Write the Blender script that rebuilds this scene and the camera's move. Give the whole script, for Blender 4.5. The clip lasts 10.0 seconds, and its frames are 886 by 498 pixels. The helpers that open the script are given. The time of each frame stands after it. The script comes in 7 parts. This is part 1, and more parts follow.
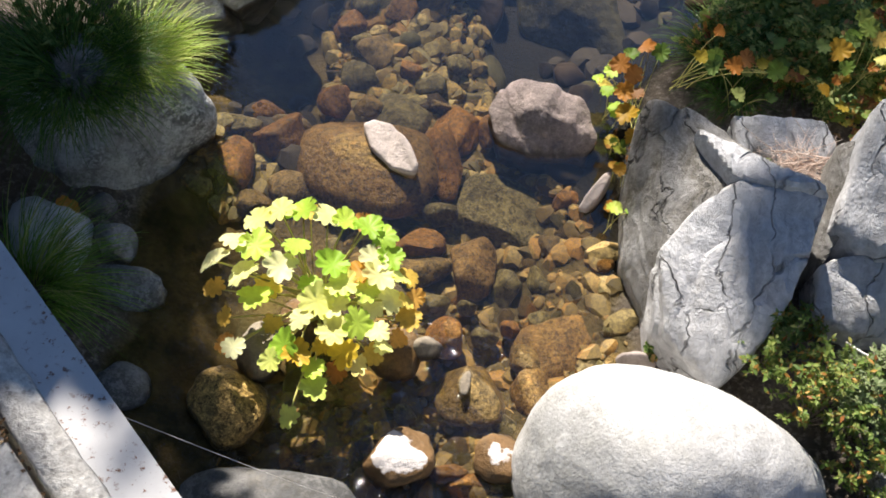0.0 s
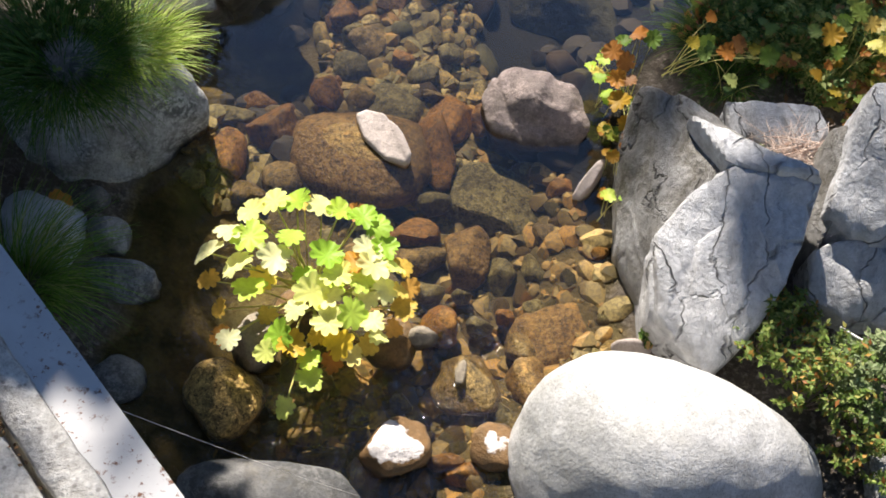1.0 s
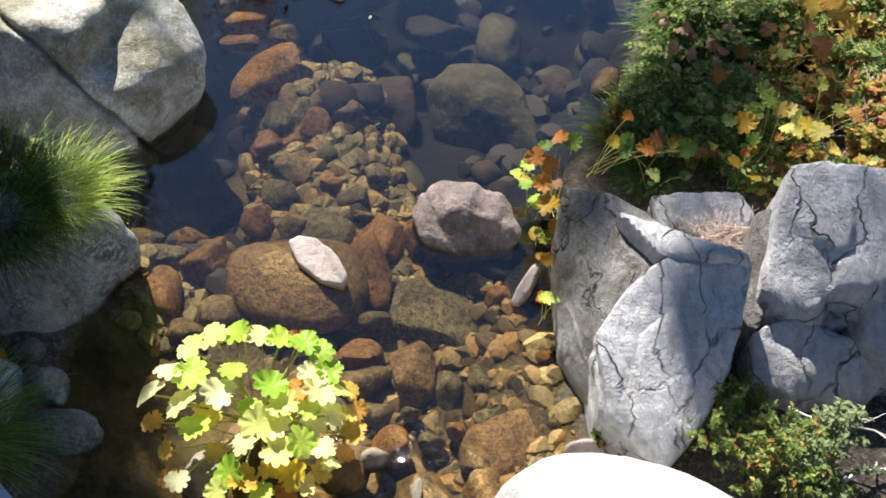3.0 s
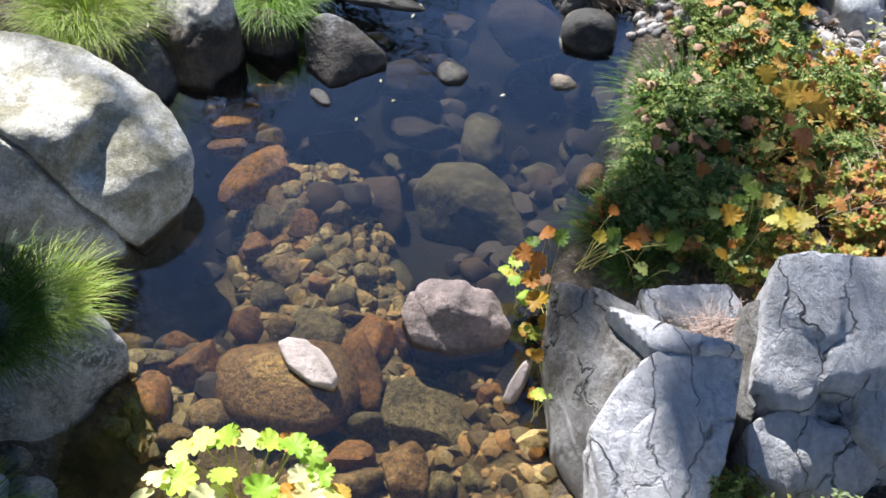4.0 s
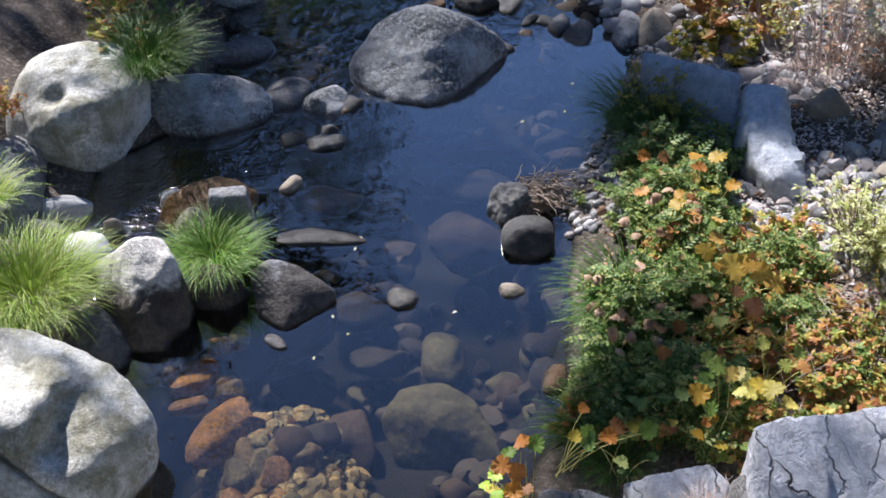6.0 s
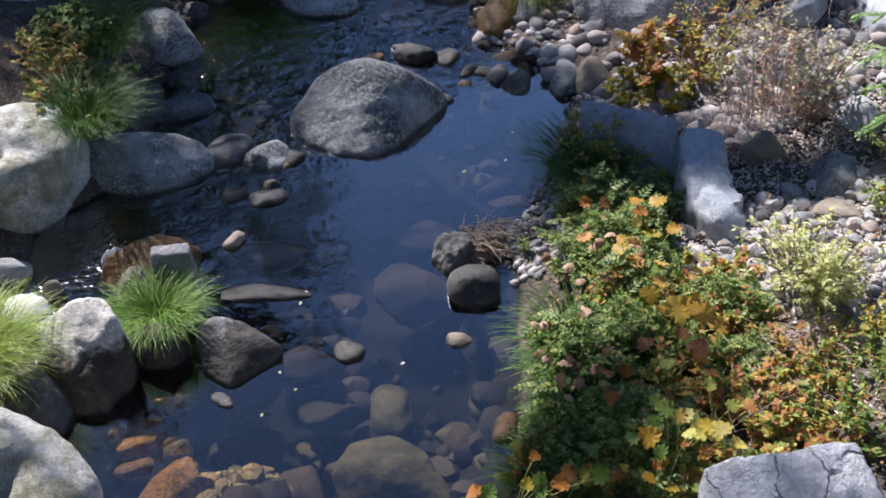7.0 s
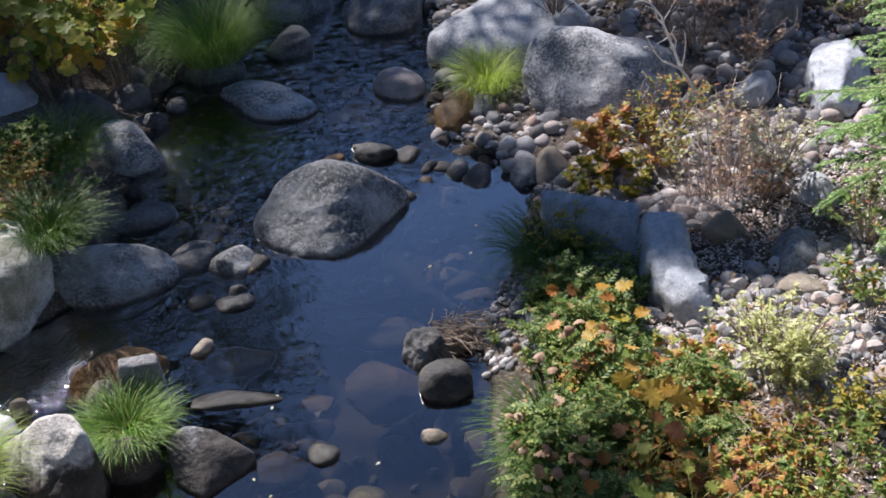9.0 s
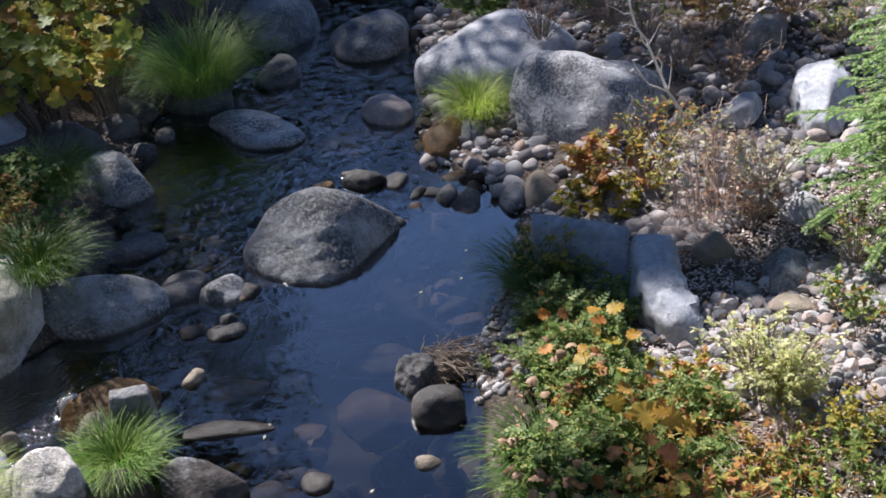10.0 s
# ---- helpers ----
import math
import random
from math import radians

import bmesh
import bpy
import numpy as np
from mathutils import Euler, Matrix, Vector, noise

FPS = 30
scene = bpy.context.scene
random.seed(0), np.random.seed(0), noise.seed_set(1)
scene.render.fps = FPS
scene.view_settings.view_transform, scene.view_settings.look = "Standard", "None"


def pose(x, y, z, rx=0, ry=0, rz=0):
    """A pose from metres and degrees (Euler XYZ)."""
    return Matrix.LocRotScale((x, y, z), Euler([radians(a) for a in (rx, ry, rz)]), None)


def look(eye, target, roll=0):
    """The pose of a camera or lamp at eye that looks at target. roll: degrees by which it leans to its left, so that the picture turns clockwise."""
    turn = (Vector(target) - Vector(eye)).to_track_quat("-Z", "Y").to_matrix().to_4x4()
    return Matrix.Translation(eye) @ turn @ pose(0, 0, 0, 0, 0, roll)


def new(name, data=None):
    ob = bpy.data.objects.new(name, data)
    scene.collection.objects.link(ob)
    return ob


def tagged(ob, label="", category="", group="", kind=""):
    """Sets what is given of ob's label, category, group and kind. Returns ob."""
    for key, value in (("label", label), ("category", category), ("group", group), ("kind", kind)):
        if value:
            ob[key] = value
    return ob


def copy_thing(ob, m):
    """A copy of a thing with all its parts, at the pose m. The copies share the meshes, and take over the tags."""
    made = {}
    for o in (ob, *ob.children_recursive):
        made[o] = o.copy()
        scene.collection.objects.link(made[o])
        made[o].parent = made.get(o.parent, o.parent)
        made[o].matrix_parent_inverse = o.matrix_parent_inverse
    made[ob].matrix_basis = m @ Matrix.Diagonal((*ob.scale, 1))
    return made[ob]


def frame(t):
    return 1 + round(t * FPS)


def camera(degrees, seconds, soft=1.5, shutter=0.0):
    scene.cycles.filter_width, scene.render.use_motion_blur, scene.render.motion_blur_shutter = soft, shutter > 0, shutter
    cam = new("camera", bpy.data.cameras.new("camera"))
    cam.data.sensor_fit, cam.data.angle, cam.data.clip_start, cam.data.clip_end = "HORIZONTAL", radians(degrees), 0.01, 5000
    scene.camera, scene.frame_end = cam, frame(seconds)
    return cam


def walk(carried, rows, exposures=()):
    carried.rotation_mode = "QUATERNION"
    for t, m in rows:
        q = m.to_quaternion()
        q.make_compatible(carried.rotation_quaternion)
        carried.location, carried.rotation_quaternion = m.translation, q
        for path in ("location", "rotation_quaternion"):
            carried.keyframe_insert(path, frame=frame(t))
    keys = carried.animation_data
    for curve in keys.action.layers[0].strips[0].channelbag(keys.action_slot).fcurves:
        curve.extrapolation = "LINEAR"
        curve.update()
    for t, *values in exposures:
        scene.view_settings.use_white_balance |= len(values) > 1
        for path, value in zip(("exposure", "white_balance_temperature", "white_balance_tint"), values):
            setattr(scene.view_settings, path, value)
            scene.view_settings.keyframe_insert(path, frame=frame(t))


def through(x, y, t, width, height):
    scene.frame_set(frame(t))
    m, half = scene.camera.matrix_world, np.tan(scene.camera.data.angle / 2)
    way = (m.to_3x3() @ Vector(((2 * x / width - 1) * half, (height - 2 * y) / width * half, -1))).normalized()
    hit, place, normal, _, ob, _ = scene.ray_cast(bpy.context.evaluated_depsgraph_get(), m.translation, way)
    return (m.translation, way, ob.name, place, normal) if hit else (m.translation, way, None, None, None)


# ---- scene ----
cam = camera(40.5, 10.0, soft=1.7)
EYE = 5.0
PATH = [
    (0.0, 27.85, -2.42, 4.59),
    (0.5, 27.53, -2.54, 4.52),
    (1.0, 27.37, -2.36, 3.88),
    (1.5, 27.98, -2.55, 1.22),
    (2.0, 28.86, -2.69, -0.56),
    (2.5, 30.72, -2.30, -1.54),
    (4.0, 37.84, -1.85, -3.56),
    (4.5, 40.02, -1.19, -5.17),
    (5.0, 43.27, 1.11, -8.58),
    (5.5, 46.06, 2.52, -10.59),
    (6.0, 48.33, 2.90, -11.44),
    (7.5, 52.78, 3.05, -16.25),
    (8.0, 55.31, 3.88, -17.14),
    (8.5, 55.30, 3.49, -16.71),
    (9.0, 54.96, 4.04, -17.66),
    (9.5, 56.00, 4.62, -18.37),
    (10.0, 56.11, 4.56, -18.58),
]
walk(cam, [(t, pose(0, 0, EYE, rx, ry, rz)) for t, rx, ry, rz in PATH],
     exposures=((0.0, 0.98, 6850, 12), (2.7, 0.98, 6650, 12), (4.0, 1.10, 6150, 13), (5.0, 1.08, 5950, 16), (6.2, 0.96, 5950, 17), (7.3, 0.80, 6100, 18), (10.0, 0.76, 6200, 18)))

# ---- light ----
SUN_EL, SUN_AZ = 41.0, 16.0  # degrees above the horizon, degrees left of straight ahead
world = bpy.data.worlds.new("sky")
scene.world = world
world.use_nodes = True
wn = world.node_tree
sky = wn.nodes.new("ShaderNodeTexSky")
sky.sky_type, sky.sun_disc = "NISHITA", False
sky.sun_elevation, sky.sun_rotation = radians(SUN_EL), radians(-SUN_AZ)
sky.altitude = 1800
sky.air_density, sky.dust_density, sky.ozone_density = 1.0, 0.2, 4.0
wn.links.new(sky.outputs[0], wn.nodes["Background"].inputs[0])
wn.nodes["Background"].inputs[1].default_value = 0.085
sun_data = bpy.data.lights.new("sun", "SUN")
sun_data.energy, sun_data.angle, sun_data.color = 5.0, radians(0.5), (1.0, 0.965, 0.91)
SUN = Vector((-math.sin(radians(SUN_AZ)) * math.cos(radians(SUN_EL)), math.cos(radians(SUN_AZ)) * math.cos(radians(SUN_EL)), math.sin(radians(SUN_EL))))
sun = new("sun", sun_data)
sun.matrix_world = look(SUN * 40, (0, 0, 0))


# ---- materials ----
def shader(name):
    m = bpy.data.materials.new(name)
    m.use_nodes = True
    return m, m.node_tree, m.node_tree.nodes["Principled BSDF"]


def mixed(nt, fac, a, b):
    """A colour mix of a and b (sockets or colours) by fac (socket or number)."""
    n = nt.nodes.new("ShaderNodeMix")
    n.data_type = "RGBA"
    for i, v in ((0, fac), (6, a), (7, b)):
        if isinstance(v, bpy.types.NodeSocket):
            nt.links.new(v, n.inputs[i])
        else:
            n.inputs[i].default_value = v if i == 0 else (*v, 1)
    return n.outputs[2]


def ramp(nt, source, lo, hi, a=0.0, b=1.0):
    n = nt.nodes.new("ShaderNodeMapRange")
    n.clamp = True
    nt.links.new(source, n.inputs[0])
    for i, v in enumerate((lo, hi, a, b)):
        n.inputs[i + 1].default_value = v
    return n.outputs[0]


def times(nt, a, b, op="MULTIPLY"):
    n = nt.nodes.new("ShaderNodeMath")
    n.operation = op
    for i, v in enumerate((a, b)):
        if isinstance(v, bpy.types.NodeSocket):
            nt.links.new(v, n.inputs[i])
        else:
            n.inputs[i].default_value = v
    return n.outputs[0]


def noisy(nt, coords, scale, detail=4.0, rough=0.6, distortion=0.0):
    n = nt.nodes.new("ShaderNodeTexNoise")
    n.inputs["Scale"].default_value, n.inputs["Detail"].default_value = scale, detail
    n.inputs["Roughness"].default_value, n.inputs["Distortion"].default_value = rough, distortion
    nt.links.new(coords, n.inputs["Vector"])
    return n.outputs["Fac"]


def cells(nt, coords, scale, feature="F1", rand=1.0):
    n = nt.nodes.new("ShaderNodeTexVoronoi")
    n.feature = feature
    n.inputs["Scale"].default_value, n.inputs["Randomness"].default_value = scale, rand
    nt.links.new(coords, n.inputs["Vector"])
    return n.outputs["Distance"]


def bumped(nt, bsdf, height, strength=0.5, distance=0.01):
    n = nt.nodes.new("ShaderNodeBump")
    n.inputs["Strength"].default_value, n.inputs["Distance"].default_value = strength, distance
    nt.links.new(height, n.inputs["Height"])
    nt.links.new(n.outputs[0], bsdf.inputs["Normal"])


def world_xyz(nt):
    g = nt.nodes.new("ShaderNodeNewGeometry")
    s = nt.nodes.new("ShaderNodeSeparateXYZ")
    nt.links.new(g.outputs["Position"], s.inputs[0])
    return g.outputs["Position"], s.outputs


def rock_material(name, light, dark, fleck=(0.05, 0.05, 0.05), flecks=0.25, stain=(0.2, 0.17, 0.12), stains=0.3, lichen=0.0, vary=0.12,
                  rough=0.85, wet=True, grain=1.0, top=None, cracks=0.0, bands=0.0, caustic_net=0.0, relief=0.7, mottle=0.0, shine=0.25, under=0.75, scuff=0.0, top_at=0.108, top_soft=0.006):
    """Stone: two tones, grain, flecks, stains, dark lichen, painted caustics, a wet foot at the waterline, sunken parts
    painted dark, and a paler top, dry or painted as lit.
    """
    m, nt, bsdf = shader(name)
    tc = nt.nodes.new("ShaderNodeTexCoord")
    info = nt.nodes.new("ShaderNodeObjectInfo")
    shift = nt.nodes.new("ShaderNodeVectorMath")
    shift.operation = "MULTIPLY_ADD"
    nt.links.new(info.outputs["Random"], shift.inputs[0])
    shift.inputs[1].default_value = (37, 21, 53)
    nt.links.new(tc.outputs["Object"], shift.inputs[2])
    co = shift.outputs[0]
    pos, xyz = world_xyz(nt)
    broad = noisy(nt, co, 4.0, 6, 0.65, 0.4)
    col = mixed(nt, ramp(nt, broad, 0.36, 0.64), dark, light)
    if bands:
        wave = nt.nodes.new("ShaderNodeTexWave")
        wave.inputs["Scale"].default_value, wave.inputs["Distortion"].default_value, wave.inputs["Detail"].default_value = 5.0, 9.0, 4.0
        nt.links.new(co, wave.inputs["Vector"])
        col = mixed(nt, times(nt, ramp(nt, wave.outputs["Fac"], 0.45, 0.9), bands), col, tuple(min(1, 1.5 * c) for c in light))
    col = mixed(nt, times(nt, ramp(nt, noisy(nt, co, 9, 5, 0.7), 0.5, 0.7), stains), col, stain)
    # bright caustic lines, painted into the colour of stones under water
    if caustic_net:
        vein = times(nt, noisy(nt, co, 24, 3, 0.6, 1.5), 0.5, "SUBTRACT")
        vein = ramp(nt, times(nt, vein, 1.0, "ABSOLUTE"), 0.0, 0.05, caustic_net, 0.0)
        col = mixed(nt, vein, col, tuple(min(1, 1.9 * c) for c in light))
    fine = noisy(nt, co, 70 * grain, 3, 0.7)
    col = mixed(nt, times(nt, ramp(nt, fine, 0.42, 0.7), 0.35), col, tuple(0.45 * c for c in dark))
    col = mixed(nt, times(nt, ramp(nt, cells(nt, co, 85 * grain), 0.28, 0.16), flecks), col, fleck)
    if mottle:
        spots = noisy(nt, co, 34, 6, 0.85, 0.4)
        col = mixed(nt, times(nt, ramp(nt, spots, 0.50, 0.60), mottle), col, tuple(0.35 * c for c in dark))
        col = mixed(nt, times(nt, ramp(nt, spots, 0.44, 0.36), mottle), col, tuple(min(1, 1.7 * c) for c in light))
    if lichen:
        patch = times(nt, ramp(nt, noisy(nt, co, 3.5, 4, 0.6), 0.38, 0.56), ramp(nt, noisy(nt, co, 36, 4, 0.8), 0.43, 0.53))
        col = mixed(nt, times(nt, patch, lichen), col, (0.035, 0.037, 0.035))
    height = times(nt, times(nt, noisy(nt, co, 22, 6, 0.7), 0.8), times(nt, fine, 0.35), "ADD")
    if cracks:
        lean = nt.nodes.new("ShaderNodeMapping")
        lean.inputs["Rotation"].default_value, lean.inputs["Scale"].default_value = (0.5, 0.3, 0.6), (1.0, 0.30, 0.25)
        warp = nt.nodes.new("ShaderNodeTexNoise")
        warp.inputs["Scale"].default_value, warp.inputs["Detail"].default_value = 6.0, 5.0
        nt.links.new(co, warp.inputs["Vector"])
        bent = nt.nodes.new("ShaderNodeVectorMath")
        bent.operation = "MULTIPLY_ADD"
        nt.links.new(warp.outputs["Color"], bent.inputs[0])
        bent.inputs[1].default_value = (0.22, 0.22, 0.22)
        nt.links.new(co, bent.inputs[2])
        nt.links.new(bent.outputs[0], lean.inputs["Vector"])
        seam = times(nt, ramp(nt, cells(nt, lean.outputs[0], 4.2, "DISTANCE_TO_EDGE"), 0.0, 0.020, 1.0, 0.0), ramp(nt, noisy(nt, co, 7, 3), 0.34, 0.52))
        keep = ramp(nt, noisy(nt, co, 2.4, 3), 0.36, 0.50)
        both = times(nt, times(nt, seam, keep), cracks)
        col = mixed(nt, times(nt, ramp(nt, noisy(nt, lean.outputs[0], 14, 5, 0.7), 0.42, 0.62), 0.35), col, (0.58, 0.57, 0.56))
        col = mixed(nt, both, col, (0.05, 0.045, 0.04))
        height = times(nt, height, times(nt, both, 2.0), "SUBTRACT")
    if scuff:
        # fresh pale fractures with hard edges over weathered grey
        rag = noisy(nt, lean.outputs[0] if cracks else co, 10.0, 8, 0.72, 0.0)
        col = mixed(nt, times(nt, ramp(nt, rag, 0.46, 0.58), scuff), col, (0.74, 0.735, 0.73))
        col = mixed(nt, times(nt, ramp(nt, noisy(nt, lean.outputs[0] if cracks else co, 26, 8, 0.75, 0.0), 0.42, 0.33), 0.5 * scuff), col, tuple(0.6 * c for c in dark))
        height = times(nt, height, times(nt, ramp(nt, rag, 0.44, 0.60), 0.3), "ADD")
    # paler above a height: a dry top on quartz, a painted sunlit top elsewhere
    if top:
        edge = times(nt, xyz[2], times(nt, noisy(nt, co, 14, 4), 0.06 if top_soft < 0.02 else 0.22), "ADD")
        dry = mixed(nt, ramp(nt, noisy(nt, co, 30, 6, 0.75), 0.40, 0.62), tuple(0.55 * c for c in top), top) if top_soft > 0.02 else top
        col = mixed(nt, ramp(nt, edge, top_at, top_at + top_soft), col, dry)
    hsv = nt.nodes.new("ShaderNodeHueSaturation")
    nt.links.new(col, hsv.inputs["Color"])
    nt.links.new(ramp(nt, info.outputs["Random"], 0, 1, 1 - vary, 1 + vary), hsv.inputs["Value"])
    col = hsv.outputs[0]
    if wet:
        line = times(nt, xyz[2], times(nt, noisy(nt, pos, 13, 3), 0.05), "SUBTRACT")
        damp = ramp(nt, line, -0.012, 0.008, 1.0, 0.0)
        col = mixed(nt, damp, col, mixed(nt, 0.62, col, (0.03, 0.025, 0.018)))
        # below water the rock is painted near black, for the dark reflection there
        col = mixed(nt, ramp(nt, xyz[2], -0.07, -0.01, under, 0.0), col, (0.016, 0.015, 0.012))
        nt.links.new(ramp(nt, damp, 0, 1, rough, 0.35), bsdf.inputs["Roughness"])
    else:
        bsdf.inputs["Roughness"].default_value = rough
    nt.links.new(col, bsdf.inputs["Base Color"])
    bsdf.inputs["Specular IOR Level"].default_value = shine
    bumped(nt, bsdf, height, relief, 0.02)
    return m


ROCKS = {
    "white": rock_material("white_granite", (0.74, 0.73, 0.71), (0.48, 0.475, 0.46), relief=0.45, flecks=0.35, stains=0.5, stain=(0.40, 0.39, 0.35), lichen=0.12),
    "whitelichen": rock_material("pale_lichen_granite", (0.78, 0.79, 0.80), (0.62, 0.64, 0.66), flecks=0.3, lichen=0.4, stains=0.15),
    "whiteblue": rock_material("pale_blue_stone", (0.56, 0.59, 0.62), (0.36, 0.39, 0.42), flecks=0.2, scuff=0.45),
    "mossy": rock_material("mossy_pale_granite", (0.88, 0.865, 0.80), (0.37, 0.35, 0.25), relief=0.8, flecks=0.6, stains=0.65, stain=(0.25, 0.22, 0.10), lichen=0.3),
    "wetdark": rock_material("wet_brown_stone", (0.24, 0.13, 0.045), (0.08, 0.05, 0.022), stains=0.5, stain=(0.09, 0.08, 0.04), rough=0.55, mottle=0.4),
    "brown": rock_material("brown_bed_boulder", (0.62, 0.34, 0.10), (0.34, 0.19, 0.065), relief=1.0, stains=0.45, stain=(0.16, 0.11, 0.05), flecks=0.15, rough=0.45, bands=0.3, caustic_net=0.75, mottle=1.0, under=0.0),
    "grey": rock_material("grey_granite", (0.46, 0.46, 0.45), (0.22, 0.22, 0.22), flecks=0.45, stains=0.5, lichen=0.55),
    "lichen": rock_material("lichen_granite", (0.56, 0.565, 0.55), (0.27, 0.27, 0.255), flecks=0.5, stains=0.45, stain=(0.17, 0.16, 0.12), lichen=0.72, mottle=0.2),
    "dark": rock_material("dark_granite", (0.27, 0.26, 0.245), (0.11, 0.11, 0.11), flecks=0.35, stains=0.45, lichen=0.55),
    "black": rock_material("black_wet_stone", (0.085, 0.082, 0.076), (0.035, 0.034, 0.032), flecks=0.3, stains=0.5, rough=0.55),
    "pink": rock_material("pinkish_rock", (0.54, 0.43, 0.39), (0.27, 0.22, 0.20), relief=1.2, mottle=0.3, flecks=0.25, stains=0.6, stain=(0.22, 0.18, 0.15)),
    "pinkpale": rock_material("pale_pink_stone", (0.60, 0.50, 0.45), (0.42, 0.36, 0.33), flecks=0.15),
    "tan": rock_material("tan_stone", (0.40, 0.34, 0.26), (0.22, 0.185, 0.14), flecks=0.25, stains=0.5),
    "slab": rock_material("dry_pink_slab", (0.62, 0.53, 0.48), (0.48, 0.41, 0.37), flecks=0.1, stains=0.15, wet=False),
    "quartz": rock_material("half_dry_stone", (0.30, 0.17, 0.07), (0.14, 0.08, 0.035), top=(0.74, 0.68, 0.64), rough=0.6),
    "wet": rock_material("algae_brown_stone", (0.46, 0.30, 0.10), (0.17, 0.11, 0.036), relief=1.0, stains=0.6, stain=(0.10, 0.085, 0.04), flecks=0.15, rough=0.5, vary=0.25, bands=0.25, caustic_net=0.75, mottle=1.0, under=0.0),
    "orange": rock_material("orange_stone", (0.60, 0.26, 0.045), (0.27, 0.115, 0.022), relief=1.0, stains=0.5, stain=(0.14, 0.10, 0.05), flecks=0.15, rough=0.5, vary=0.25, bands=0.3, caustic_net=0.75, mottle=1.0, under=0.0),
    "olive": rock_material("olive_stone", (0.46, 0.37, 0.14), (0.18, 0.145, 0.055), relief=1.0, stains=0.5, stain=(0.09, 0.085, 0.05), flecks=0.2, rough=0.55, vary=0.3, bands=0.2, caustic_net=0.75, mottle=1.0, under=0.0),
    # sunlit top and shaded front painted as two tones split by height
    "brown_lit_top": rock_material("granite_painted_lit_top", (0.17, 0.14, 0.11), (0.07, 0.06, 0.05), stains=0.6, stain=(0.05, 0.045, 0.04), flecks=0.3, relief=1.0, top=(0.84, 0.79, 0.71), top_at=0.37, top_soft=0.06, mottle=0.3),
    "dark_lit_top": rock_material("dark_rock_painted_lit_top", (0.15, 0.135, 0.12), (0.07, 0.062, 0.055), stains=0.5, stain=(0.05, 0.045, 0.04), flecks=0.3, relief=0.9, top=(0.42, 0.42, 0.41), top_at=0.285, top_soft=0.05, mottle=0.3),
    "greenish": rock_material("sunken_green_stone", (0.34, 0.31, 0.155), (0.13, 0.12, 0.065), mottle=0.35, stains=0.5, stain=(0.02, 0.02, 0.018), flecks=0.1, rough=0.7, shine=0.05, under=0.0),
    # murk and rust: pool stones coloured dark for light lost in deep water
    "murk": rock_material("water_dimmed_stone", (0.085, 0.070, 0.052), (0.034, 0.030, 0.025), stains=0.4, stain=(0.016, 0.016, 0.015), flecks=0.1, rough=0.7, vary=0.3, shine=0.05, under=0.0),
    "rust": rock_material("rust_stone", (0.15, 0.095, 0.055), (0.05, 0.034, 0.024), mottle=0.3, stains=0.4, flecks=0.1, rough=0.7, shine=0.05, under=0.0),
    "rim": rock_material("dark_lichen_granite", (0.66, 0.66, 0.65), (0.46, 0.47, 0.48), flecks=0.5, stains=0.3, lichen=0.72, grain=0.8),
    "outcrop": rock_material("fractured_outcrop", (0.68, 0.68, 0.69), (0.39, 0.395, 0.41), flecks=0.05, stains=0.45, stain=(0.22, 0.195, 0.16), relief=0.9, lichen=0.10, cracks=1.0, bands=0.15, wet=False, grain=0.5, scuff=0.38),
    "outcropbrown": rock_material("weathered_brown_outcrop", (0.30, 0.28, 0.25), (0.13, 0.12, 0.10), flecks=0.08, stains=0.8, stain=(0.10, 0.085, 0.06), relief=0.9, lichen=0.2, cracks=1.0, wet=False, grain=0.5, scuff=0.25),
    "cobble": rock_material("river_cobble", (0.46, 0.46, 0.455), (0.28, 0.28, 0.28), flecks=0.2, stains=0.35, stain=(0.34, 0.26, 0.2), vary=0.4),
}


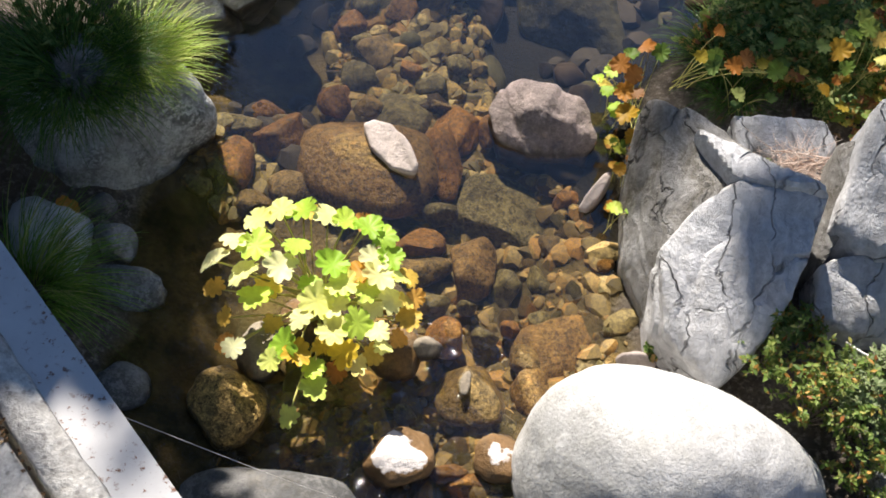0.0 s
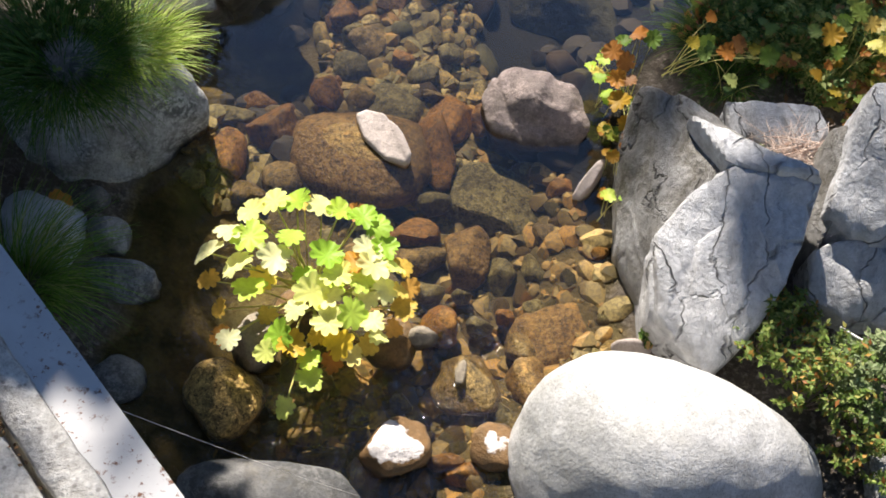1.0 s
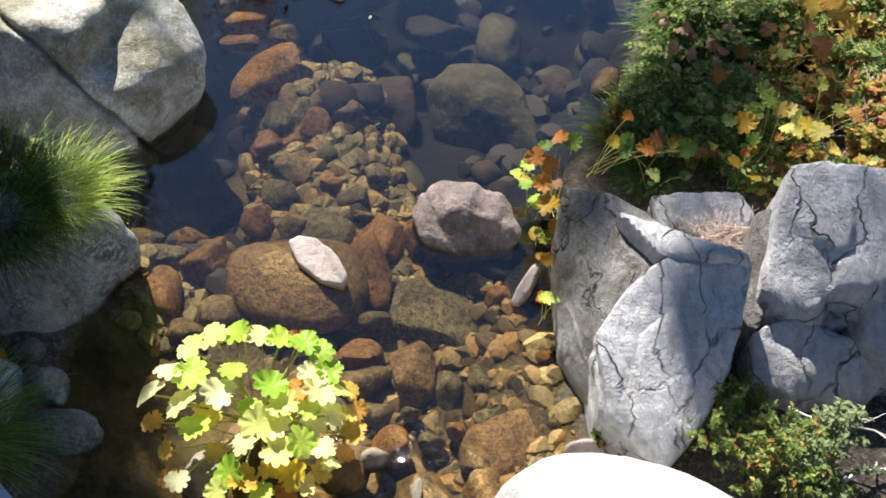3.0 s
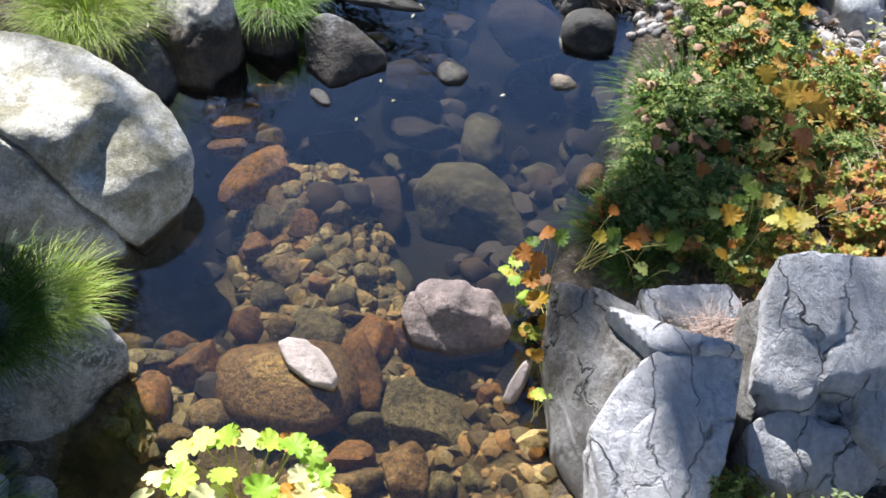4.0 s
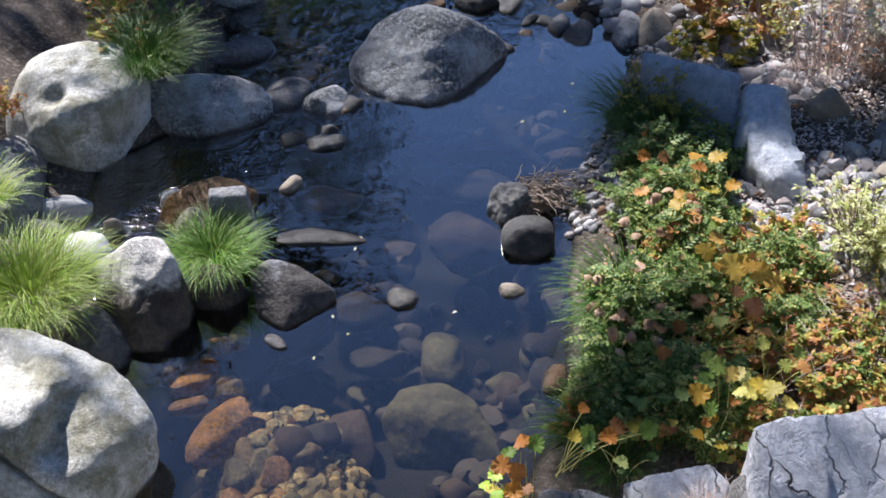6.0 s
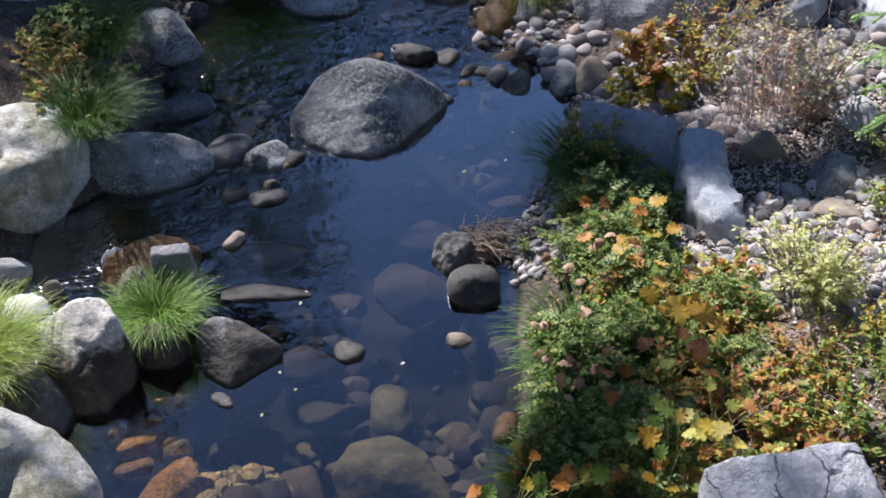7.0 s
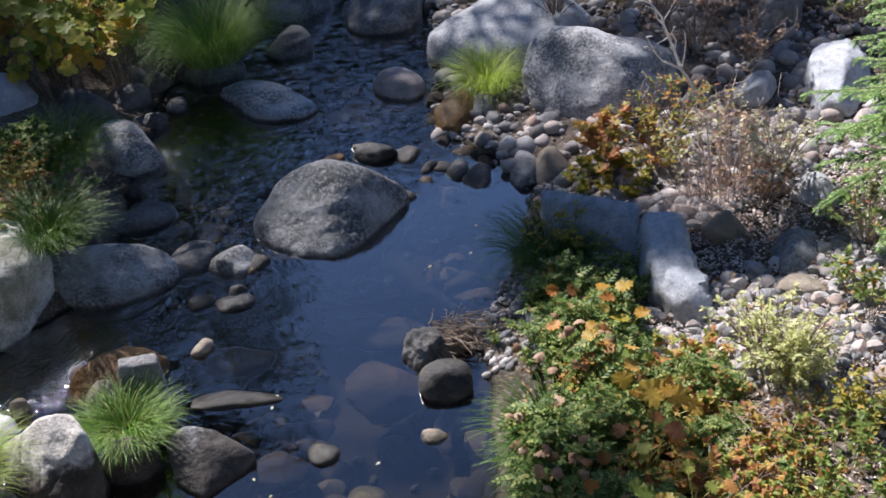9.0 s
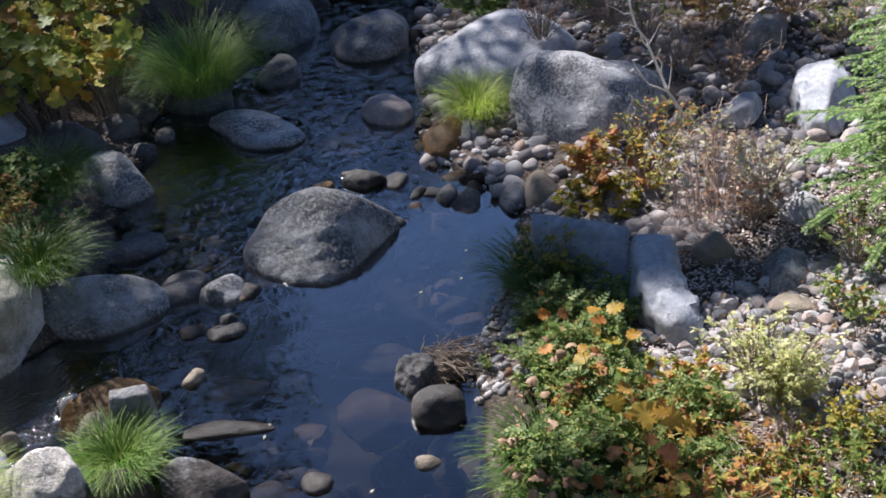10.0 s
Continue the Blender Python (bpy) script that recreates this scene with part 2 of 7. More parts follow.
def leaf_material(name, stops, rough=0.5, through=0.4, vein=0.25):
    """Leaves: one colour an island out of the stops, mottled, part of the light passing through."""
    m, nt, bsdf = shader(name)
    g = nt.nodes.new("ShaderNodeNewGeometry")
    cr = nt.nodes.new("ShaderNodeValToRGB")
    els = cr.color_ramp.elements
    while len(els) < len(stops):
        els.new(0.5)
    for e, (p, c) in zip(els, stops):
        e.position, e.color = p, (*c, 1)
    info = nt.nodes.new("ShaderNodeObjectInfo")
    pick = times(nt, times(nt, g.outputs["Random Per Island"], info.outputs["Random"], "ADD"), 0.0, "FRACT")
    nt.links.new(pick, cr.inputs[0])
    tc = nt.nodes.new("ShaderNodeTexCoord")
    n = noisy(nt, tc.outputs["Object"], 38, 4, 0.65)
    col = mixed(nt, times(nt, ramp(nt, n, 0.45, 0.68), vein), cr.outputs[0], (0.16, 0.075, 0.02))
    n2 = noisy(nt, tc.outputs["Object"], 9, 3)
    hsv = nt.nodes.new("ShaderNodeHueSaturation")
    nt.links.new(col, hsv.inputs["Color"])
    nt.links.new(ramp(nt, n2, 0.3, 0.7, 0.75, 1.2), hsv.inputs["Value"])
    nt.links.new(hsv.outputs[0], bsdf.inputs["Base Color"])
    bsdf.inputs["Roughness"].default_value = rough
    bsdf.inputs["Specular IOR Level"].default_value = 0.25
    bumped(nt, bsdf, n, 0.3, 0.004)
    tr = nt.nodes.new("ShaderNodeBsdfTranslucent")
    nt.links.new(hsv.outputs[0], tr.inputs[0])
    mx = nt.nodes.new("ShaderNodeMixShader")
    mx.inputs[0].default_value = through
    nt.links.new(bsdf.outputs[0], mx.inputs[1])
    nt.links.new(tr.outputs[0], mx.inputs[2])
    nt.links.new(mx.outputs[0], nt.nodes["Material Output"].inputs[0])
    return m


GREEN, LIME, YELLOW, GOLD, ORANGE, RUST, BROWN, PALE = (0.075, 0.15, 0.03), (0.22, 0.34, 0.05), (0.60, 0.52, 0.07), (0.58, 0.36, 0.04), (0.48, 0.19, 0.035), (0.28, 0.09, 0.03), (0.20, 0.12, 0.06), (0.46, 0.42, 0.22)
LEAF = {
    "sunny": leaf_material("sunny_umbrella_leaf", ((0.0, (0.36, 0.60, 0.06)), (0.30, (0.62, 0.82, 0.12)), (0.50, (0.94, 0.93, 0.30)), (0.78, (0.97, 0.96, 0.55)), (0.90, (0.92, 0.66, 0.06)), (1.0, (0.62, 0.24, 0.05))), rough=0.45, through=0.42, vein=0.10),
    "edge": leaf_material("turning_umbrella_leaf", ((0.0, (0.12, 0.22, 0.04)), (0.3, LIME), (0.55, GOLD), (0.8, ORANGE), (1.0, (0.36, 0.17, 0.06)))),
    "herb": leaf_material("green_herb_leaf", ((0.0, (0.07, 0.14, 0.035)), (0.4, (0.15, 0.26, 0.06)), (0.8, (0.36, 0.46, 0.14)), (0.95, (0.56, 0.56, 0.18)), (1.0, (0.50, 0.24, 0.12))), through=0.4),
    "mixed": leaf_material("yellowing_leaf", ((0.0, (0.15, 0.24, 0.05)), (0.3, (0.34, 0.42, 0.09)), (0.5, (0.70, 0.60, 0.14)), (0.7, (0.70, 0.36, 0.10)), (0.85, (0.60, 0.28, 0.10)), (1.0, (0.46, 0.17, 0.08)))),
    "orange": leaf_material("orange_shrub_leaf", ((0.0, (0.26, 0.28, 0.07)), (0.3, (0.64, 0.46, 0.10)), (0.65, (0.58, 0.28, 0.11)), (1.0, (0.36, 0.14, 0.08)))),
    "yellow": leaf_material("yellow_shrub_leaf", ((0.0, (0.16, 0.22, 0.05)), (0.5, (0.42, 0.40, 0.07)), (1.0, (0.66, 0.46, 0.06)))),
    "pale": leaf_material("pale_dry_leaf", ((0.0, (0.42, 0.42, 0.2)), (0.5, (0.66, 0.62, 0.38)), (1.0, (0.80, 0.76, 0.60))), vein=0.1),
    "flower": leaf_material("pale_yellow_flower", ((0.0, (0.44, 0.52, 0.16)), (0.5, (0.72, 0.72, 0.30)), (1.0, (0.86, 0.82, 0.55))), vein=0.05),
    "bleached": leaf_material("bleached_litter", ((0.0, (0.44, 0.33, 0.26)), (0.5, (0.66, 0.55, 0.48)), (1.0, (0.84, 0.76, 0.69))), through=0.05, vein=0.1),
    "canopy": leaf_material("alder_leaf", ((0.0, (0.025, 0.04, 0.012)), (1.0, (0.06, 0.085, 0.022))), through=0.2, vein=0.1),
    "gold": leaf_material("gold_umbrella_leaf", ((0.0, (0.70, 0.50, 0.08)), (0.6, (0.78, 0.48, 0.10)), (1.0, (0.66, 0.27, 0.07)))),
    "dry": leaf_material("dry_curled_leaf", ((0.0, (0.30, 0.17, 0.09)), (0.5, (0.42, 0.24, 0.13)), (1.0, (0.50, 0.34, 0.22))), through=0.2),
    "bush": leaf_material("small_bush_leaf", ((0.0, (0.10, 0.18, 0.04)), (0.5, (0.22, 0.32, 0.07)), (0.85, (0.42, 0.48, 0.14)), (0.94, (0.66, 0.36, 0.08)), (1.0, (0.4, 0.14, 0.05))), through=0.4),
    "silver": leaf_material("pale_green_bush_leaf", ((0.0, (0.16, 0.23, 0.09)), (1.0, (0.34, 0.40, 0.20))), through=0.35, vein=0.05),
    "maple": leaf_material("bank_maple_leaf", ((0.0, (0.20, 0.30, 0.05)), (0.3, (0.34, 0.40, 0.07)), (0.6, (0.68, 0.60, 0.10)), (0.85, (0.62, 0.36, 0.05)), (1.0, (0.34, 0.2, 0.09))), through=0.5),
    "litter": leaf_material("leaf_litter", ((0.0, (0.10, 0.06, 0.03)), (0.5, (0.2, 0.11, 0.05)), (0.8, (0.34, 0.2, 0.09)), (1.0, (0.42, 0.30, 0.18))), through=0.05),
    # sedge, midsedge, sunsedge: one plant, with shade to sunlight put into its colour
    "sedge": leaf_material("dim_toned_sedge_blade", ((0.0, (0.035, 0.09, 0.012)), (0.6, (0.07, 0.16, 0.022)), (0.9, (0.14, 0.24, 0.035)), (1.0, (0.28, 0.29, 0.10))), through=0.3, vein=0.0),
    "midsedge": leaf_material("mid_toned_sedge_blade", ((0.0, (0.09, 0.20, 0.025)), (0.6, (0.18, 0.33, 0.05)), (0.9, (0.32, 0.44, 0.10)), (1.0, (0.46, 0.46, 0.18))), through=0.35, vein=0.0),
    "sunsedge": leaf_material("sun_toned_sedge_blade", ((0.0, (0.20, 0.33, 0.035)), (0.6, (0.40, 0.54, 0.08)), (1.0, (0.62, 0.62, 0.22))), through=0.35, vein=0.0),
    "needle": leaf_material("fir_needle", ((0.0, (0.08, 0.17, 0.04)), (0.6, (0.20, 0.33, 0.085)), (1.0, (0.48, 0.60, 0.24))), through=0.2, vein=0.0),
}


def plain_material(name, a, b, scale=20, rough=0.8, bump=0.3):
    m, nt, bsdf = shader(name)
    tc = nt.nodes.new("ShaderNodeTexCoord")
    n = noisy(nt, tc.outputs["Object"], scale, 5, 0.65)
    nt.links.new(mixed(nt, ramp(nt, n, 0.35, 0.65), a, b), bsdf.inputs["Base Color"])
    bsdf.inputs["Roughness"].default_value = rough
    bumped(nt, bsdf, n, bump, 0.01)
    return m


STEM = plain_material("green_stem", (0.42, 0.43, 0.11), (0.60, 0.50, 0.17), 30, 0.6)
PALETWIG = plain_material("pale_dry_twig", (0.42, 0.28, 0.21), (0.72, 0.60, 0.52), 25)
TWIG = plain_material("grey_brown_twig", (0.20, 0.14, 0.10), (0.34, 0.28, 0.23), 30)
BARE = plain_material("bleached_branch", (0.70, 0.66, 0.62), (0.86, 0.83, 0.79), 30)
BARK = plain_material("dark_bark", (0.07, 0.05, 0.04), (0.16, 0.12, 0.09), 12)
ROOT = plain_material("driftwood_root", (0.24, 0.17, 0.11), (0.44, 0.35, 0.26), 40)


def ground_material():
    m, nt, bsdf = shader("gravelly_soil")
    pos, xyz = world_xyz(nt)
    a = noisy(nt, pos, 2.2, 6, 0.65)
    soil = mixed(nt, ramp(nt, a, 0.38, 0.62), (0.06, 0.048, 0.038), (0.17, 0.14, 0.11))
    grit = cells(nt, pos, 46)
    soil = mixed(nt, times(nt, ramp(nt, noisy(nt, pos, 34, 4, 0.7), 0.5, 0.66), 0.5), soil, (0.42, 0.36, 0.31))
    bed = mixed(nt, ramp(nt, noisy(nt, pos, 5, 6, 0.7), 0.38, 0.62), (0.07, 0.056, 0.027), (0.20, 0.15, 0.066))
    bed = mixed(nt, times(nt, ramp(nt, cells(nt, pos, 30), 0.45, 0.2), 0.55), bed, (0.11, 0.08, 0.04))
    # deep bed painted near black, standing in for the pool's dim light
    water_shade = ramp(nt, xyz[2], -0.40, -0.27, 1.0, 0.0)
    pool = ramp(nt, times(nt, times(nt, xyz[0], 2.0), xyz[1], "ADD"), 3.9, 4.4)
    water_shade = times(nt, water_shade, pool, "MAXIMUM")
    bed = mixed(nt, times(nt, water_shade, 0.96), bed, (0.016, 0.016, 0.014))
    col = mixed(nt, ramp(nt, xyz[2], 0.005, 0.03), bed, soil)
    nt.links.new(col, bsdf.inputs["Base Color"])
    bsdf.inputs["Roughness"].default_value = 0.9
    bsdf.inputs["Specular IOR Level"].default_value = 0.1
    bumped(nt, bsdf, times(nt, times(nt, grit, -0.25), noisy(nt, pos, 18, 6, 0.75), "ADD"), 0.8, 0.03)
    return m


def water_material():
    """Clear water: a mirror by Fresnel over a pane that lets sun and sight through; calm in the pool, rippled in the riffles."""
    m, nt, bsdf = shader("clear_water")
    nt.nodes.remove(bsdf)
    pos, xyz = world_xyz(nt)
    calm = noisy(nt, pos, 2.6, 2, 0.5)
    small = noisy(nt, pos, 11, 3, 0.55, 0.6)
    wave = noisy(nt, pos, 7.5, 3, 0.6, 1.5)
    # riffles: upstream of the pool, and in the shallows at the foot of the umbrella plant
    slant = times(nt, xyz[1], times(nt, xyz[0], 0.55), "SUBTRACT")
    up = ramp(nt, slant, 6.55, 7.0)
    low = times(nt, times(nt, ramp(nt, xyz[1], 2.45, 2.1), ramp(nt, xyz[0], 0.45, 0.25)), ramp(nt, xyz[0], -0.75, -0.35, 0.4, 2.8))
    mid = times(nt, ramp(nt, xyz[1], 3.4, 3.0), 0.10)
    rough = times(nt, times(nt, up, low, "MAXIMUM"), mid, "MAXIMUM")
    h = times(nt, times(nt, calm, 0.10), times(nt, small, 0.035), "ADD")
    h = times(nt, h, times(nt, times(nt, wave, rough), 0.24), "ADD")
    b = nt.nodes.new("ShaderNodeBump")
    b.inputs["Strength"].default_value, b.inputs["Distance"].default_value = 0.8, 0.06
    nt.links.new(h, b.inputs["Height"])
    fres = nt.nodes.new("ShaderNodeLayerWeight")
    fres.inputs["Blend"].default_value = 0.5
    mirror = times(nt, times(nt, times(nt, fres.outputs["Facing"], 2.2, "POWER"), 1.6), 0.060, "ADD")
    gloss = nt.nodes.new("ShaderNodeBsdfGlossy")
    gloss.inputs["Roughness"].default_value = 0.03
    clear = nt.nodes.new("ShaderNodeBsdfTransparent")
    clear.inputs[0].default_value = (0.95, 0.91, 0.82, 1)
    mx = nt.nodes.new("ShaderNodeMixShader")
    nt.links.new(b.outputs[0], fres.inputs["Normal"])
    nt.links.new(b.outputs[0], gloss.inputs["Normal"])
    nt.links.new(mirror, mx.inputs[0])
    nt.links.new(clear.outputs[0], mx.inputs[1])
    nt.links.new(gloss.outputs[0], mx.inputs[2])
    nt.links.new(mx.outputs[0], nt.nodes["Material Output"].inputs[0])
    return m


def steel_material():
    m, nt, bsdf = shader("painted_steel")
    pos, xyz = world_xyz(nt)
    col = mixed(nt, ramp(nt, noisy(nt, pos, 9, 5, 0.6), 0.35, 0.65), (0.52, 0.51, 0.51), (0.62, 0.61, 0.60))
    rust = times(nt, ramp(nt, noisy(nt, pos, 75, 4, 0.7), 0.57, 0.64), ramp(nt, noisy(nt, pos, 12, 3), 0.42, 0.54))
    nt.links.new(mixed(nt, rust, col, (0.20, 0.085, 0.045)), bsdf.inputs["Base Color"])
    bsdf.inputs["Roughness"].default_value = 0.55
    bumped(nt, bsdf, rust, 0.4, 0.003)
    return m


def concrete_material():
    m, nt, bsdf = shader("rough_concrete")
    pos, xyz = world_xyz(nt)
    n = noisy(nt, pos, 60, 5, 0.75)
    col = mixed(nt, ramp(nt, n, 0.35, 0.62), (0.36, 0.34, 0.31), (0.66, 0.64, 0.60))
    col = mixed(nt, times(nt, ramp(nt, cells(nt, pos, 70), 0.3, 0.15), 0.6), col, (0.18, 0.16, 0.15))
    nt.links.new(col, bsdf.inputs["Base Color"])
    bsdf.inputs["Roughness"].default_value = 0.95
    bumped(nt, bsdf, n, 0.9, 0.008)
    return m


# ---- building helpers ----
class Shape:
    """Collects vertices and faces, for one mesh."""

    def __init__(self):
        self.v, self.f = [], []

    def add(self, verts, faces):
        k = len(self.v)
        self.v.extend(verts)
        self.f.extend([tuple(i + k for i in f) for f in faces])

    def mesh(self, name, material, smooth=True):
        me = bpy.data.meshes.new(name)
        me.from_pydata([tuple(p) for p in self.v], [], self.f)
        me.materials.append(material)
        me.polygons.foreach_set("use_smooth", [smooth] * len(me.polygons))
        me.update()
        return me

    def tube(self, pts, r0, r1, sides=4):
        pts = [Vector(p) for p in pts]
        n = len(pts)
        vs, fs = [], []
        for i, p in enumerate(pts):
            d = (pts[min(i + 1, n - 1)] - pts[max(i - 1, 0)]).normalized()
            a = d.orthogonal().normalized()
            b = d.cross(a)
            r = r0 + (r1 - r0) * i / (n - 1)
            for k in range(sides):
                w = 2 * math.pi * k / sides
                vs.append(p + (a * math.cos(w) + b * math.sin(w)) * r)
        for i in range(n - 1):
            for k in range(sides):
                fs.append((i * sides + k, i * sides + (k + 1) % sides, (i + 1) * sides + (k + 1) % sides, (i + 1) * sides + k))
        fs.append(tuple(range((n - 1) * sides, n * sides)))
        self.add(vs, fs)


def small_leaf(s, at, way, normal, length, width, fold=0.2):
    """A pointed leaf, folded along its midrib."""
    d = Vector(way).normalized()
    n = Vector(normal)
    side = d.cross(n)
    side = side.normalized() if side.length > 1e-4 else d.orthogonal().normalized()
    n = side.cross(d)
    at = Vector(at)
    s.add([at, at + d * length * 0.45 + side * width / 2 + n * fold * width, at + d * length - n * 0.12 * length, at + d * length * 0.45 - side * width / 2 + n * fold * width, at + d * length * 0.5],
          [(0, 4, 1), (1, 4, 2), (0, 3, 4), (3, 2, 4)])


def empty(name, x, y, z, rz=0.0):
    ob = new(name)
    ob.empty_display_size = 0.1
    ob.matrix_basis = pose(x, y, z, 0, 0, rz)
    return ob


def part(name, shape, material, parent, label="", smooth=True):
    ob = new(name, shape.mesh(name, material, smooth))
    ob.parent = parent
    if label:
        tagged(ob, label)
    return ob


SPHERES = {}


def sphere(res):
    if res not in SPHERES:
        bm = bmesh.new()
        bmesh.ops.create_icosphere(bm, subdivisions=res, radius=1)
        bm.verts.ensure_lookup_table()
        SPHERES[res] = (np.array([v.co[:] for v in bm.verts]), [tuple(v.index for v in f.verts) for f in bm.faces])
        bm.free()
    return SPHERES[res]


def fractal(p, scale, seed, octaves=4):
    q = Vector((p[0] * scale + seed * 7.13, p[1] * scale - seed * 3.7, p[2] * scale + seed * 1.9))
    return noise.fractal(q, 0.9, 2.1, octaves)


def stone_shape(size, seed, res=3, cuts=4, rough=0.08, box=2.15, crack=None, deep=0.70, edge=12, high=0.92):
    """A boulder: a rounded block with flattened sides, lumps and small relief."""
    rng = np.random.RandomState(seed)
    dirs, faces = sphere(res)
    r = (np.abs(dirs) ** box).sum(1) ** (-1 / box)
    for i in range(cuts):
        n = rng.normal(size=3)
        n /= np.linalg.norm(n)
        if n[2] < -0.2:
            n[2] *= -1
        d = rng.uniform(deep, high)
        along = np.maximum(dirs @ n, 1e-6)
        r = (r ** -edge + (d / along) ** -edge) ** (-1 / edge)
    pts = dirs * r[:, None]
    bump = np.array([fractal(p, 1.3, seed, 3) * 0.9 + fractal(p, 5.0, seed + 5, 4) * 0.22 for p in pts])
    push = 1 + rough * 1.6 * bump
    if crack:
        off = pts @ np.array(crack[:3]) - crack[3] + 0.10 * bump
        push = push - 0.045 * np.exp(-(off / 0.022) ** 2)
    pts = pts * push[:, None] * np.array(size)
    s = Shape()
    s.add(list(pts), faces)
    return s


ROCK_LABELS = {
    "white_boulder": ("big pale sunlit granite boulder beside the creek", "boulder"),
    "creek_boulder": ("large cracked grey boulder with mossy flank in water", "boulder"),
    "shaded_boulder": ("grey boulder carrying a sedge tuft at the water", "boulder"),
    "pink_rock": ("pinkish grey rough rock standing in the creek", "rock"),
    "cluster_boulder": ("sunlit white-topped boulder at the pool edge", "boulder"),
    "dark_rock": ("dark grey angular rock at the pool edge", "rock"),
    "block_rock": ("squarish grey stone behind the sedge tuft", "rock"),
    "wet_boulder": ("wet dark brown boulder half under the water", "boulder"),
    "pale_rock": ("small pale stone among wet creek rocks", "rock"),
    "flat_rock": ("flat grey stone lying in the creek", "rock"),
    "grey_boulder": ("weathered grey boulder on the bank", "boulder"),
    "shoulder_boulder": ("large rounded grey boulder with a hollow on top", "boulder"),
    "long_boulder": ("long dark granite boulder along the stream", "boulder"),
    "wet_stone": ("small wet stone poking out of the pool", "stone"),
    "round_rock": ("round dark boulder wet at its foot", "rock"),
    "lichen_boulder": ("big dome-shaped boulder speckled with dark lichen", "boulder"),
    "riffle_rock": ("dark wet rock in the riffle", "rock"),
    "pale_cobble": ("smooth pale pinkish cobble in running water", "cobble"),
    "upstream_boulder": ("smooth grey boulder standing upstream in the creek", "boulder"),
    "bank_boulder": ("big pale lichen-spotted boulder on the gravel bank", "boulder"),
    "bank_rock": ("weathered angular rock lying on the bank", "rock"),
    "root_rock": ("rough brown rock in a tangle of roots", "rock"),
    "shaded_stone": ("shaded grey stone at the foot of the bank", "stone"),
    "stream_rock": ("mottled tan rock in dark shaded water", "rock"),
    "stream_boulder": ("smooth dark boulder in the shaded water", "boulder"),
    "plant_rock": ("grey rock under the yellow umbrella plant", "rock"),
    "quartz_stone": ("wet brown stone with a dry white top", "stone"),
    "slab": ("pale pinkish slab lying dry on a brown boulder", "slab"),
    "leaf_slab": ("small pink stone beside the rock outcrop", "stone"),
    "riffle_stone": ("orange-brown wet stone in shallow water", "stone"),
    "edge_rock": ("small pale rock wedged beside the white boulder", "rock"),
    "bed_boulder": ("large brown algae-coated boulder under clear water", "boulder"),
    "bed_rock": ("brown algae-coated stone under clear water", "stone"),
}


def boulder(name, at, size, yaw, material, seed, res=3, cuts=4, rough=0.08, crack=None, split=False):
    """split: a broken, angular stone."""
    sh = stone_shape(size, seed, res, cuts + 3, rough, 6.0 if name == "block_rock" else 2.7, deep=0.80 if name == "block_rock" else 0.62, edge=20, high=0.95 if name == "block_rock" else 0.90) if split else stone_shape(size, seed, res, cuts, rough, crack=crack)
    me = sh.mesh(name, ROCKS[material])
    if split:
        me.set_sharp_from_angle(angle=radians(34))
    ob = new(name, me)
    ob.matrix_basis = pose(*at, 0, 0, yaw)
    label, category = ROCK_LABELS[name]
    return tagged(ob, label, category, kind="thing")


def smoothed(values, faces, rounds):
    """Each vertex's value drawn towards its neighbours'."""
    f = np.array(faces)
    a, b = np.concatenate([f[:, 0], f[:, 1], f[:, 2]]), np.concatenate([f[:, 1], f[:, 2], f[:, 0]])
    for _ in range(rounds):
        total, count = np.zeros(len(values)), np.zeros(len(values))
        np.add.at(total, a, values[b])
        np.add.at(count, a, 1)
        values = 0.4 * values + 0.6 * total / count
    return values


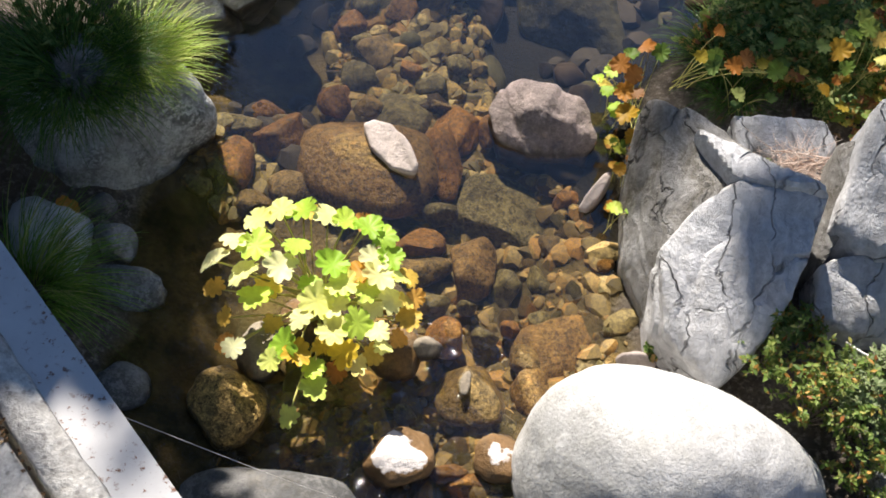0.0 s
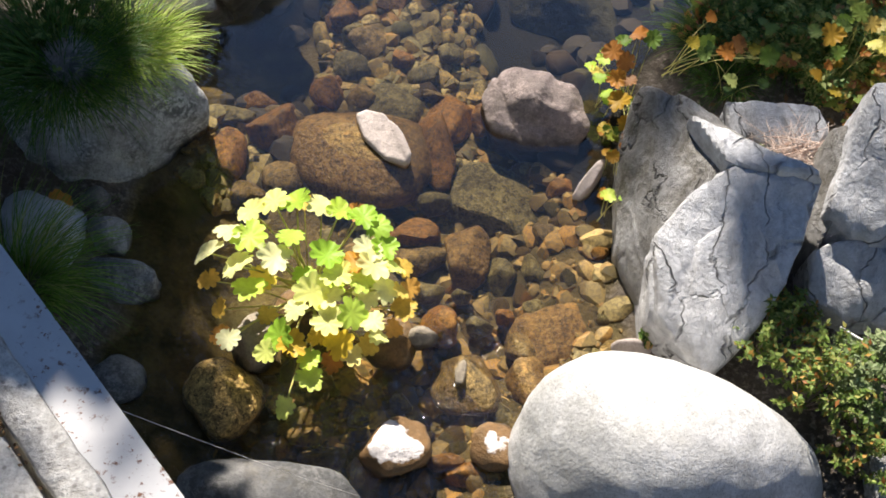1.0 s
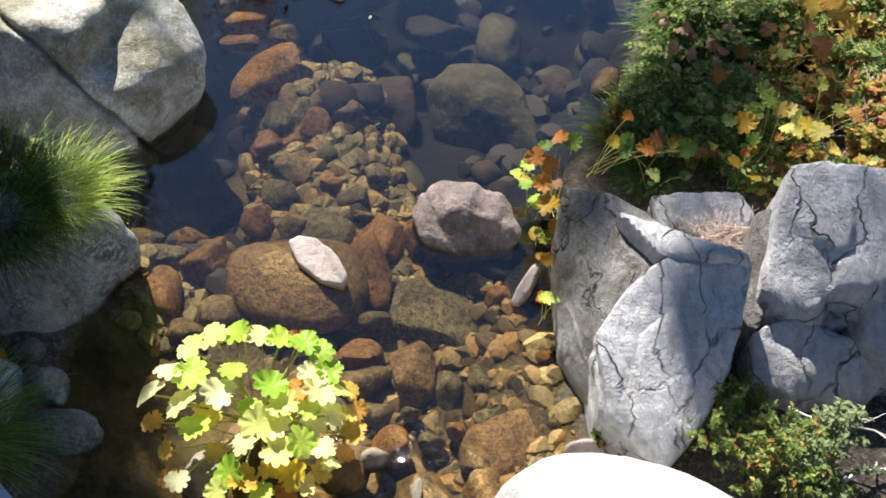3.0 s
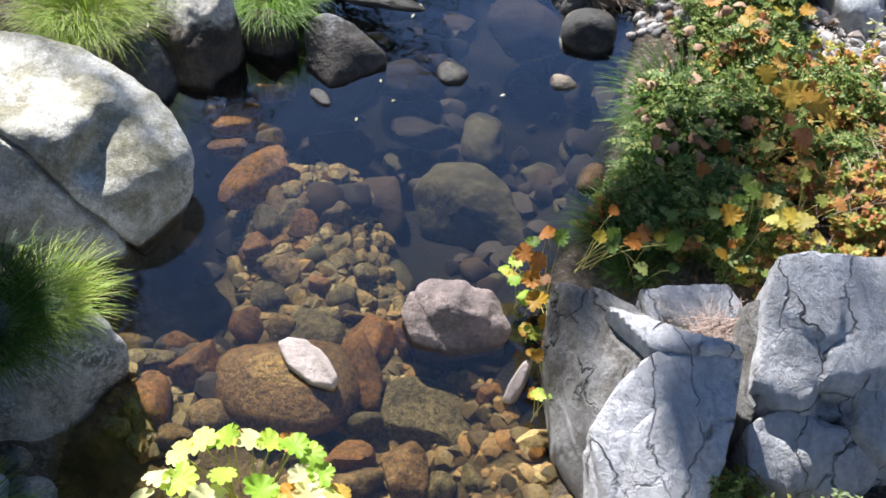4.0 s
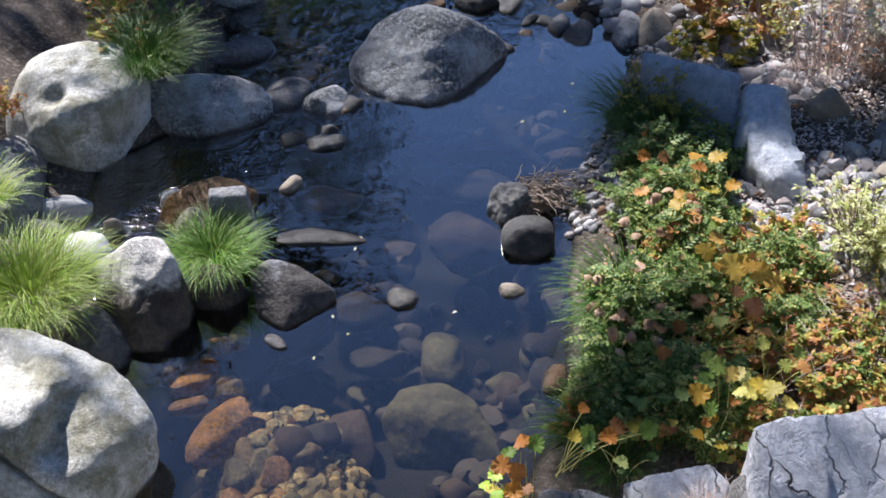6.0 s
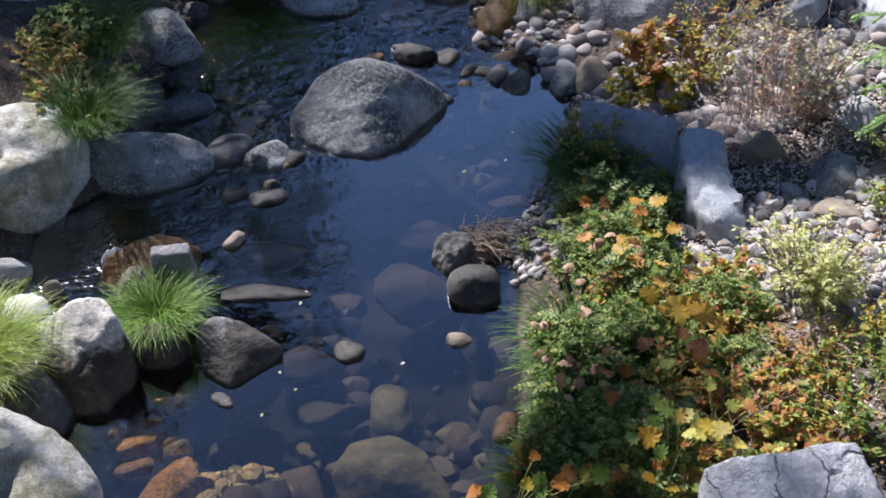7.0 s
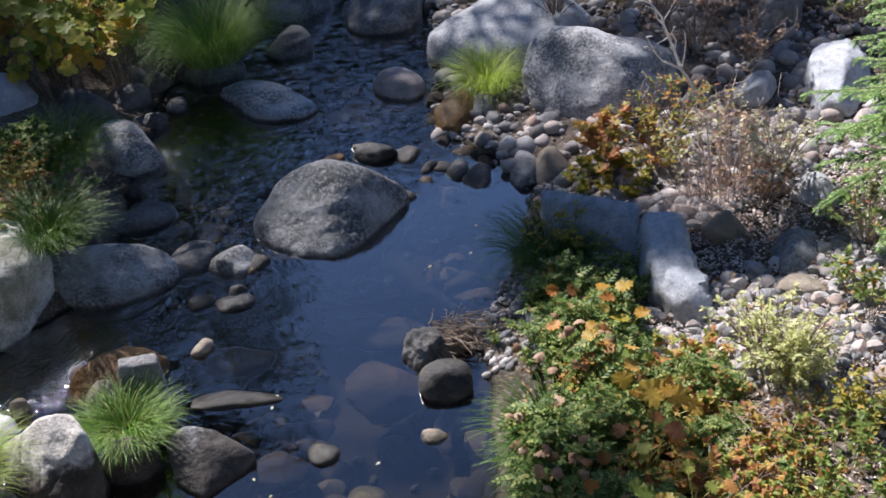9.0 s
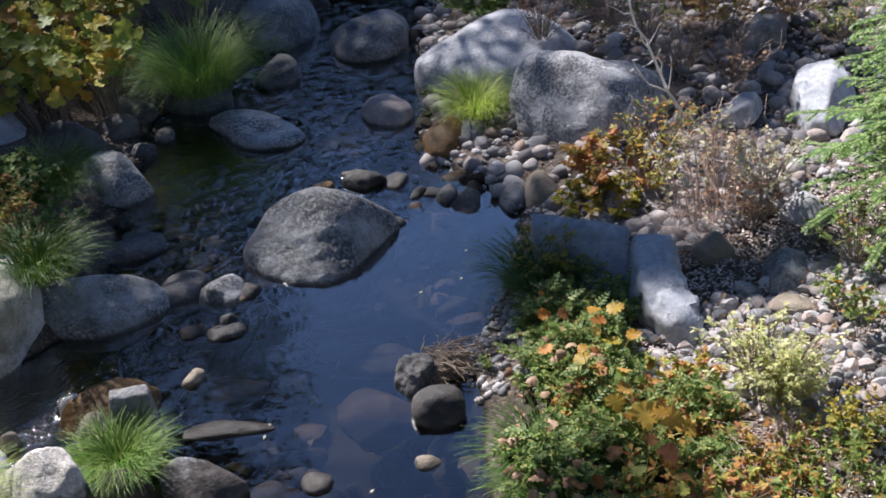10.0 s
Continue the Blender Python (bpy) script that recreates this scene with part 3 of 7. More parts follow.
def block_shape(corners, seed, res=6, sharp=40, rough=0.02, soft=2, broken=0.0, crack=None, crisp=0.10, dents=()):
    """A block of rock inside the hull of its corners, with blunt edges; broken: the relief of its fractured faces; about its own centre."""
    bm = bmesh.new()
    for c in corners:
        bm.verts.new(c)
    bmesh.ops.convex_hull(bm, input=bm.verts)
    centre = np.mean([v.co[:] for v in bm.verts], axis=0)
    planes = [(np.array(f.normal[:]), float(np.dot(f.normal, f.verts[0].co)) - float(np.dot(f.normal, centre))) for f in bm.faces if f.calc_area() > 1e-5]
    bm.free()
    dirs, faces = sphere(res)
    total = np.zeros(len(dirs))
    for n, d in planes:
        total += (np.maximum(dirs @ n, 0) / max(abs(d), 0.01)) ** sharp
    r = smoothed(total ** (-1 / sharp), faces, soft)
    away = np.array(corners) - centre
    reach = np.linalg.norm(away, axis=1)
    r = r * np.median([k / r[np.argmax(dirs @ (v / k))] for v, k in zip(away, reach)])
    pts = dirs * r[:, None]
    move = np.zeros(len(pts))
    for i, p in enumerate(pts):
        lump = fractal(p, 3.0, seed, 3)
        move[i] = rough * (0.9 * lump + 0.22 * fractal(p, 14, seed + 1, 3))
        if broken:
            q = Vector((p[0] * 4.6 + 1.2 * p[2] + seed, p[1] * 1.9 - p[2], p[2] * 1.7 + 0.8 * p[1])) + noise.noise_vector(Vector(p) * 4) * 0.25
            d, at = noise.voronoi(q)
            gap = d[1] - d[0]
            move[i] += broken * (min(1.0, gap / crisp) * (1.1 * noise.noise(at[0] * 3.7) + 0.8 * (q - at[0]).dot(noise.noise_vector(at[0] * 2.3))) - 0.22 * math.exp(-((gap / 0.10) ** 2)))
        for x, y, z, wide, deep in dents:
            gap = (p[0] + centre[0] - x) ** 2 + (p[1] + centre[1] - y) ** 2 + (p[2] + centre[2] - z) ** 2
            move[i] -= deep * math.exp(-((gap / (wide * wide)) ** 1.7)) * (1 + 0.5 * lump)
        if crack:
            off = (p[0] + centre[0]) * crack[0] + (p[1] + centre[1]) * crack[1] + (p[2] + centre[2]) * crack[2] - crack[3] + 0.04 * lump
            move[i] -= 0.085 * math.exp(-((off / 0.013) ** 2))
    pts = pts + dirs * move[:, None]
    s = Shape()
    s.add(list(pts), faces)
    return s, centre


# ---- ground, water, bridge ----
def left_edge(y):
    return np.interp(y, [-8, 1.3, 2.4, 3.2, 3.9, 4.6, 5.2, 6.4, 7.0, 7.4, 8.3, 9.5, 10.4, 10.9, 12.2, 16, 30], [-2.0, -1.35, -1.5, -1.45, -1.7, -1.3, -1.25, -1.45, -1.3, -0.6, -0.35, -0.1, 0.2, 1.1, 2.1, 4.5, 14])


def right_edge(y):
    return np.interp(y, [-8, 1.5, 2.2, 2.7, 3.1, 3.7, 4.0, 4.5, 5.2, 5.6, 5.9, 6.1, 6.5, 7.0, 7.4, 7.8, 8.5, 9.6, 11.0, 12, 16, 30],
                     [0.3, 0.5, 0.9, 0.87, 0.84, 1.0, 1.25, 1.42, 1.62, 1.72, 1.68, 1.95, 2.25, 2.55, 2.72, 2.66, 2.36, 2.72, 3.0, 3.45, 6.5, 18])


def ground_height(x, y):
    """The lie of the land: creek bed, pool, riffles and both banks."""
    inside = np.minimum(x - left_edge(y), right_edge(y) - x)
    depth = np.interp(y, [-8, 1.5, 2.6, 3.4, 4.2, 5.0, 6.5, 7.3, 7.9, 8.6, 12, 30], [0.3, 0.16, 0.22, 0.28, 0.44, 0.70, 0.74, 0.68, 0.52, 0.42, 0.36, 0.3])
    t = np.clip(inside / np.interp(y, [3.6, 4.6, 7.2, 8.0], [0.7, 0.4, 0.4, 0.6]), 0, 1)
    bed = 0.01 - depth * t * t * (3 - 2 * t)
    bar = np.exp(-(((x + 0.30 + 0.12 * (y - 4.0)) / 0.42) ** 4)) * np.clip((y - 2.9) / 0.4, 0, 1) * np.clip((4.95 - y) / 0.35, 0, 1)
    bar = np.maximum(bar, np.exp(-((((x + 0.95) / 0.36) ** 2 + ((y - 3.08) / 0.36) ** 2) ** 2)))
    bed = np.maximum(bed, bed + bar * (-0.17 - bed))
    out_r = np.maximum(x - right_edge(y), 0)
    out_l = np.maximum(left_edge(y) - x, 0)
    bank = np.where(out_r > 0, 0.02 + 0.16 * out_r + 0.03 * np.maximum(out_r - 3, 0) ** 1.3, 0.03 + 0.33 * np.minimum(out_l, 6) + 0.08 * np.maximum(out_l - 6, 0))
    bank = np.minimum(bank, 9)
    return np.where(inside > 0, bed, bank)


def rise(x, y):
    return float(ground_height(np.array(float(x)), np.array(float(y))))


def build_ground():
    xs = np.concatenate([[-900, -300, -120, -50, -25, -14, -10], np.arange(-7, 9.01, 0.09), [10, 12, 16, 28, 55, 130, 320, 900]])
    ys = np.concatenate([[-900, -250, -80, -30, -12, -6], np.arange(-2, 16.01, 0.09), [17, 19, 23, 30, 45, 80, 170, 400, 900]])
    gx, gy = np.meshgrid(xs, ys)
    gz = ground_height(gx, gy)
    near = (np.abs(gx) < 10) & (gy > -3) & (gy < 17)
    rough = np.array([[noise.fractal((x * 2.2, y * 2.2, 0.3), 0.9, 2.1, 5) if k else 0.0 for x, y, k in zip(rx, ry, rk)] for rx, ry, rk in zip(gx, gy, near)])
    gz = gz + 0.035 * rough
    n = len(xs)
    s = Shape()
    s.add(list(zip(gx.ravel(), gy.ravel(), gz.ravel())), [(j * n + i, j * n + i + 1, (j + 1) * n + i + 1, (j + 1) * n + i) for j in range(len(ys) - 1) for i in range(n - 1)])
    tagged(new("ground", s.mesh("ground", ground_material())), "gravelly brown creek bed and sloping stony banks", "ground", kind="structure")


build_ground()
s = Shape()
s.add([(-40, -30, 0), (60, -30, 0), (60, 60, 0), (-40, 60, 0)], [(0, 1, 2, 3)])
tagged(new("water", s.mesh("water", water_material())), "clear shallow creek water, calm pool below a riffle", "water", kind="structure")


def build_bridge():
    """The edge of the bridge: a concrete kerb on a painted steel channel."""
    bridge = empty("bridge_edge", -0.50, 0.63, 3.36, 133.0)
    STEEL, CONCRETE = steel_material(), concrete_material()

    def bar(profile, x0, x1, seg=60, jag=0.0):
        sh, k = Shape(), len(profile)
        for i in range(seg + 1):
            x = x0 + (x1 - x0) * i / seg
            sh.add([(x, y + jag * fractal((x, y, z), 14, 4), z + jag * fractal((x, z, y), 14, 9)) for y, z in profile], [])
        sh.f = [(i * k + j, (i + 1) * k + j, (i + 1) * k + (j + 1) % k, i * k + (j + 1) % k) for i in range(seg) for j in range(k)]
        sh.f += [tuple(range(k)), tuple(seg * k + j for j in range(k))[::-1]]
        return sh

    # x runs along the edge, y away from the creek is plus
    part("flange", bar([(0.0, 0.0), (0.085, 0.0), (0.085, -0.012), (0.015, -0.012), (0.015, -0.2), (0.0, -0.2)], -6, 6), STEEL, bridge, "white painted steel flange with rust spots", smooth=False)
    part("kerb", bar([(0.076, 0.004), (0.080, 0.016), (0.134, 0.020), (0.140, 0.003)], -6, 6, 400, 0.004), CONCRETE, bridge, "rough weathered concrete kerb")
    part("deck", bar([(0.148, -0.2), (0.150, 0.022), (3.2, 0.024), (3.2, -0.2)], -6, 6), CONCRETE, bridge, "grey concrete bridge deck")
    moss = Shape()
    rng = random.Random(12)
    for _ in range(260):
        x = rng.uniform(-0.6, 1.6) if rng.random() < 0.5 else rng.gauss(0.05, 0.06)
        p = (x, 0.144 + rng.uniform(-0.006, 0.006), 0.02)
        small_leaf(moss, p, (rng.uniform(-1, 1), rng.uniform(-1, 1), 0.8), (0, 0, 1), rng.uniform(0.004, 0.012), 0.006)
    tagged(part("moss", moss, LEAF["litter"], bridge, "dry brown moss in the joint"), kind="stuff")
    tagged(bridge, "edge of a footbridge, concrete kerb on a steel channel", "bridge", kind="thing")


build_bridge()


# ---- rocks ----
# this first rock is added to cover water that would glint with sun
boulder("dark_rock", (-1.24, 5.22, 0.06), (0.20, 0.24, 0.20), 20, "dark", 23, res=4, cuts=6, rough=0.10)
boulder("block_rock", (-0.67, 6.15, 0.02), (0.129, 0.126, 0.160), 22, "tan", 25, res=3, cuts=6, rough=0.08)
boulder("wet_boulder", (-0.58, 6.34, 0.00), (0.356, 0.249, 0.160), -2, "wetdark", 26, res=5, cuts=5, rough=0.10)
boulder("pale_rock", (-0.76, 6.43, 0.02), (0.103, 0.089, 0.130), 37, "white", 27, res=3, cuts=5, rough=0.08)
boulder("flat_rock", (-1.56, 6.51, 0.02), (0.244, 0.100, 0.140), 3, "white", 28, res=4, cuts=6, rough=0.08)
boulder("pale_rock", (-1.18, 6.26, 0.02), (0.071, 0.058, 0.110), 23, "tan", 29, res=3, cuts=5, rough=0.08)
boulder("pale_rock", (-1.33, 6.05, 0.02), (0.142, 0.213, 0.190), 22, "white", 30, res=4, cuts=6, rough=0.08)
boulder("dark_rock", (-1.68, 6.25, 0.02), (0.230, 0.137, 0.170), -10, "dark", 31, res=4, cuts=6, rough=0.12)
boulder("grey_boulder", (-1.87, 6.66, 0.21), (0.326, 0.500, 0.276), -10, "grey", 32, res=4, cuts=7, rough=0.08)
boulder("long_boulder", (-0.53, 7.50, 0.02), (0.520, 0.320, 0.275), -14, "lichen", 34, res=5, cuts=5, rough=0.05)
boulder("flat_rock", (0.13, 5.86, 0.00), (0.302, 0.095, 0.030), -17, "black", 35, res=4, cuts=4, rough=0.08)
boulder("wet_stone", (0.54, 5.19, 0.005), (0.100, 0.100, 0.042), 5, "black", 36, res=3, cuts=4, rough=0.08)
boulder("wet_stone", (1.19, 5.09, 0.00), (0.082, 0.070, 0.036), -31, "tan", 37, res=3, cuts=5, rough=0.12)
boulder("wet_stone", (0.00, 6.44, 0.01), (0.062, 0.095, 0.050), -39, "tan", 38, res=3, cuts=5, rough=0.08)
boulder("round_rock", (1.41, 5.49, 0.02), (0.179, 0.170, 0.140), -17, "black", 39, res=4, cuts=2, rough=0.04)
boulder("wet_stone", (-0.24, 5.01, 0.00), (0.088, 0.044, 0.030), -51, "dark", 40, res=3, cuts=4, rough=0.08)
boulder("riffle_rock", (0.35, 7.35, 0.00), (0.185, 0.180, 0.115), -22, "lichen", 42, res=4, cuts=6, rough=0.08)
boulder("riffle_rock", (0.08, 7.51, -0.02), (0.198, 0.255, 0.100), -22, "dark", 43, res=4, cuts=3, rough=0.08)
boulder("riffle_rock", (-0.22, 8.23, 0.00), (0.282, 0.194, 0.100), -4, "dark", 44, res=4, cuts=3, rough=0.08)
boulder("riffle_rock", (0.29, 6.86, 0.00), (0.144, 0.101, 0.050), -2, "dark", 45, res=3, cuts=5, rough=0.15)
boulder("riffle_rock", (1.72, 8.42, 0.00), (0.190, 0.150, 0.100), -24, "black", 46, res=4, cuts=6, rough=0.12)
boulder("riffle_rock", (1.98, 8.33, -0.02), (0.130, 0.150, 0.085), -24, "black", 47, res=3, cuts=5, rough=0.10)
boulder("flat_rock", (1.05, 9.70, 0.02), (0.487, 0.278, 0.145), -49, "rim", 48, res=4, cuts=4, rough=0.08)
boulder("pale_cobble", (2.23, 9.47, 0.02), (0.210, 0.268, 0.155), 25, "pinkpale", 49, res=4, cuts=1, rough=0.03)
boulder("upstream_boulder", (1.67, 11.85, 0.02), (0.488, 0.573, 0.410), -29, "grey", 50, res=4, cuts=3, rough=0.04)
boulder("upstream_boulder", (2.53, 11.09, 0.02), (0.407, 0.489, 0.310), -29, "grey", 51, res=4, cuts=3, rough=0.04)
boulder("bank_boulder", (3.43, 9.84, 0.02), (0.827, 0.685, 0.575), -46, "whitelichen", 152, res=5, cuts=4, rough=0.04)
boulder("bank_boulder", (3.69, 8.44, 0.17), (0.744, 0.573, 0.575), -44, "rim", 53, res=5, cuts=4, rough=0.06)
boulder("wet_boulder", (2.50, 8.75, 0.02), (0.215, 0.338, 0.165), -27, "wetdark", 54, res=4, cuts=2, rough=0.08)
boulder("bank_rock", (2.76, 8.71, 0.02), (0.132, 0.220, 0.170), -27, "grey", 55, res=3, cuts=5, rough=0.08)
boulder("bank_rock", (2.93, 7.56, 0.02), (0.180, 0.217, 0.200), 2, "tan", 56, res=4, cuts=6, rough=0.08)
boulder("bank_rock", (2.72, 7.62, 0.02), (0.125, 0.179, 0.115), -26, "grey", 57, res=3, cuts=5, rough=0.08)
boulder("bank_rock", (2.40, 7.77, -0.01), (0.140, 0.237, 0.060), -26, "dark", 58, res=3, cuts=6, rough=0.08)
boulder("bank_rock", (2.26, 7.91, 0.00), (0.094, 0.166, 0.060), -26, "dark", 59, res=3, cuts=6, rough=0.08)
boulder("bank_rock", (3.55, 5.90, 0.29), (0.169, 0.136, 0.172), -34, "tan", 61, res=4, cuts=4, rough=0.08)
boulder("bank_rock", (3.82, 5.43, 0.31), (0.188, 0.264, 0.184), -34, "grey", 62, res=4, cuts=5, rough=0.08)
boulder("bank_rock", (3.63, 5.14, 0.37), (0.162, 0.118, 0.046), -30, "tan", 63, res=4, cuts=6, rough=0.08)
boulder("bank_rock", (3.44, 5.13, 0.29), (0.098, 0.084, 0.103), -24, "grey", 64, res=3, cuts=3, rough=0.08)
boulder("bank_rock", (5.40, 8.40, 0.55), (0.186, 0.273, 0.253), -29, "grey", 65, res=4, cuts=6, rough=0.08)
boulder("bank_rock", (5.17, 7.15, 0.50), (0.230, 0.490, 0.276), -27, "whiteblue", 66, res=5, cuts=5, rough=0.05, split=True)
boulder("bank_rock", (4.25, 5.92, 0.40), (0.190, 0.191, 0.196), -26, "white", 67, res=4, cuts=6, rough=0.08)
boulder("bank_rock", (4.57, 7.36, 0.50), (0.240, 0.150, 0.120), 32, "whiteblue", 68, res=4, cuts=7, rough=0.05, split=True)
boulder("bank_rock", (2.34, 5.83, 0.02), (0.149, 0.131, 0.210), -8, "tan", 69, res=4, cuts=6, rough=0.08)
boulder("bank_rock", (2.11, 5.98, 0.02), (0.106, 0.137, 0.130), -24, "whiteblue", 70, res=3, cuts=5, rough=0.08)
boulder("bank_rock", (2.09, 5.52, 0.02), (0.105, 0.151, 0.140), -53, "whiteblue", 71, res=3, cuts=6, rough=0.08)
boulder("bank_rock", (-0.22, 9.21, 0.02), (0.324, 0.302, 0.340), -54, "lichen", 72, res=4, cuts=3, rough=0.08)
boulder("bank_rock", (-0.49, 9.90, 0.17), (0.332, 0.174, 0.253), -50, "dark", 73, res=4, cuts=3, rough=0.08)
boulder("bank_rock", (-1.19, 9.97, 0.25), (0.344, 0.499, 0.345), -27, "whiteblue", 74, res=4, cuts=4, rough=0.08)
boulder("bank_rock", (1.50, 10.73, 0.02), (0.244, 0.280, 0.185), -28, "dark", 75, res=4, cuts=6, rough=0.07)
boulder("bank_rock", (0.69, 10.53, 0.02), (0.333, 0.243, 0.200), -27, "dark", 76, res=4, cuts=4, rough=0.08)
boulder("bank_rock", (0.03, 10.54, 0.02), (0.247, 0.263, 0.210), -27, "dark", 77, res=4, cuts=4, rough=0.08)
boulder("bank_rock", (0.29, 9.99, 0.02), (0.088, 0.125, 0.070), -27, "dark", 78, res=3, cuts=4, rough=0.08)
boulder("bank_rock", (-0.11, 10.18, 0.08), (0.20, 0.16, 0.15), 20, "dark", 751, res=4, cuts=5, rough=0.08)
boulder("bank_rock", (0.03, 9.75, 0.03), (0.15, 0.13, 0.11), -30, "dark", 752, res=4, cuts=5, rough=0.08)
rng = random.Random(700)
for k in range(15):
    f = k / 14
    boulder("riffle_rock", (0.12 + 2.3 * f + rng.uniform(-0.08, 0.08), 7.05 + 1.1 * f + (0.75 if 0.22 < f < 0.7 else 0.0) + rng.uniform(-0.14, 0.14), rng.uniform(-0.03, 0.0)), (rng.uniform(0.05, 0.13), rng.uniform(0.05, 0.11), rng.uniform(0.04, 0.075)), rng.uniform(0, 180), ("black", "black", "wetdark")[k % 3], 701 + k, res=3, cuts=6, rough=0.10)
boulder("root_rock", (1.37, 5.84, 0.02), (0.151, 0.168, 0.145), -10, "dark", 79, res=5, cuts=5, rough=0.16)
boulder("shaded_stone", (-1.84, 2.47, 0.02), (0.235, 0.252, 0.245), 6, "whiteblue", 81, res=4, cuts=3, rough=0.08)
boulder("shaded_stone", (-1.52, 2.51, 0.02), (0.106, 0.122, 0.125), 35, "grey", 82, res=4, cuts=6, rough=0.08)
boulder("shaded_stone", (-1.42, 2.29, 0.02), (0.181, 0.104, 0.130), -5, "grey", 83, res=4, cuts=3, rough=0.08)
boulder("shaded_stone", (-1.62, 2.68, 0.02), (0.087, 0.062, 0.130), 6, "dark", 84, res=3, cuts=6, rough=0.08)
boulder("stream_rock", (-0.88, 1.79, 0.00), (0.175, 0.195, 0.130), -15, "wet", 85, res=4, cuts=4, rough=0.08)
boulder("stream_boulder", (-0.62, 1.33, 0.02), (0.381, 0.191, 0.230), -3, "dark", 86, res=4, cuts=3, rough=0.08)
boulder("shaded_stone", (-1.37, 1.82, 0.00), (0.150, 0.112, 0.100), 5, "dark", 87, res=4, cuts=4, rough=0.08)
boulder("shaded_stone", (-2.08, 2.72, 0.02), (0.091, 0.063, 0.130), 6, "grey", 88, res=3, cuts=3, rough=0.08)
boulder("shaded_stone", (-2.00, 2.73, 0.02), (0.045, 0.012, 0.110), 6, "grey", 89, res=3, cuts=3, rough=0.08)
boulder("plant_rock", (-0.77, 2.05, 0.02), (0.105, 0.150, 0.120), -11, "tan", 91, res=4, cuts=5, rough=0.08)
boulder("plant_rock", (-0.17, 2.10, 0.00), (0.130, 0.125, 0.100), 5, "wetdark", 92, res=4, cuts=6, rough=0.08)
boulder("plant_rock", (-0.03, 2.14, 0.00), (0.075, 0.055, 0.085), 22, "tan", 93, res=3, cuts=7, rough=0.08)
boulder("plant_rock", (-0.55, 2.23, -0.02), (0.170, 0.130, 0.090), 5, "wetdark", 94, res=4, cuts=5, rough=0.08)
boulder("quartz_stone", (-0.11, 1.60, 0.02), (0.158, 0.139, 0.110), 18, "quartz", 95, res=4, cuts=6, rough=0.08)
boulder("quartz_stone", (0.33, 1.65, 0.02), (0.122, 0.114, 0.090), -16, "quartz", 96, res=4, cuts=6, rough=0.08)
boulder("riffle_stone", (0.47, 1.99, -0.07), (0.100, 0.160, 0.090), 26, "brown", 99, res=4, cuts=6, rough=0.08)
boulder("riffle_stone", (0.56, 2.22, -0.085), (0.220, 0.165, 0.090), 18, "brown", 100, res=4, cuts=5, rough=0.08)
boulder("riffle_stone", (0.15, 1.98, 0.03), (0.030, 0.062, 0.016), -5, "tan", 101, res=3, cuts=7, rough=0.12)
boulder("edge_rock", (0.90, 2.15, 0.02), (0.107, 0.039, 0.110), 0, "pinkpale", 102, res=3, cuts=5, rough=0.08)
boulder("bed_boulder", (-0.42, 3.17, -0.13), (0.374, 0.306, 0.140), -20, "brown", 200, res=4, cuts=3, rough=0.05)
boulder("bed_rock", (-0.03, 3.22, -0.12), (0.112, 0.227, 0.080), 15, "orange", 201, res=4, cuts=5, rough=0.05, split=True)
boulder("bed_rock", (0.14, 2.63, -0.13), (0.125, 0.165, 0.090), -1, "brown", 202, res=4, cuts=5, rough=0.05, split=True)
boulder("bed_boulder", (0.28, 2.96, -0.17), (0.260, 0.221, 0.090), -8, "olive", 203, res=4, cuts=5, rough=0.05, split=True)
boulder("bed_rock", (0.57, 2.75, -0.14), (0.122, 0.170, 0.080), -3, "wet", 204, res=4, cuts=5, rough=0.05, split=True)
boulder("bed_rock", (0.32, 2.56, -0.16), (0.084, 0.118, 0.080), -6, "olive", 205, res=4, cuts=5, rough=0.05, split=True)
boulder("bed_rock", (0.47, 2.59, -0.15), (0.080, 0.088, 0.070), 6, "olive", 206, res=4, cuts=5, rough=0.05, split=True)
boulder("bed_rock", (-0.13, 2.74, -0.15), (0.143, 0.086, 0.070), 6, "orange", 207, res=4, cuts=5, rough=0.05, split=True)
boulder("bed_rock", (-0.08, 2.61, -0.16), (0.136, 0.094, 0.070), 6, "wet", 208, res=4, cuts=5, rough=0.05, split=True)
boulder("bed_rock", (-0.86, 3.28, -0.12), (0.145, 0.117, 0.080), 20, "orange", 209, res=4, cuts=5, rough=0.05, split=True)
boulder("bed_rock", (-1.08, 3.08, -0.10), (0.106, 0.152, 0.090), 6, "orange", 210, res=4, cuts=5, rough=0.05, split=True)
boulder("bed_boulder", (-0.23, 3.56, -0.20), (0.193, 0.117, 0.080), 6, "olive", 211, res=4, cuts=5, rough=0.05, split=True)
boulder("bed_rock", (-0.31, 4.13, -0.25), (0.148, 0.158, 0.100), 6, "olive", 212, res=4, cuts=5, rough=0.05, split=True)
boulder("bed_rock", (-0.53, 3.76, -0.20), (0.097, 0.087, 0.070), 6, "olive", 213, res=4, cuts=5, rough=0.05, split=True)
boulder("bed_rock", (-0.60, 3.57, -0.18), (0.068, 0.076, 0.060), 6, "orange", 214, res=4, cuts=5, rough=0.05, split=True)
boulder("bed_rock", (-0.03, 2.92, -0.13), (0.087, 0.065, 0.060), 17, "olive", 215, res=4, cuts=5, rough=0.05, split=True)
boulder("bed_rock", (0.65, 2.53, -0.12), (0.054, 0.114, 0.060), -6, "wet", 216, res=4, cuts=5, rough=0.05, split=True)
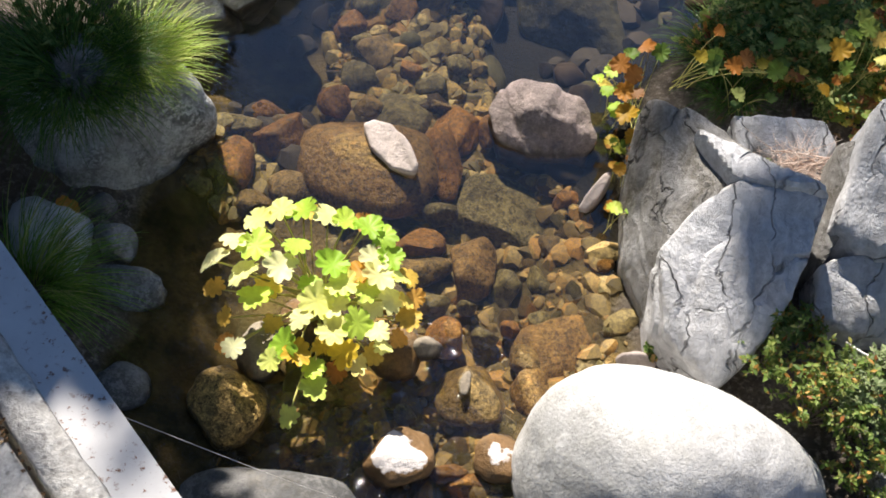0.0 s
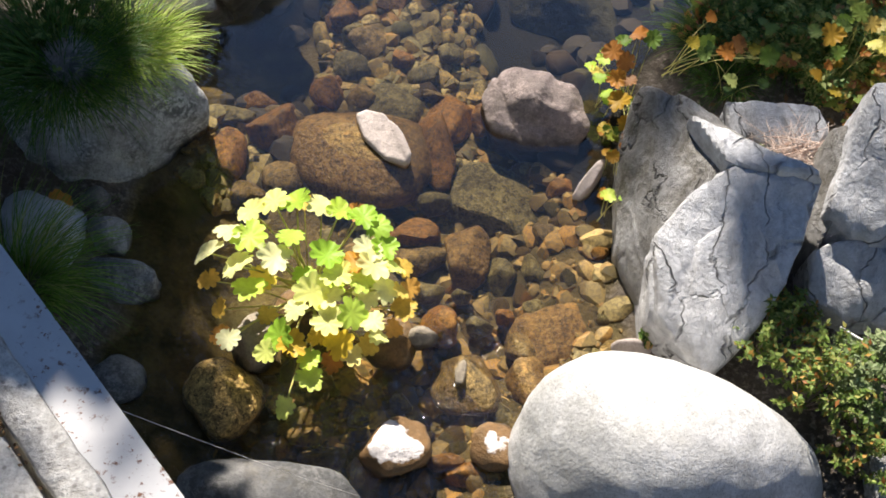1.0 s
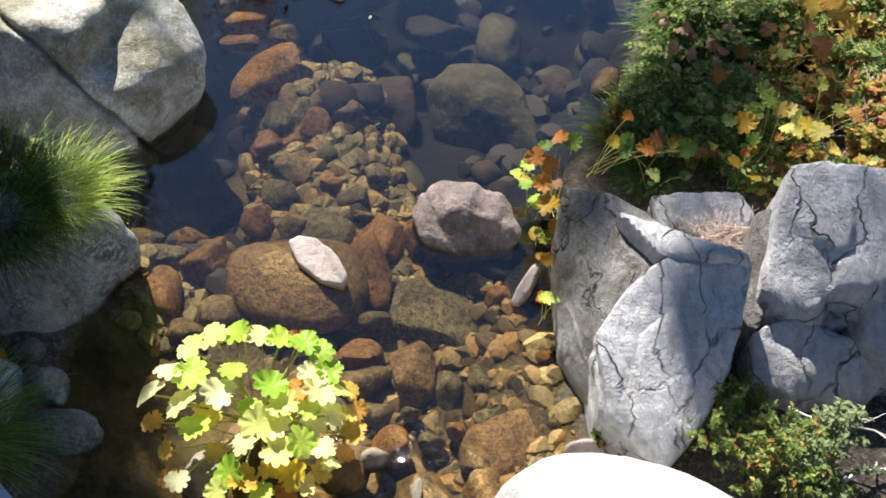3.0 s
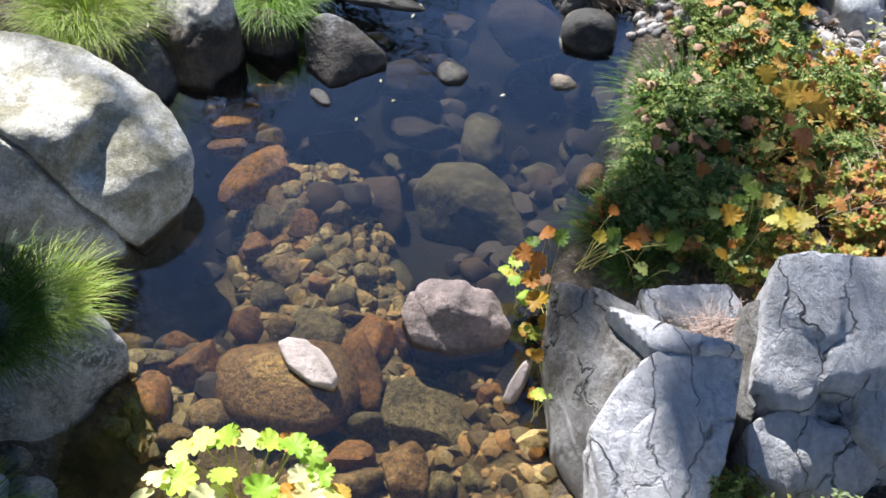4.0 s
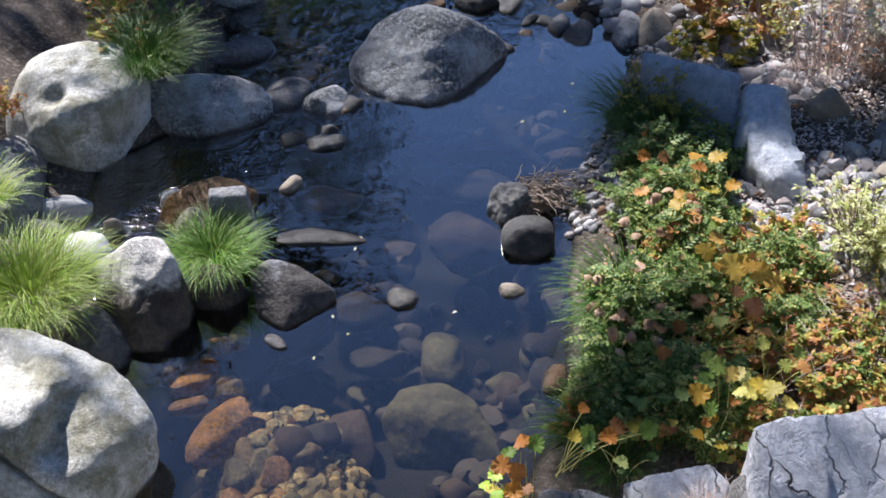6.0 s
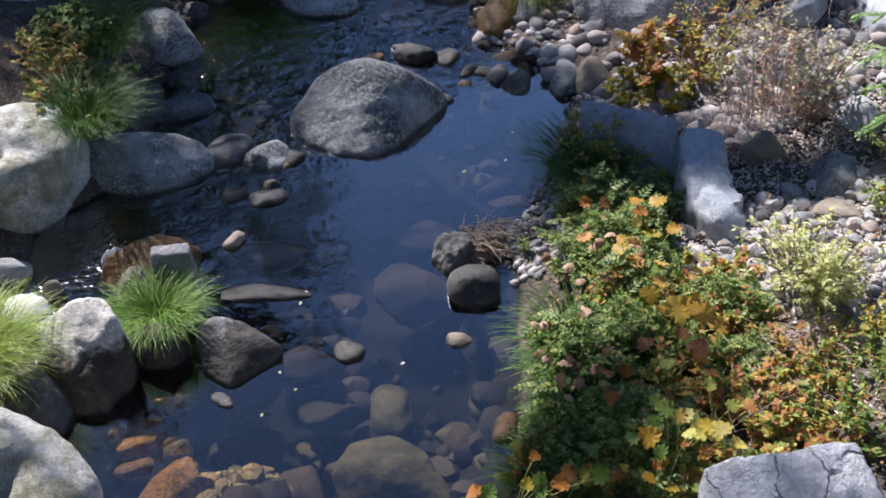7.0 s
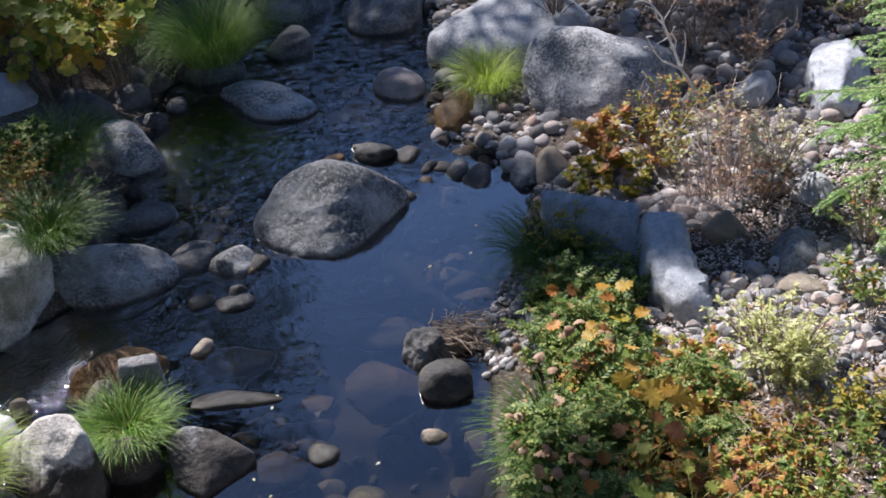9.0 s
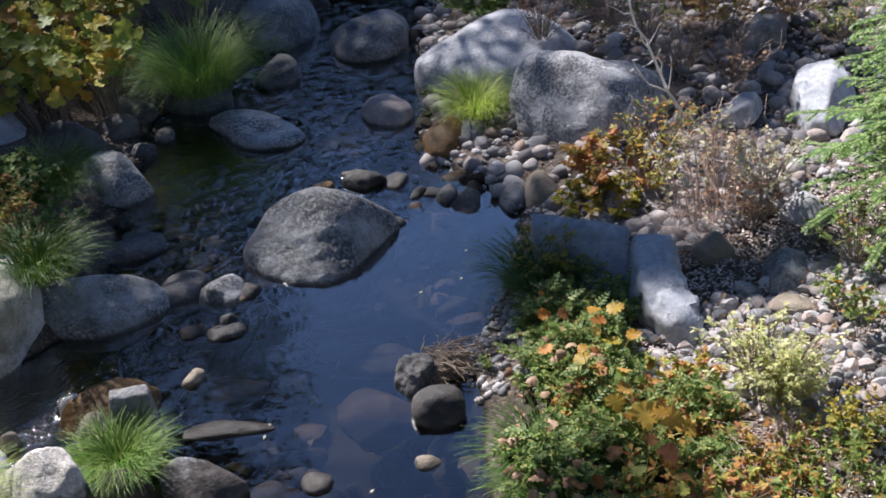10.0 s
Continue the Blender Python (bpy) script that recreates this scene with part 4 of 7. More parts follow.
boulder("bed_rock", (0.80, 2.48, -0.10), (0.090, 0.122, 0.070), 6, "orange", 217, res=4, cuts=5, rough=0.05, split=True)
boulder("bed_rock", (0.77, 2.70, -0.10), (0.072, 0.071, 0.060), 6, "olive", 218, res=4, cuts=5, rough=0.05, split=True)
boulder("bed_rock", (0.69, 2.79, -0.12), (0.056, 0.057, 0.050), 6, "orange", 219, res=4, cuts=5, rough=0.05, split=True)
boulder("bed_rock", (0.82, 2.82, -0.06), (0.042, 0.038, 0.040), 6, "orange", 220, res=4, cuts=5, rough=0.05, split=True)
boulder("bed_rock", (0.80, 2.89, -0.06), (0.034, 0.026, 0.040), 6, "orange", 221, res=4, cuts=5, rough=0.05, split=True)
boulder("bed_boulder", (0.19, 1.96, -0.07), (0.170, 0.202, 0.100), 26, "wet", 222, res=4, cuts=5, rough=0.05, split=True)
boulder("bed_rock", (0.35, 1.83, -0.07), (0.069, 0.061, 0.060), 5, "olive", 223, res=4, cuts=5, rough=0.05, split=True)
boulder("bed_rock", (-0.43, 1.55, -0.05), (0.115, 0.067, 0.070), 5, "wet", 224, res=4, cuts=5, rough=0.05, split=True)
boulder("bed_rock", (0.05, 2.23, -0.07), (0.102, 0.093, 0.080), -16, "orange", 225, res=4, cuts=5, rough=0.05, split=True)
boulder("bed_rock", (-0.03, 2.42, -0.11), (0.088, 0.061, 0.060), -6, "olive", 226, res=4, cuts=5, rough=0.05, split=True)
boulder("bed_rock", (-0.51, 1.66, -0.05), (0.076, 0.049, 0.060), 5, "wet", 227, res=4, cuts=5, rough=0.05, split=True)
boulder("bed_rock", (0.14, 2.42, -0.13), (0.053, 0.034, 0.050), 6, "olive", 228, res=4, cuts=5, rough=0.05, split=True)
boulder("bed_rock", (-0.76, 3.00, -0.15), (0.128, 0.105, 0.080), 6, "wet", 229, res=4, cuts=5, rough=0.05, split=True)
boulder("bed_rock", (0.42, 2.14, -0.05), (0.078, 0.079, 0.070), 5, "wet", 230, res=4, cuts=5, rough=0.05, split=True)
boulder("bed_rock", (0.11, 1.59, -0.05), (0.087, 0.044, 0.050), 5, "orange", 231, res=4, cuts=5, rough=0.05, split=True)
boulder("bed_rock", (0.21, 1.53, -0.05), (0.112, 0.062, 0.060), 5, "orange", 232, res=4, cuts=5, rough=0.05, split=True)
boulder("bed_rock", (0.49, 2.37, -0.10), (0.067, 0.054, 0.050), 5, "olive", 233, res=4, cuts=5, rough=0.05, split=True)
boulder("bed_rock", (0.35, 2.32, -0.10), (0.053, 0.044, 0.050), 5, "orange", 234, res=4, cuts=5, rough=0.05, split=True)
boulder("bed_rock", (-0.60, 4.04, -0.22), (0.101, 0.073, 0.060), -30, "orange", 235, res=4, cuts=5, rough=0.05, split=True)
boulder("bed_rock", (-0.55, 4.11, -0.20), (0.078, 0.069, 0.050), 6, "olive", 236, res=4, cuts=5, rough=0.05, split=True)
boulder("bed_rock", (-0.34, 3.88, -0.22), (0.092, 0.047, 0.060), 6, "olive", 237, res=4, cuts=5, rough=0.05, split=True)
boulder("bed_rock", (-0.94, 2.87, -0.12), (0.084, 0.073, 0.060), 6, "wet", 238, res=4, cuts=5, rough=0.05, split=True)
boulder("bed_rock", (-1.07, 3.34, -0.14), (0.105, 0.066, 0.060), -6, "olive", 239, res=4, cuts=5, rough=0.05, split=True)
boulder("bed_rock", (0.58, 3.03, -0.08), (0.091, 0.058, 0.050), 38, "orange", 240, res=4, cuts=5, rough=0.05, split=True)
boulder("bed_rock", (0.23, 2.26, -0.10), (0.066, 0.053, 0.050), 5, "olive", 241, res=4, cuts=5, rough=0.05, split=True)
boulder("bed_rock", (-0.10, 1.84, -0.06), (0.051, 0.045, 0.050), 5, "olive", 242, res=4, cuts=5, rough=0.05, split=True)
boulder("bed_rock", (-0.29, 1.76, -0.06), (0.058, 0.042, 0.050), 5, "olive", 243, res=4, cuts=5, rough=0.05, split=True)
boulder("bed_boulder", (-0.40, 4.28, -0.16), (0.140, 0.130, 0.080), 38, "olive", 302, res=4, cuts=4, rough=0.08, split=True)
boulder("bed_boulder", (-0.28, 4.09, -0.24), (0.120, 0.130, 0.100), -0, "greenish", 303, res=4, cuts=3, rough=0.06)
boulder("bed_boulder", (0.17, 3.92, -0.36), (0.100, 0.150, 0.090), 12, "greenish", 331, res=4, cuts=5, rough=0.08)
boulder("bed_boulder", (-0.60, 4.54, -0.13), (0.270, 0.135, 0.080), 52, "orange", 304, res=4, cuts=4, rough=0.08, split=True)
boulder("bed_boulder", (-0.74, 4.97, -0.10), (0.169, 0.124, 0.070), 4, "orange", 305, res=4, cuts=4, rough=0.08, split=True)
boulder("bed_boulder", (-0.76, 4.73, -0.10), (0.133, 0.049, 0.050), -3, "orange", 306, res=4, cuts=4, rough=0.08, split=True)
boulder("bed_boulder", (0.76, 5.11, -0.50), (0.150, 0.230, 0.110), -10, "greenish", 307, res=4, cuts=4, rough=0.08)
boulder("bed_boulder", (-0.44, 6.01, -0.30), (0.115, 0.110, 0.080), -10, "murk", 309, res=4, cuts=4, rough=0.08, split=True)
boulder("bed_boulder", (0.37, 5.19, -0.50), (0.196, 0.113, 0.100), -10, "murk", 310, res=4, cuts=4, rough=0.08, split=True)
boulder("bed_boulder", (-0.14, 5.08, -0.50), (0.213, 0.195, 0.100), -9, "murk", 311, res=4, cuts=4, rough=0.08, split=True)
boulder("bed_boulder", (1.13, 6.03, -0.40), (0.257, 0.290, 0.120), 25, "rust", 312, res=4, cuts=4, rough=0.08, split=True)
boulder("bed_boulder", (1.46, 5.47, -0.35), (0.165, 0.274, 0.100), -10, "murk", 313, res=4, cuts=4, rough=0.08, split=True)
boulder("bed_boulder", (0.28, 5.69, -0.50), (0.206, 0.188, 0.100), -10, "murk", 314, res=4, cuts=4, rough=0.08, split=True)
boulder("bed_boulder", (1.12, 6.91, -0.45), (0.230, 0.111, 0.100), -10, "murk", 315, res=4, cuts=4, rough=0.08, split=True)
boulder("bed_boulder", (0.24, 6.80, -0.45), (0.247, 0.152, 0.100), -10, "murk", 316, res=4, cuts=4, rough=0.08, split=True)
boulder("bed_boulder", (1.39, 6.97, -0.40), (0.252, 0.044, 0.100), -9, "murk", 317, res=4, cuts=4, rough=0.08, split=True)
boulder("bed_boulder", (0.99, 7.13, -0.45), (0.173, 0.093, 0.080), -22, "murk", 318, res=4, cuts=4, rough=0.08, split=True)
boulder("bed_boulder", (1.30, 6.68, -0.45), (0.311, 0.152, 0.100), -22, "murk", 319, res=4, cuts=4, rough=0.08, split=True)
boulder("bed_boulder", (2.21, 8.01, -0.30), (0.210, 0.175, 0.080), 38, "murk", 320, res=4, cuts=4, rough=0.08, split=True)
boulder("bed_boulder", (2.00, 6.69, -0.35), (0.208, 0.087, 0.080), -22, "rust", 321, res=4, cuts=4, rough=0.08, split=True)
boulder("bed_rock", (-0.53, 4.23, -0.15), (0.113, 0.112, 0.060), 30, "olive", 400, res=4, cuts=4, rough=0.06, split=True)
boulder("bed_rock", (-0.59, 4.06, -0.15), (0.075, 0.091, 0.060), -21, "orange", 401, res=4, cuts=4, rough=0.06, split=True)
boulder("bed_rock", (-0.46, 3.87, -0.15), (0.107, 0.104, 0.060), -9, "wet", 402, res=4, cuts=4, rough=0.06, split=True)
boulder("bed_rock", (-0.51, 3.71, -0.15), (0.105, 0.094, 0.060), 16, "olive", 403, res=4, cuts=4, rough=0.06, split=True)
boulder("bed_rock", (-0.62, 3.54, -0.15), (0.092, 0.091, 0.060), -21, "orange", 404, res=4, cuts=4, rough=0.06, split=True)
boulder("bed_rock", (-0.45, 3.53, -0.15), (0.083, 0.079, 0.060), -9, "wet", 405, res=4, cuts=4, rough=0.06, split=True)
boulder("bed_rock", (-0.26, 3.48, -0.15), (0.165, 0.116, 0.060), -21, "olive", 406, res=4, cuts=4, rough=0.06, split=True)
boulder("bed_rock", (-0.00, 3.39, -0.15), (0.136, 0.186, 0.060), -32, "orange", 407, res=4, cuts=4, rough=0.06, split=True)
boulder("bed_rock", (-0.13, 3.69, -0.15), (0.089, 0.080, 0.060), -9, "olive", 408, res=4, cuts=4, rough=0.06, split=True)
boulder("bed_rock", (-0.48, 4.32, -0.15), (0.076, 0.136, 0.060), 17, "wet", 409, res=4, cuts=4, rough=0.06, split=True)
boulder("bed_rock", (-0.26, 3.78, -0.15), (0.069, 0.060, 0.060), -9, "orange", 410, res=4, cuts=4, rough=0.06, split=True)
boulder("bed_rock", (-0.35, 4.20, -0.15), (0.095, 0.111, 0.060), -9, "orange", 411, res=4, cuts=4, rough=0.06, split=True)
boulder("bed_rock", (-0.40, 4.41, -0.15), (0.073, 0.077, 0.060), -44, "olive", 412, res=4, cuts=4, rough=0.06, split=True)
boulder("bed_rock", (-0.33, 4.34, -0.15), (0.080, 0.065, 0.060), -9, "wet", 413, res=4, cuts=4, rough=0.06, split=True)
boulder("bed_rock", (-0.19, 4.25, -0.15), (0.110, 0.089, 0.060), -9, "wet", 414, res=4, cuts=4, rough=0.06, split=True)
boulder("bed_rock", (-0.56, 5.12, -0.05), (0.087, 0.062, 0.060), -10, "orange", 415, res=4, cuts=4, rough=0.06, split=True)
boulder("bed_rock", (-0.46, 5.15, -0.05), (0.076, 0.076, 0.060), -10, "wet", 416, res=4, cuts=4, rough=0.06, split=True)
boulder("bed_rock", (-0.65, 4.97, -0.05), (0.068, 0.017, 0.060), -10, "orange", 417, res=4, cuts=4, rough=0.06, split=True)
boulder("bed_rock", (-0.86, 5.01, -0.05), (0.069, 0.074, 0.060), -10, "wet", 418, res=4, cuts=4, rough=0.06, split=True)
boulder("bed_rock", (-0.54, 4.82, -0.15), (0.100, 0.059, 0.060), 18, "wet", 419, res=4, cuts=4, rough=0.06, split=True)
boulder("bed_rock", (-0.43, 4.56, -0.15), (0.072, 0.036, 0.060), -9, "orange", 420, res=4, cuts=4, rough=0.06, split=True)
boulder("bed_rock", (-0.82, 3.35, -0.15), (0.119, 0.057, 0.060), -9, "wet", 421, res=4, cuts=4, rough=0.06, split=True)
boulder("bed_rock", (-0.96, 3.43, -0.15), (0.090, 0.058, 0.060), -9, "orange", 422, res=4, cuts=4, rough=0.06, split=True)
boulder("bed_rock", (-0.24, 3.28, -0.15), (0.115, 0.076, 0.060), -9, "orange", 423, res=4, cuts=4, rough=0.06, split=True)
boulder("bed_rock", (0.18, 3.44, -0.15), (0.065, 0.097, 0.060), -21, "orange", 424, res=4, cuts=4, rough=0.06, split=True)
boulder("bed_rock", (-0.02, 3.83, -0.15), (0.075, 0.069, 0.060), -9, "olive", 425, res=4, cuts=4, rough=0.06, split=True)
boulder("bed_rock", (-0.53, 3.92, -0.15), (0.062, 0.061, 0.060), -9, "olive", 426, res=4, cuts=4, rough=0.06, split=True)
boulder("bed_rock", (-0.07, 3.55, -0.15), (0.074, 0.033, 0.060), -9, "wet", 427, res=4, cuts=4, rough=0.06, split=True)
rng = random.Random(880)
for k in range(46):
    while True:
        x, y = rng.uniform(-0.3, 1.35), rng.uniform(3.55, 6.4)
        if left_edge(y) + 0.5 < x < right_edge(y) - 0.08 and not (0.25 < x < 1.0 and 4.0 < y < 4.75):
            break
    r = rng.uniform(0.05, 0.13) * (1.25 if k % 5 == 0 else 1.0)
    boulder("bed_rock", (x, y, ground_height(x, y) + 0.25 * r), (r, r * rng.uniform(0.7, 1.2), r * 0.6), rng.uniform(0, 180), ("greenish", "rust", "murk")[k % 3], 881 + k, res=3, cuts=5, rough=0.07, split=k % 2 == 0)


def outcrop(name, label, blocks, seed, sink=-0.3, sharp=150, rough=0.014, material="outcrop", broken=0.030, others={}, dents=()):
    """A bedrock outcrop of one or more broken blocks, each given by the corners of its upper side."""
    root = empty(name, blocks[0][0][0], blocks[0][0][1], 0.0)
    for k, top in enumerate(blocks):
        mid = np.mean(top, axis=0)
        foot = [(mid[0] + 0.96 * (p[0] - mid[0]), mid[1] + 0.96 * (p[1] - mid[1]) + 0.05, sink) for p in top]
        sh, centre = block_shape(top + foot, seed + k, sharp=sharp, rough=rough, soft=1, broken=broken, dents=dents)
        me = sh.mesh("block", ROCKS[others.get(k, material)])
        me.set_sharp_from_angle(angle=radians(30))
        ob = new("block", me)
        ob.parent = root
        ob.location = Vector(centre) - root.location
    return tagged(root, label, "rock outcrop", kind="thing")


E1 = [(1.21, 2.73, 0.72), (1.61, 2.71, 0.70), (1.57, 2.57, 0.66), (1.48, 2.30, 0.57), (1.37, 2.11, 0.46), (1.18, 1.94, 0.30), (0.96, 2.15, 0.40), (0.94, 2.48, 0.54), (1.05, 2.62, 0.63)]
E2 = [(0.91, 3.30, 0.50), (1.19, 3.03, 0.60), (1.48, 2.78, 0.67), (1.22, 2.76, 0.66), (1.05, 2.65, 0.58), (0.97, 2.48, 0.48), (1.00, 2.28, 0.34), (1.06, 2.08, 0.18), (0.95, 2.28, 0.12), (0.83, 2.59, 0.12), (0.82, 2.97, 0.20), (0.86, 3.28, 0.34)]
E3 = [(1.06, 3.00, 0.66), (1.47, 2.74, 0.72), (1.60, 2.70, 0.73), (1.59, 2.68, 0.71), (1.21, 2.73, 0.70), (1.15, 2.83, 0.68)]
F1 = [(1.74, 2.98, 0.80), (1.78, 3.07, 0.90), (1.90, 3.05, 0.95), (2.12, 2.96, 0.96), (2.45, 3.00, 0.96), (2.46, 2.56, 0.78), (2.04, 2.61, 0.72), (1.92, 2.59, 0.68), (1.90, 2.52, 0.56), (1.76, 2.53, 0.54), (1.66, 2.64, 0.60), (1.70, 2.84, 0.74)]
F2 = [(1.65, 2.52, 0.44), (1.89, 2.55, 0.52), (2.06, 2.44, 0.50), (2.20, 2.31, 0.38), (2.16, 2.25, 0.28), (1.96, 2.24, 0.28), (1.78, 2.26, 0.30), (1.64, 2.33, 0.32)]
F3 = [(2.05, 2.57, 0.66), (2.44, 2.56, 0.72), (2.52, 2.33, 0.50), (2.19, 2.30, 0.44), (2.06, 2.42, 0.54)]
F4 = [(1.68, 3.01, 0.62), (1.74, 2.96, 0.74), (1.71, 2.63, 0.56), (1.66, 2.54, 0.42), (1.64, 2.55, 0.30), (1.64, 2.76, 0.45)]
G1 = [(1.30, 3.33, 0.36), (1.71, 3.27, 0.42), (1.76, 3.15, 0.42), (1.64, 3.04, 0.36), (1.33, 3.17, 0.30)]
L1 = [(2.56, 6.78, 0.40), (3.06, 6.27, 0.46), (3.02, 6.19, 0.44), (2.52, 6.67, 0.38), (2.49, 6.57, 0.10), (2.93, 6.01, 0.22)]
H1 = [(1.84, 1.65, 0.35), (2.03, 1.65, 0.40), (2.33, 1.60, 0.40), (2.30, 1.33, 0.30), (1.84, 1.32, 0.30)]

outcrop("rock_outcrop", "fractured blue-grey bedrock block with sunlit face", [E1, E2, E3], 5, others={1: "outcropbrown"})
outcrop("rock_outcrop", "blue-white fractured bedrock block with dark cracks", [F1, F2, F3, F4], 15, others={3: "outcropbrown"}, dents=((1.99, 2.52, 0.58, 0.09, 0.10),))
outcrop("rock_outcrop", "low bluish bedrock ledge behind the cracked block", [G1], 25)
outcrop("long_rock", "squared lichen-grey rock with pale top on bank", [L1], 35, sharp=60, sink=-0.05, material="whiteblue", broken=0.014)
outcrop("rock_outcrop", "grey bank rock beside the small bush", [H1], 55, material="grey")


def log_rock(line, label, material, seed):
    """A long bent rock: rough sections strung along a line of (x, y, top, half width)."""
    root = line[len(line) // 2]
    sh, around = Shape(), 28
    sections = []
    fine = 5 * (len(line) - 1)
    for i in range(fine + 1):
        f = i / 5
        k = min(int(f), len(line) - 2)
        u = f - k
        x, y, top, half = (a + (b - a) * u for a, b in zip(line[k], line[k + 1]))
        way = Vector((line[k + 1][0] - line[k][0], line[k + 1][1] - line[k][1], 0)).normalized()
        side = Vector((-way.y, way.x, 0))
        end = min(1.0, (0.25 + 2.2 * min(i, fine - i) / fine * 5) ** 0.5)
        ring = []
        for j in range(around):
            w = 2 * math.pi * j / around
            c, z = math.cos(w), math.sin(w)
            c, z = math.copysign(abs(c) ** 0.55, c), math.copysign(abs(z) ** 0.55, z)
            p = Vector((x - root[0], y - root[1], 0)) + side * (half * end * c) + Vector((0, 0, top - 0.22 + 0.22 * z * (0.6 + 0.4 * end)))
            n = (side * c + Vector((0, 0, z))).normalized()
            p += n * (0.045 * fractal(p, 5.0, seed, 3) + 0.018 * fractal(p, 19, seed + 1, 3))
            ring.append(p)
        sections.append(ring)
    pts = [p for ring in sections for p in ring]
    faces = [(i * around + j, i * around + (j + 1) % around, (i + 1) * around + (j + 1) % around, (i + 1) * around + j) for i in range(fine) for j in range(around)]
    faces += [tuple(range(around))[::-1], tuple(range(fine * around, (fine + 1) * around))]
    sh.add(pts, faces)
    me = sh.mesh("long_rock", ROCKS[material])
    me.set_sharp_from_angle(angle=radians(38))
    ob = new("long_rock", me)
    ob.location = (root[0], root[1], 0.0)
    return tagged(ob, label, "rock", kind="thing")


log_rock([(3.15, 6.12, 0.5, 0.16), (3.08, 5.92, 0.51, 0.17), (3.01, 5.7, 0.48, 0.18), (2.98, 5.5, 0.44, 0.17), (2.99, 5.33, 0.4, 0.15), (3.03, 5.24, 0.36, 0.11), (3.06, 5.2, 0.32, 0.06)], "long pale log-shaped rock lying on the gravel", "whiteblue", 45)


def hull_boulder(name, ring, material, seed, sharp=36, soft=14, rough=0.03, crack=None, dents=(), low=False, broken=0.0):
    """A big rounded boulder with a lie of its own, by its shoulders and its foot."""
    mid = np.mean(ring, axis=0)
    deep = min(-0.35, min(p[2] for p in ring) - 0.2)
    foot = [(mid[0] + 0.80 * (p[0] - mid[0]), mid[1] + 0.80 * (p[1] - mid[1]), deep) for p in ([q for q in ring if q[2] < 0.25] if low else ring)]
    sh, centre = block_shape(ring + foot, seed, sharp=sharp, soft=soft, rough=rough, crack=crack, dents=dents, broken=broken)
    ob = new(name, sh.mesh(name, ROCKS[material]))
    ob.location = centre
    label, category = ROCK_LABELS[name]
    return tagged(ob, label, category, kind="thing")


hull_boulder("white_boulder", [(0.41, 1.67, 0.10), (0.43, 1.75, 0.28), (0.49, 1.84, 0.40), (0.68, 1.93, 0.48), (0.81, 1.95, 0.50), (0.99, 1.88, 0.54), (1.21, 1.82, 0.55), (1.42, 1.76, 0.46), (1.59, 1.66, 0.32), (1.67, 1.55, 0.20), (1.67, 1.41, 0.00), (1.39, 1.16, 0.00), (0.97, 1.07, 0.00), (0.57, 1.22, -0.00), (0.44, 1.45, 0.00), (0.85, 1.61, 0.66), (1.06, 1.53, 0.67), (0.98, 1.34, 0.64), (1.26, 1.41, 0.56), (0.74, 1.43, 0.56)], "white", 61, soft=60, rough=0.014)
hull_boulder("creek_boulder", [(-1.51, 4.92, 0.53), (-1.85, 5.03, 0.55), (-2.24, 5.03, 0.55), (-2.56, 4.87, 0.39), (-1.62, 4.21, 0.58), (-1.41, 4.32, 0.57), (-1.95, 4.24, 0.55), (-1.28, 4.55, 0.53), (-1.16, 4.65, 0.45), (-1.04, 4.57, 0.39), (-1.22, 4.10, 0.41), (-1.06, 4.13, 0.36), (-0.92, 4.36, 0.31), (-0.92, 4.28, 0.15), (-1.05, 4.12, 0.00), (-1.26, 3.88, 0.00), (-1.54, 3.84, 0.00), (-1.97, 3.88, 0.00), (-2.45, 4.12, 0.00), (-2.61, 4.49, 0.23)], "mossy", 62, soft=9, rough=0.030, crack=(-0.680, -0.648, -0.344, -1.720), dents=((-1.31, 4.17, 0.44, 0.15, 0.15), (-1.26, 4.35, 0.51, 0.10, 0.10), (-1.51, 4.64, 0.57, 0.05, 0.03)), low=True)
hull_boulder("shaded_boulder", [(-1.17, 3.22, 0.20), (-1.22, 3.26, 0.30), (-1.22, 3.15, 0.06), (-1.38, 2.96, 0.00), (-1.51, 2.79, -0.00), (-1.66, 2.74, 0.00), (-1.87, 2.78, 0.05), (-2.04, 2.92, 0.15), (-2.09, 3.23, 0.35), (-1.89, 3.41, 0.45), (-1.57, 3.41, 0.45), (-1.35, 3.32, 0.40), (-1.58, 3.04, 0.55)], "lichen", 63, soft=30, rough=0.040)
hull_boulder("shoulder_boulder", [(-1.67, 7.02, 0.00), (-1.38, 7.08, 0.00), (-1.16, 7.22, 0.02), (-0.99, 7.34, 0.12), (-0.88, 7.38, 0.30), (-0.90, 7.50, 0.48), (-1.06, 7.65, 0.58), (-1.45, 7.69, 0.60), (-1.67, 7.61, 0.55), (-1.81, 7.22, 0.35), (-1.86, 7.07, 0.10), (-1.36, 6.90, 0.50), (-1.11, 7.03, 0.48)], "mossy", 68, soft=14, rough=0.030, dents=((-1.45, 7.12, 0.54, 0.09, 0.06), (-1.22, 7.2, 0.56, 0.08, 0.03)))
hull_boulder("dark_rock", [(-0.71, 5.48, 0.12), (-0.63, 5.53, 0.20), (-0.48, 5.52, 0.20), (-0.37, 5.45, 0.12), (-0.40, 5.40, 0.03), (-0.54, 5.39, 0.00), (-0.69, 5.41, 0.02), (-0.52, 5.36, 0.20)], "brown_lit_top", 66, soft=3, rough=0.030)
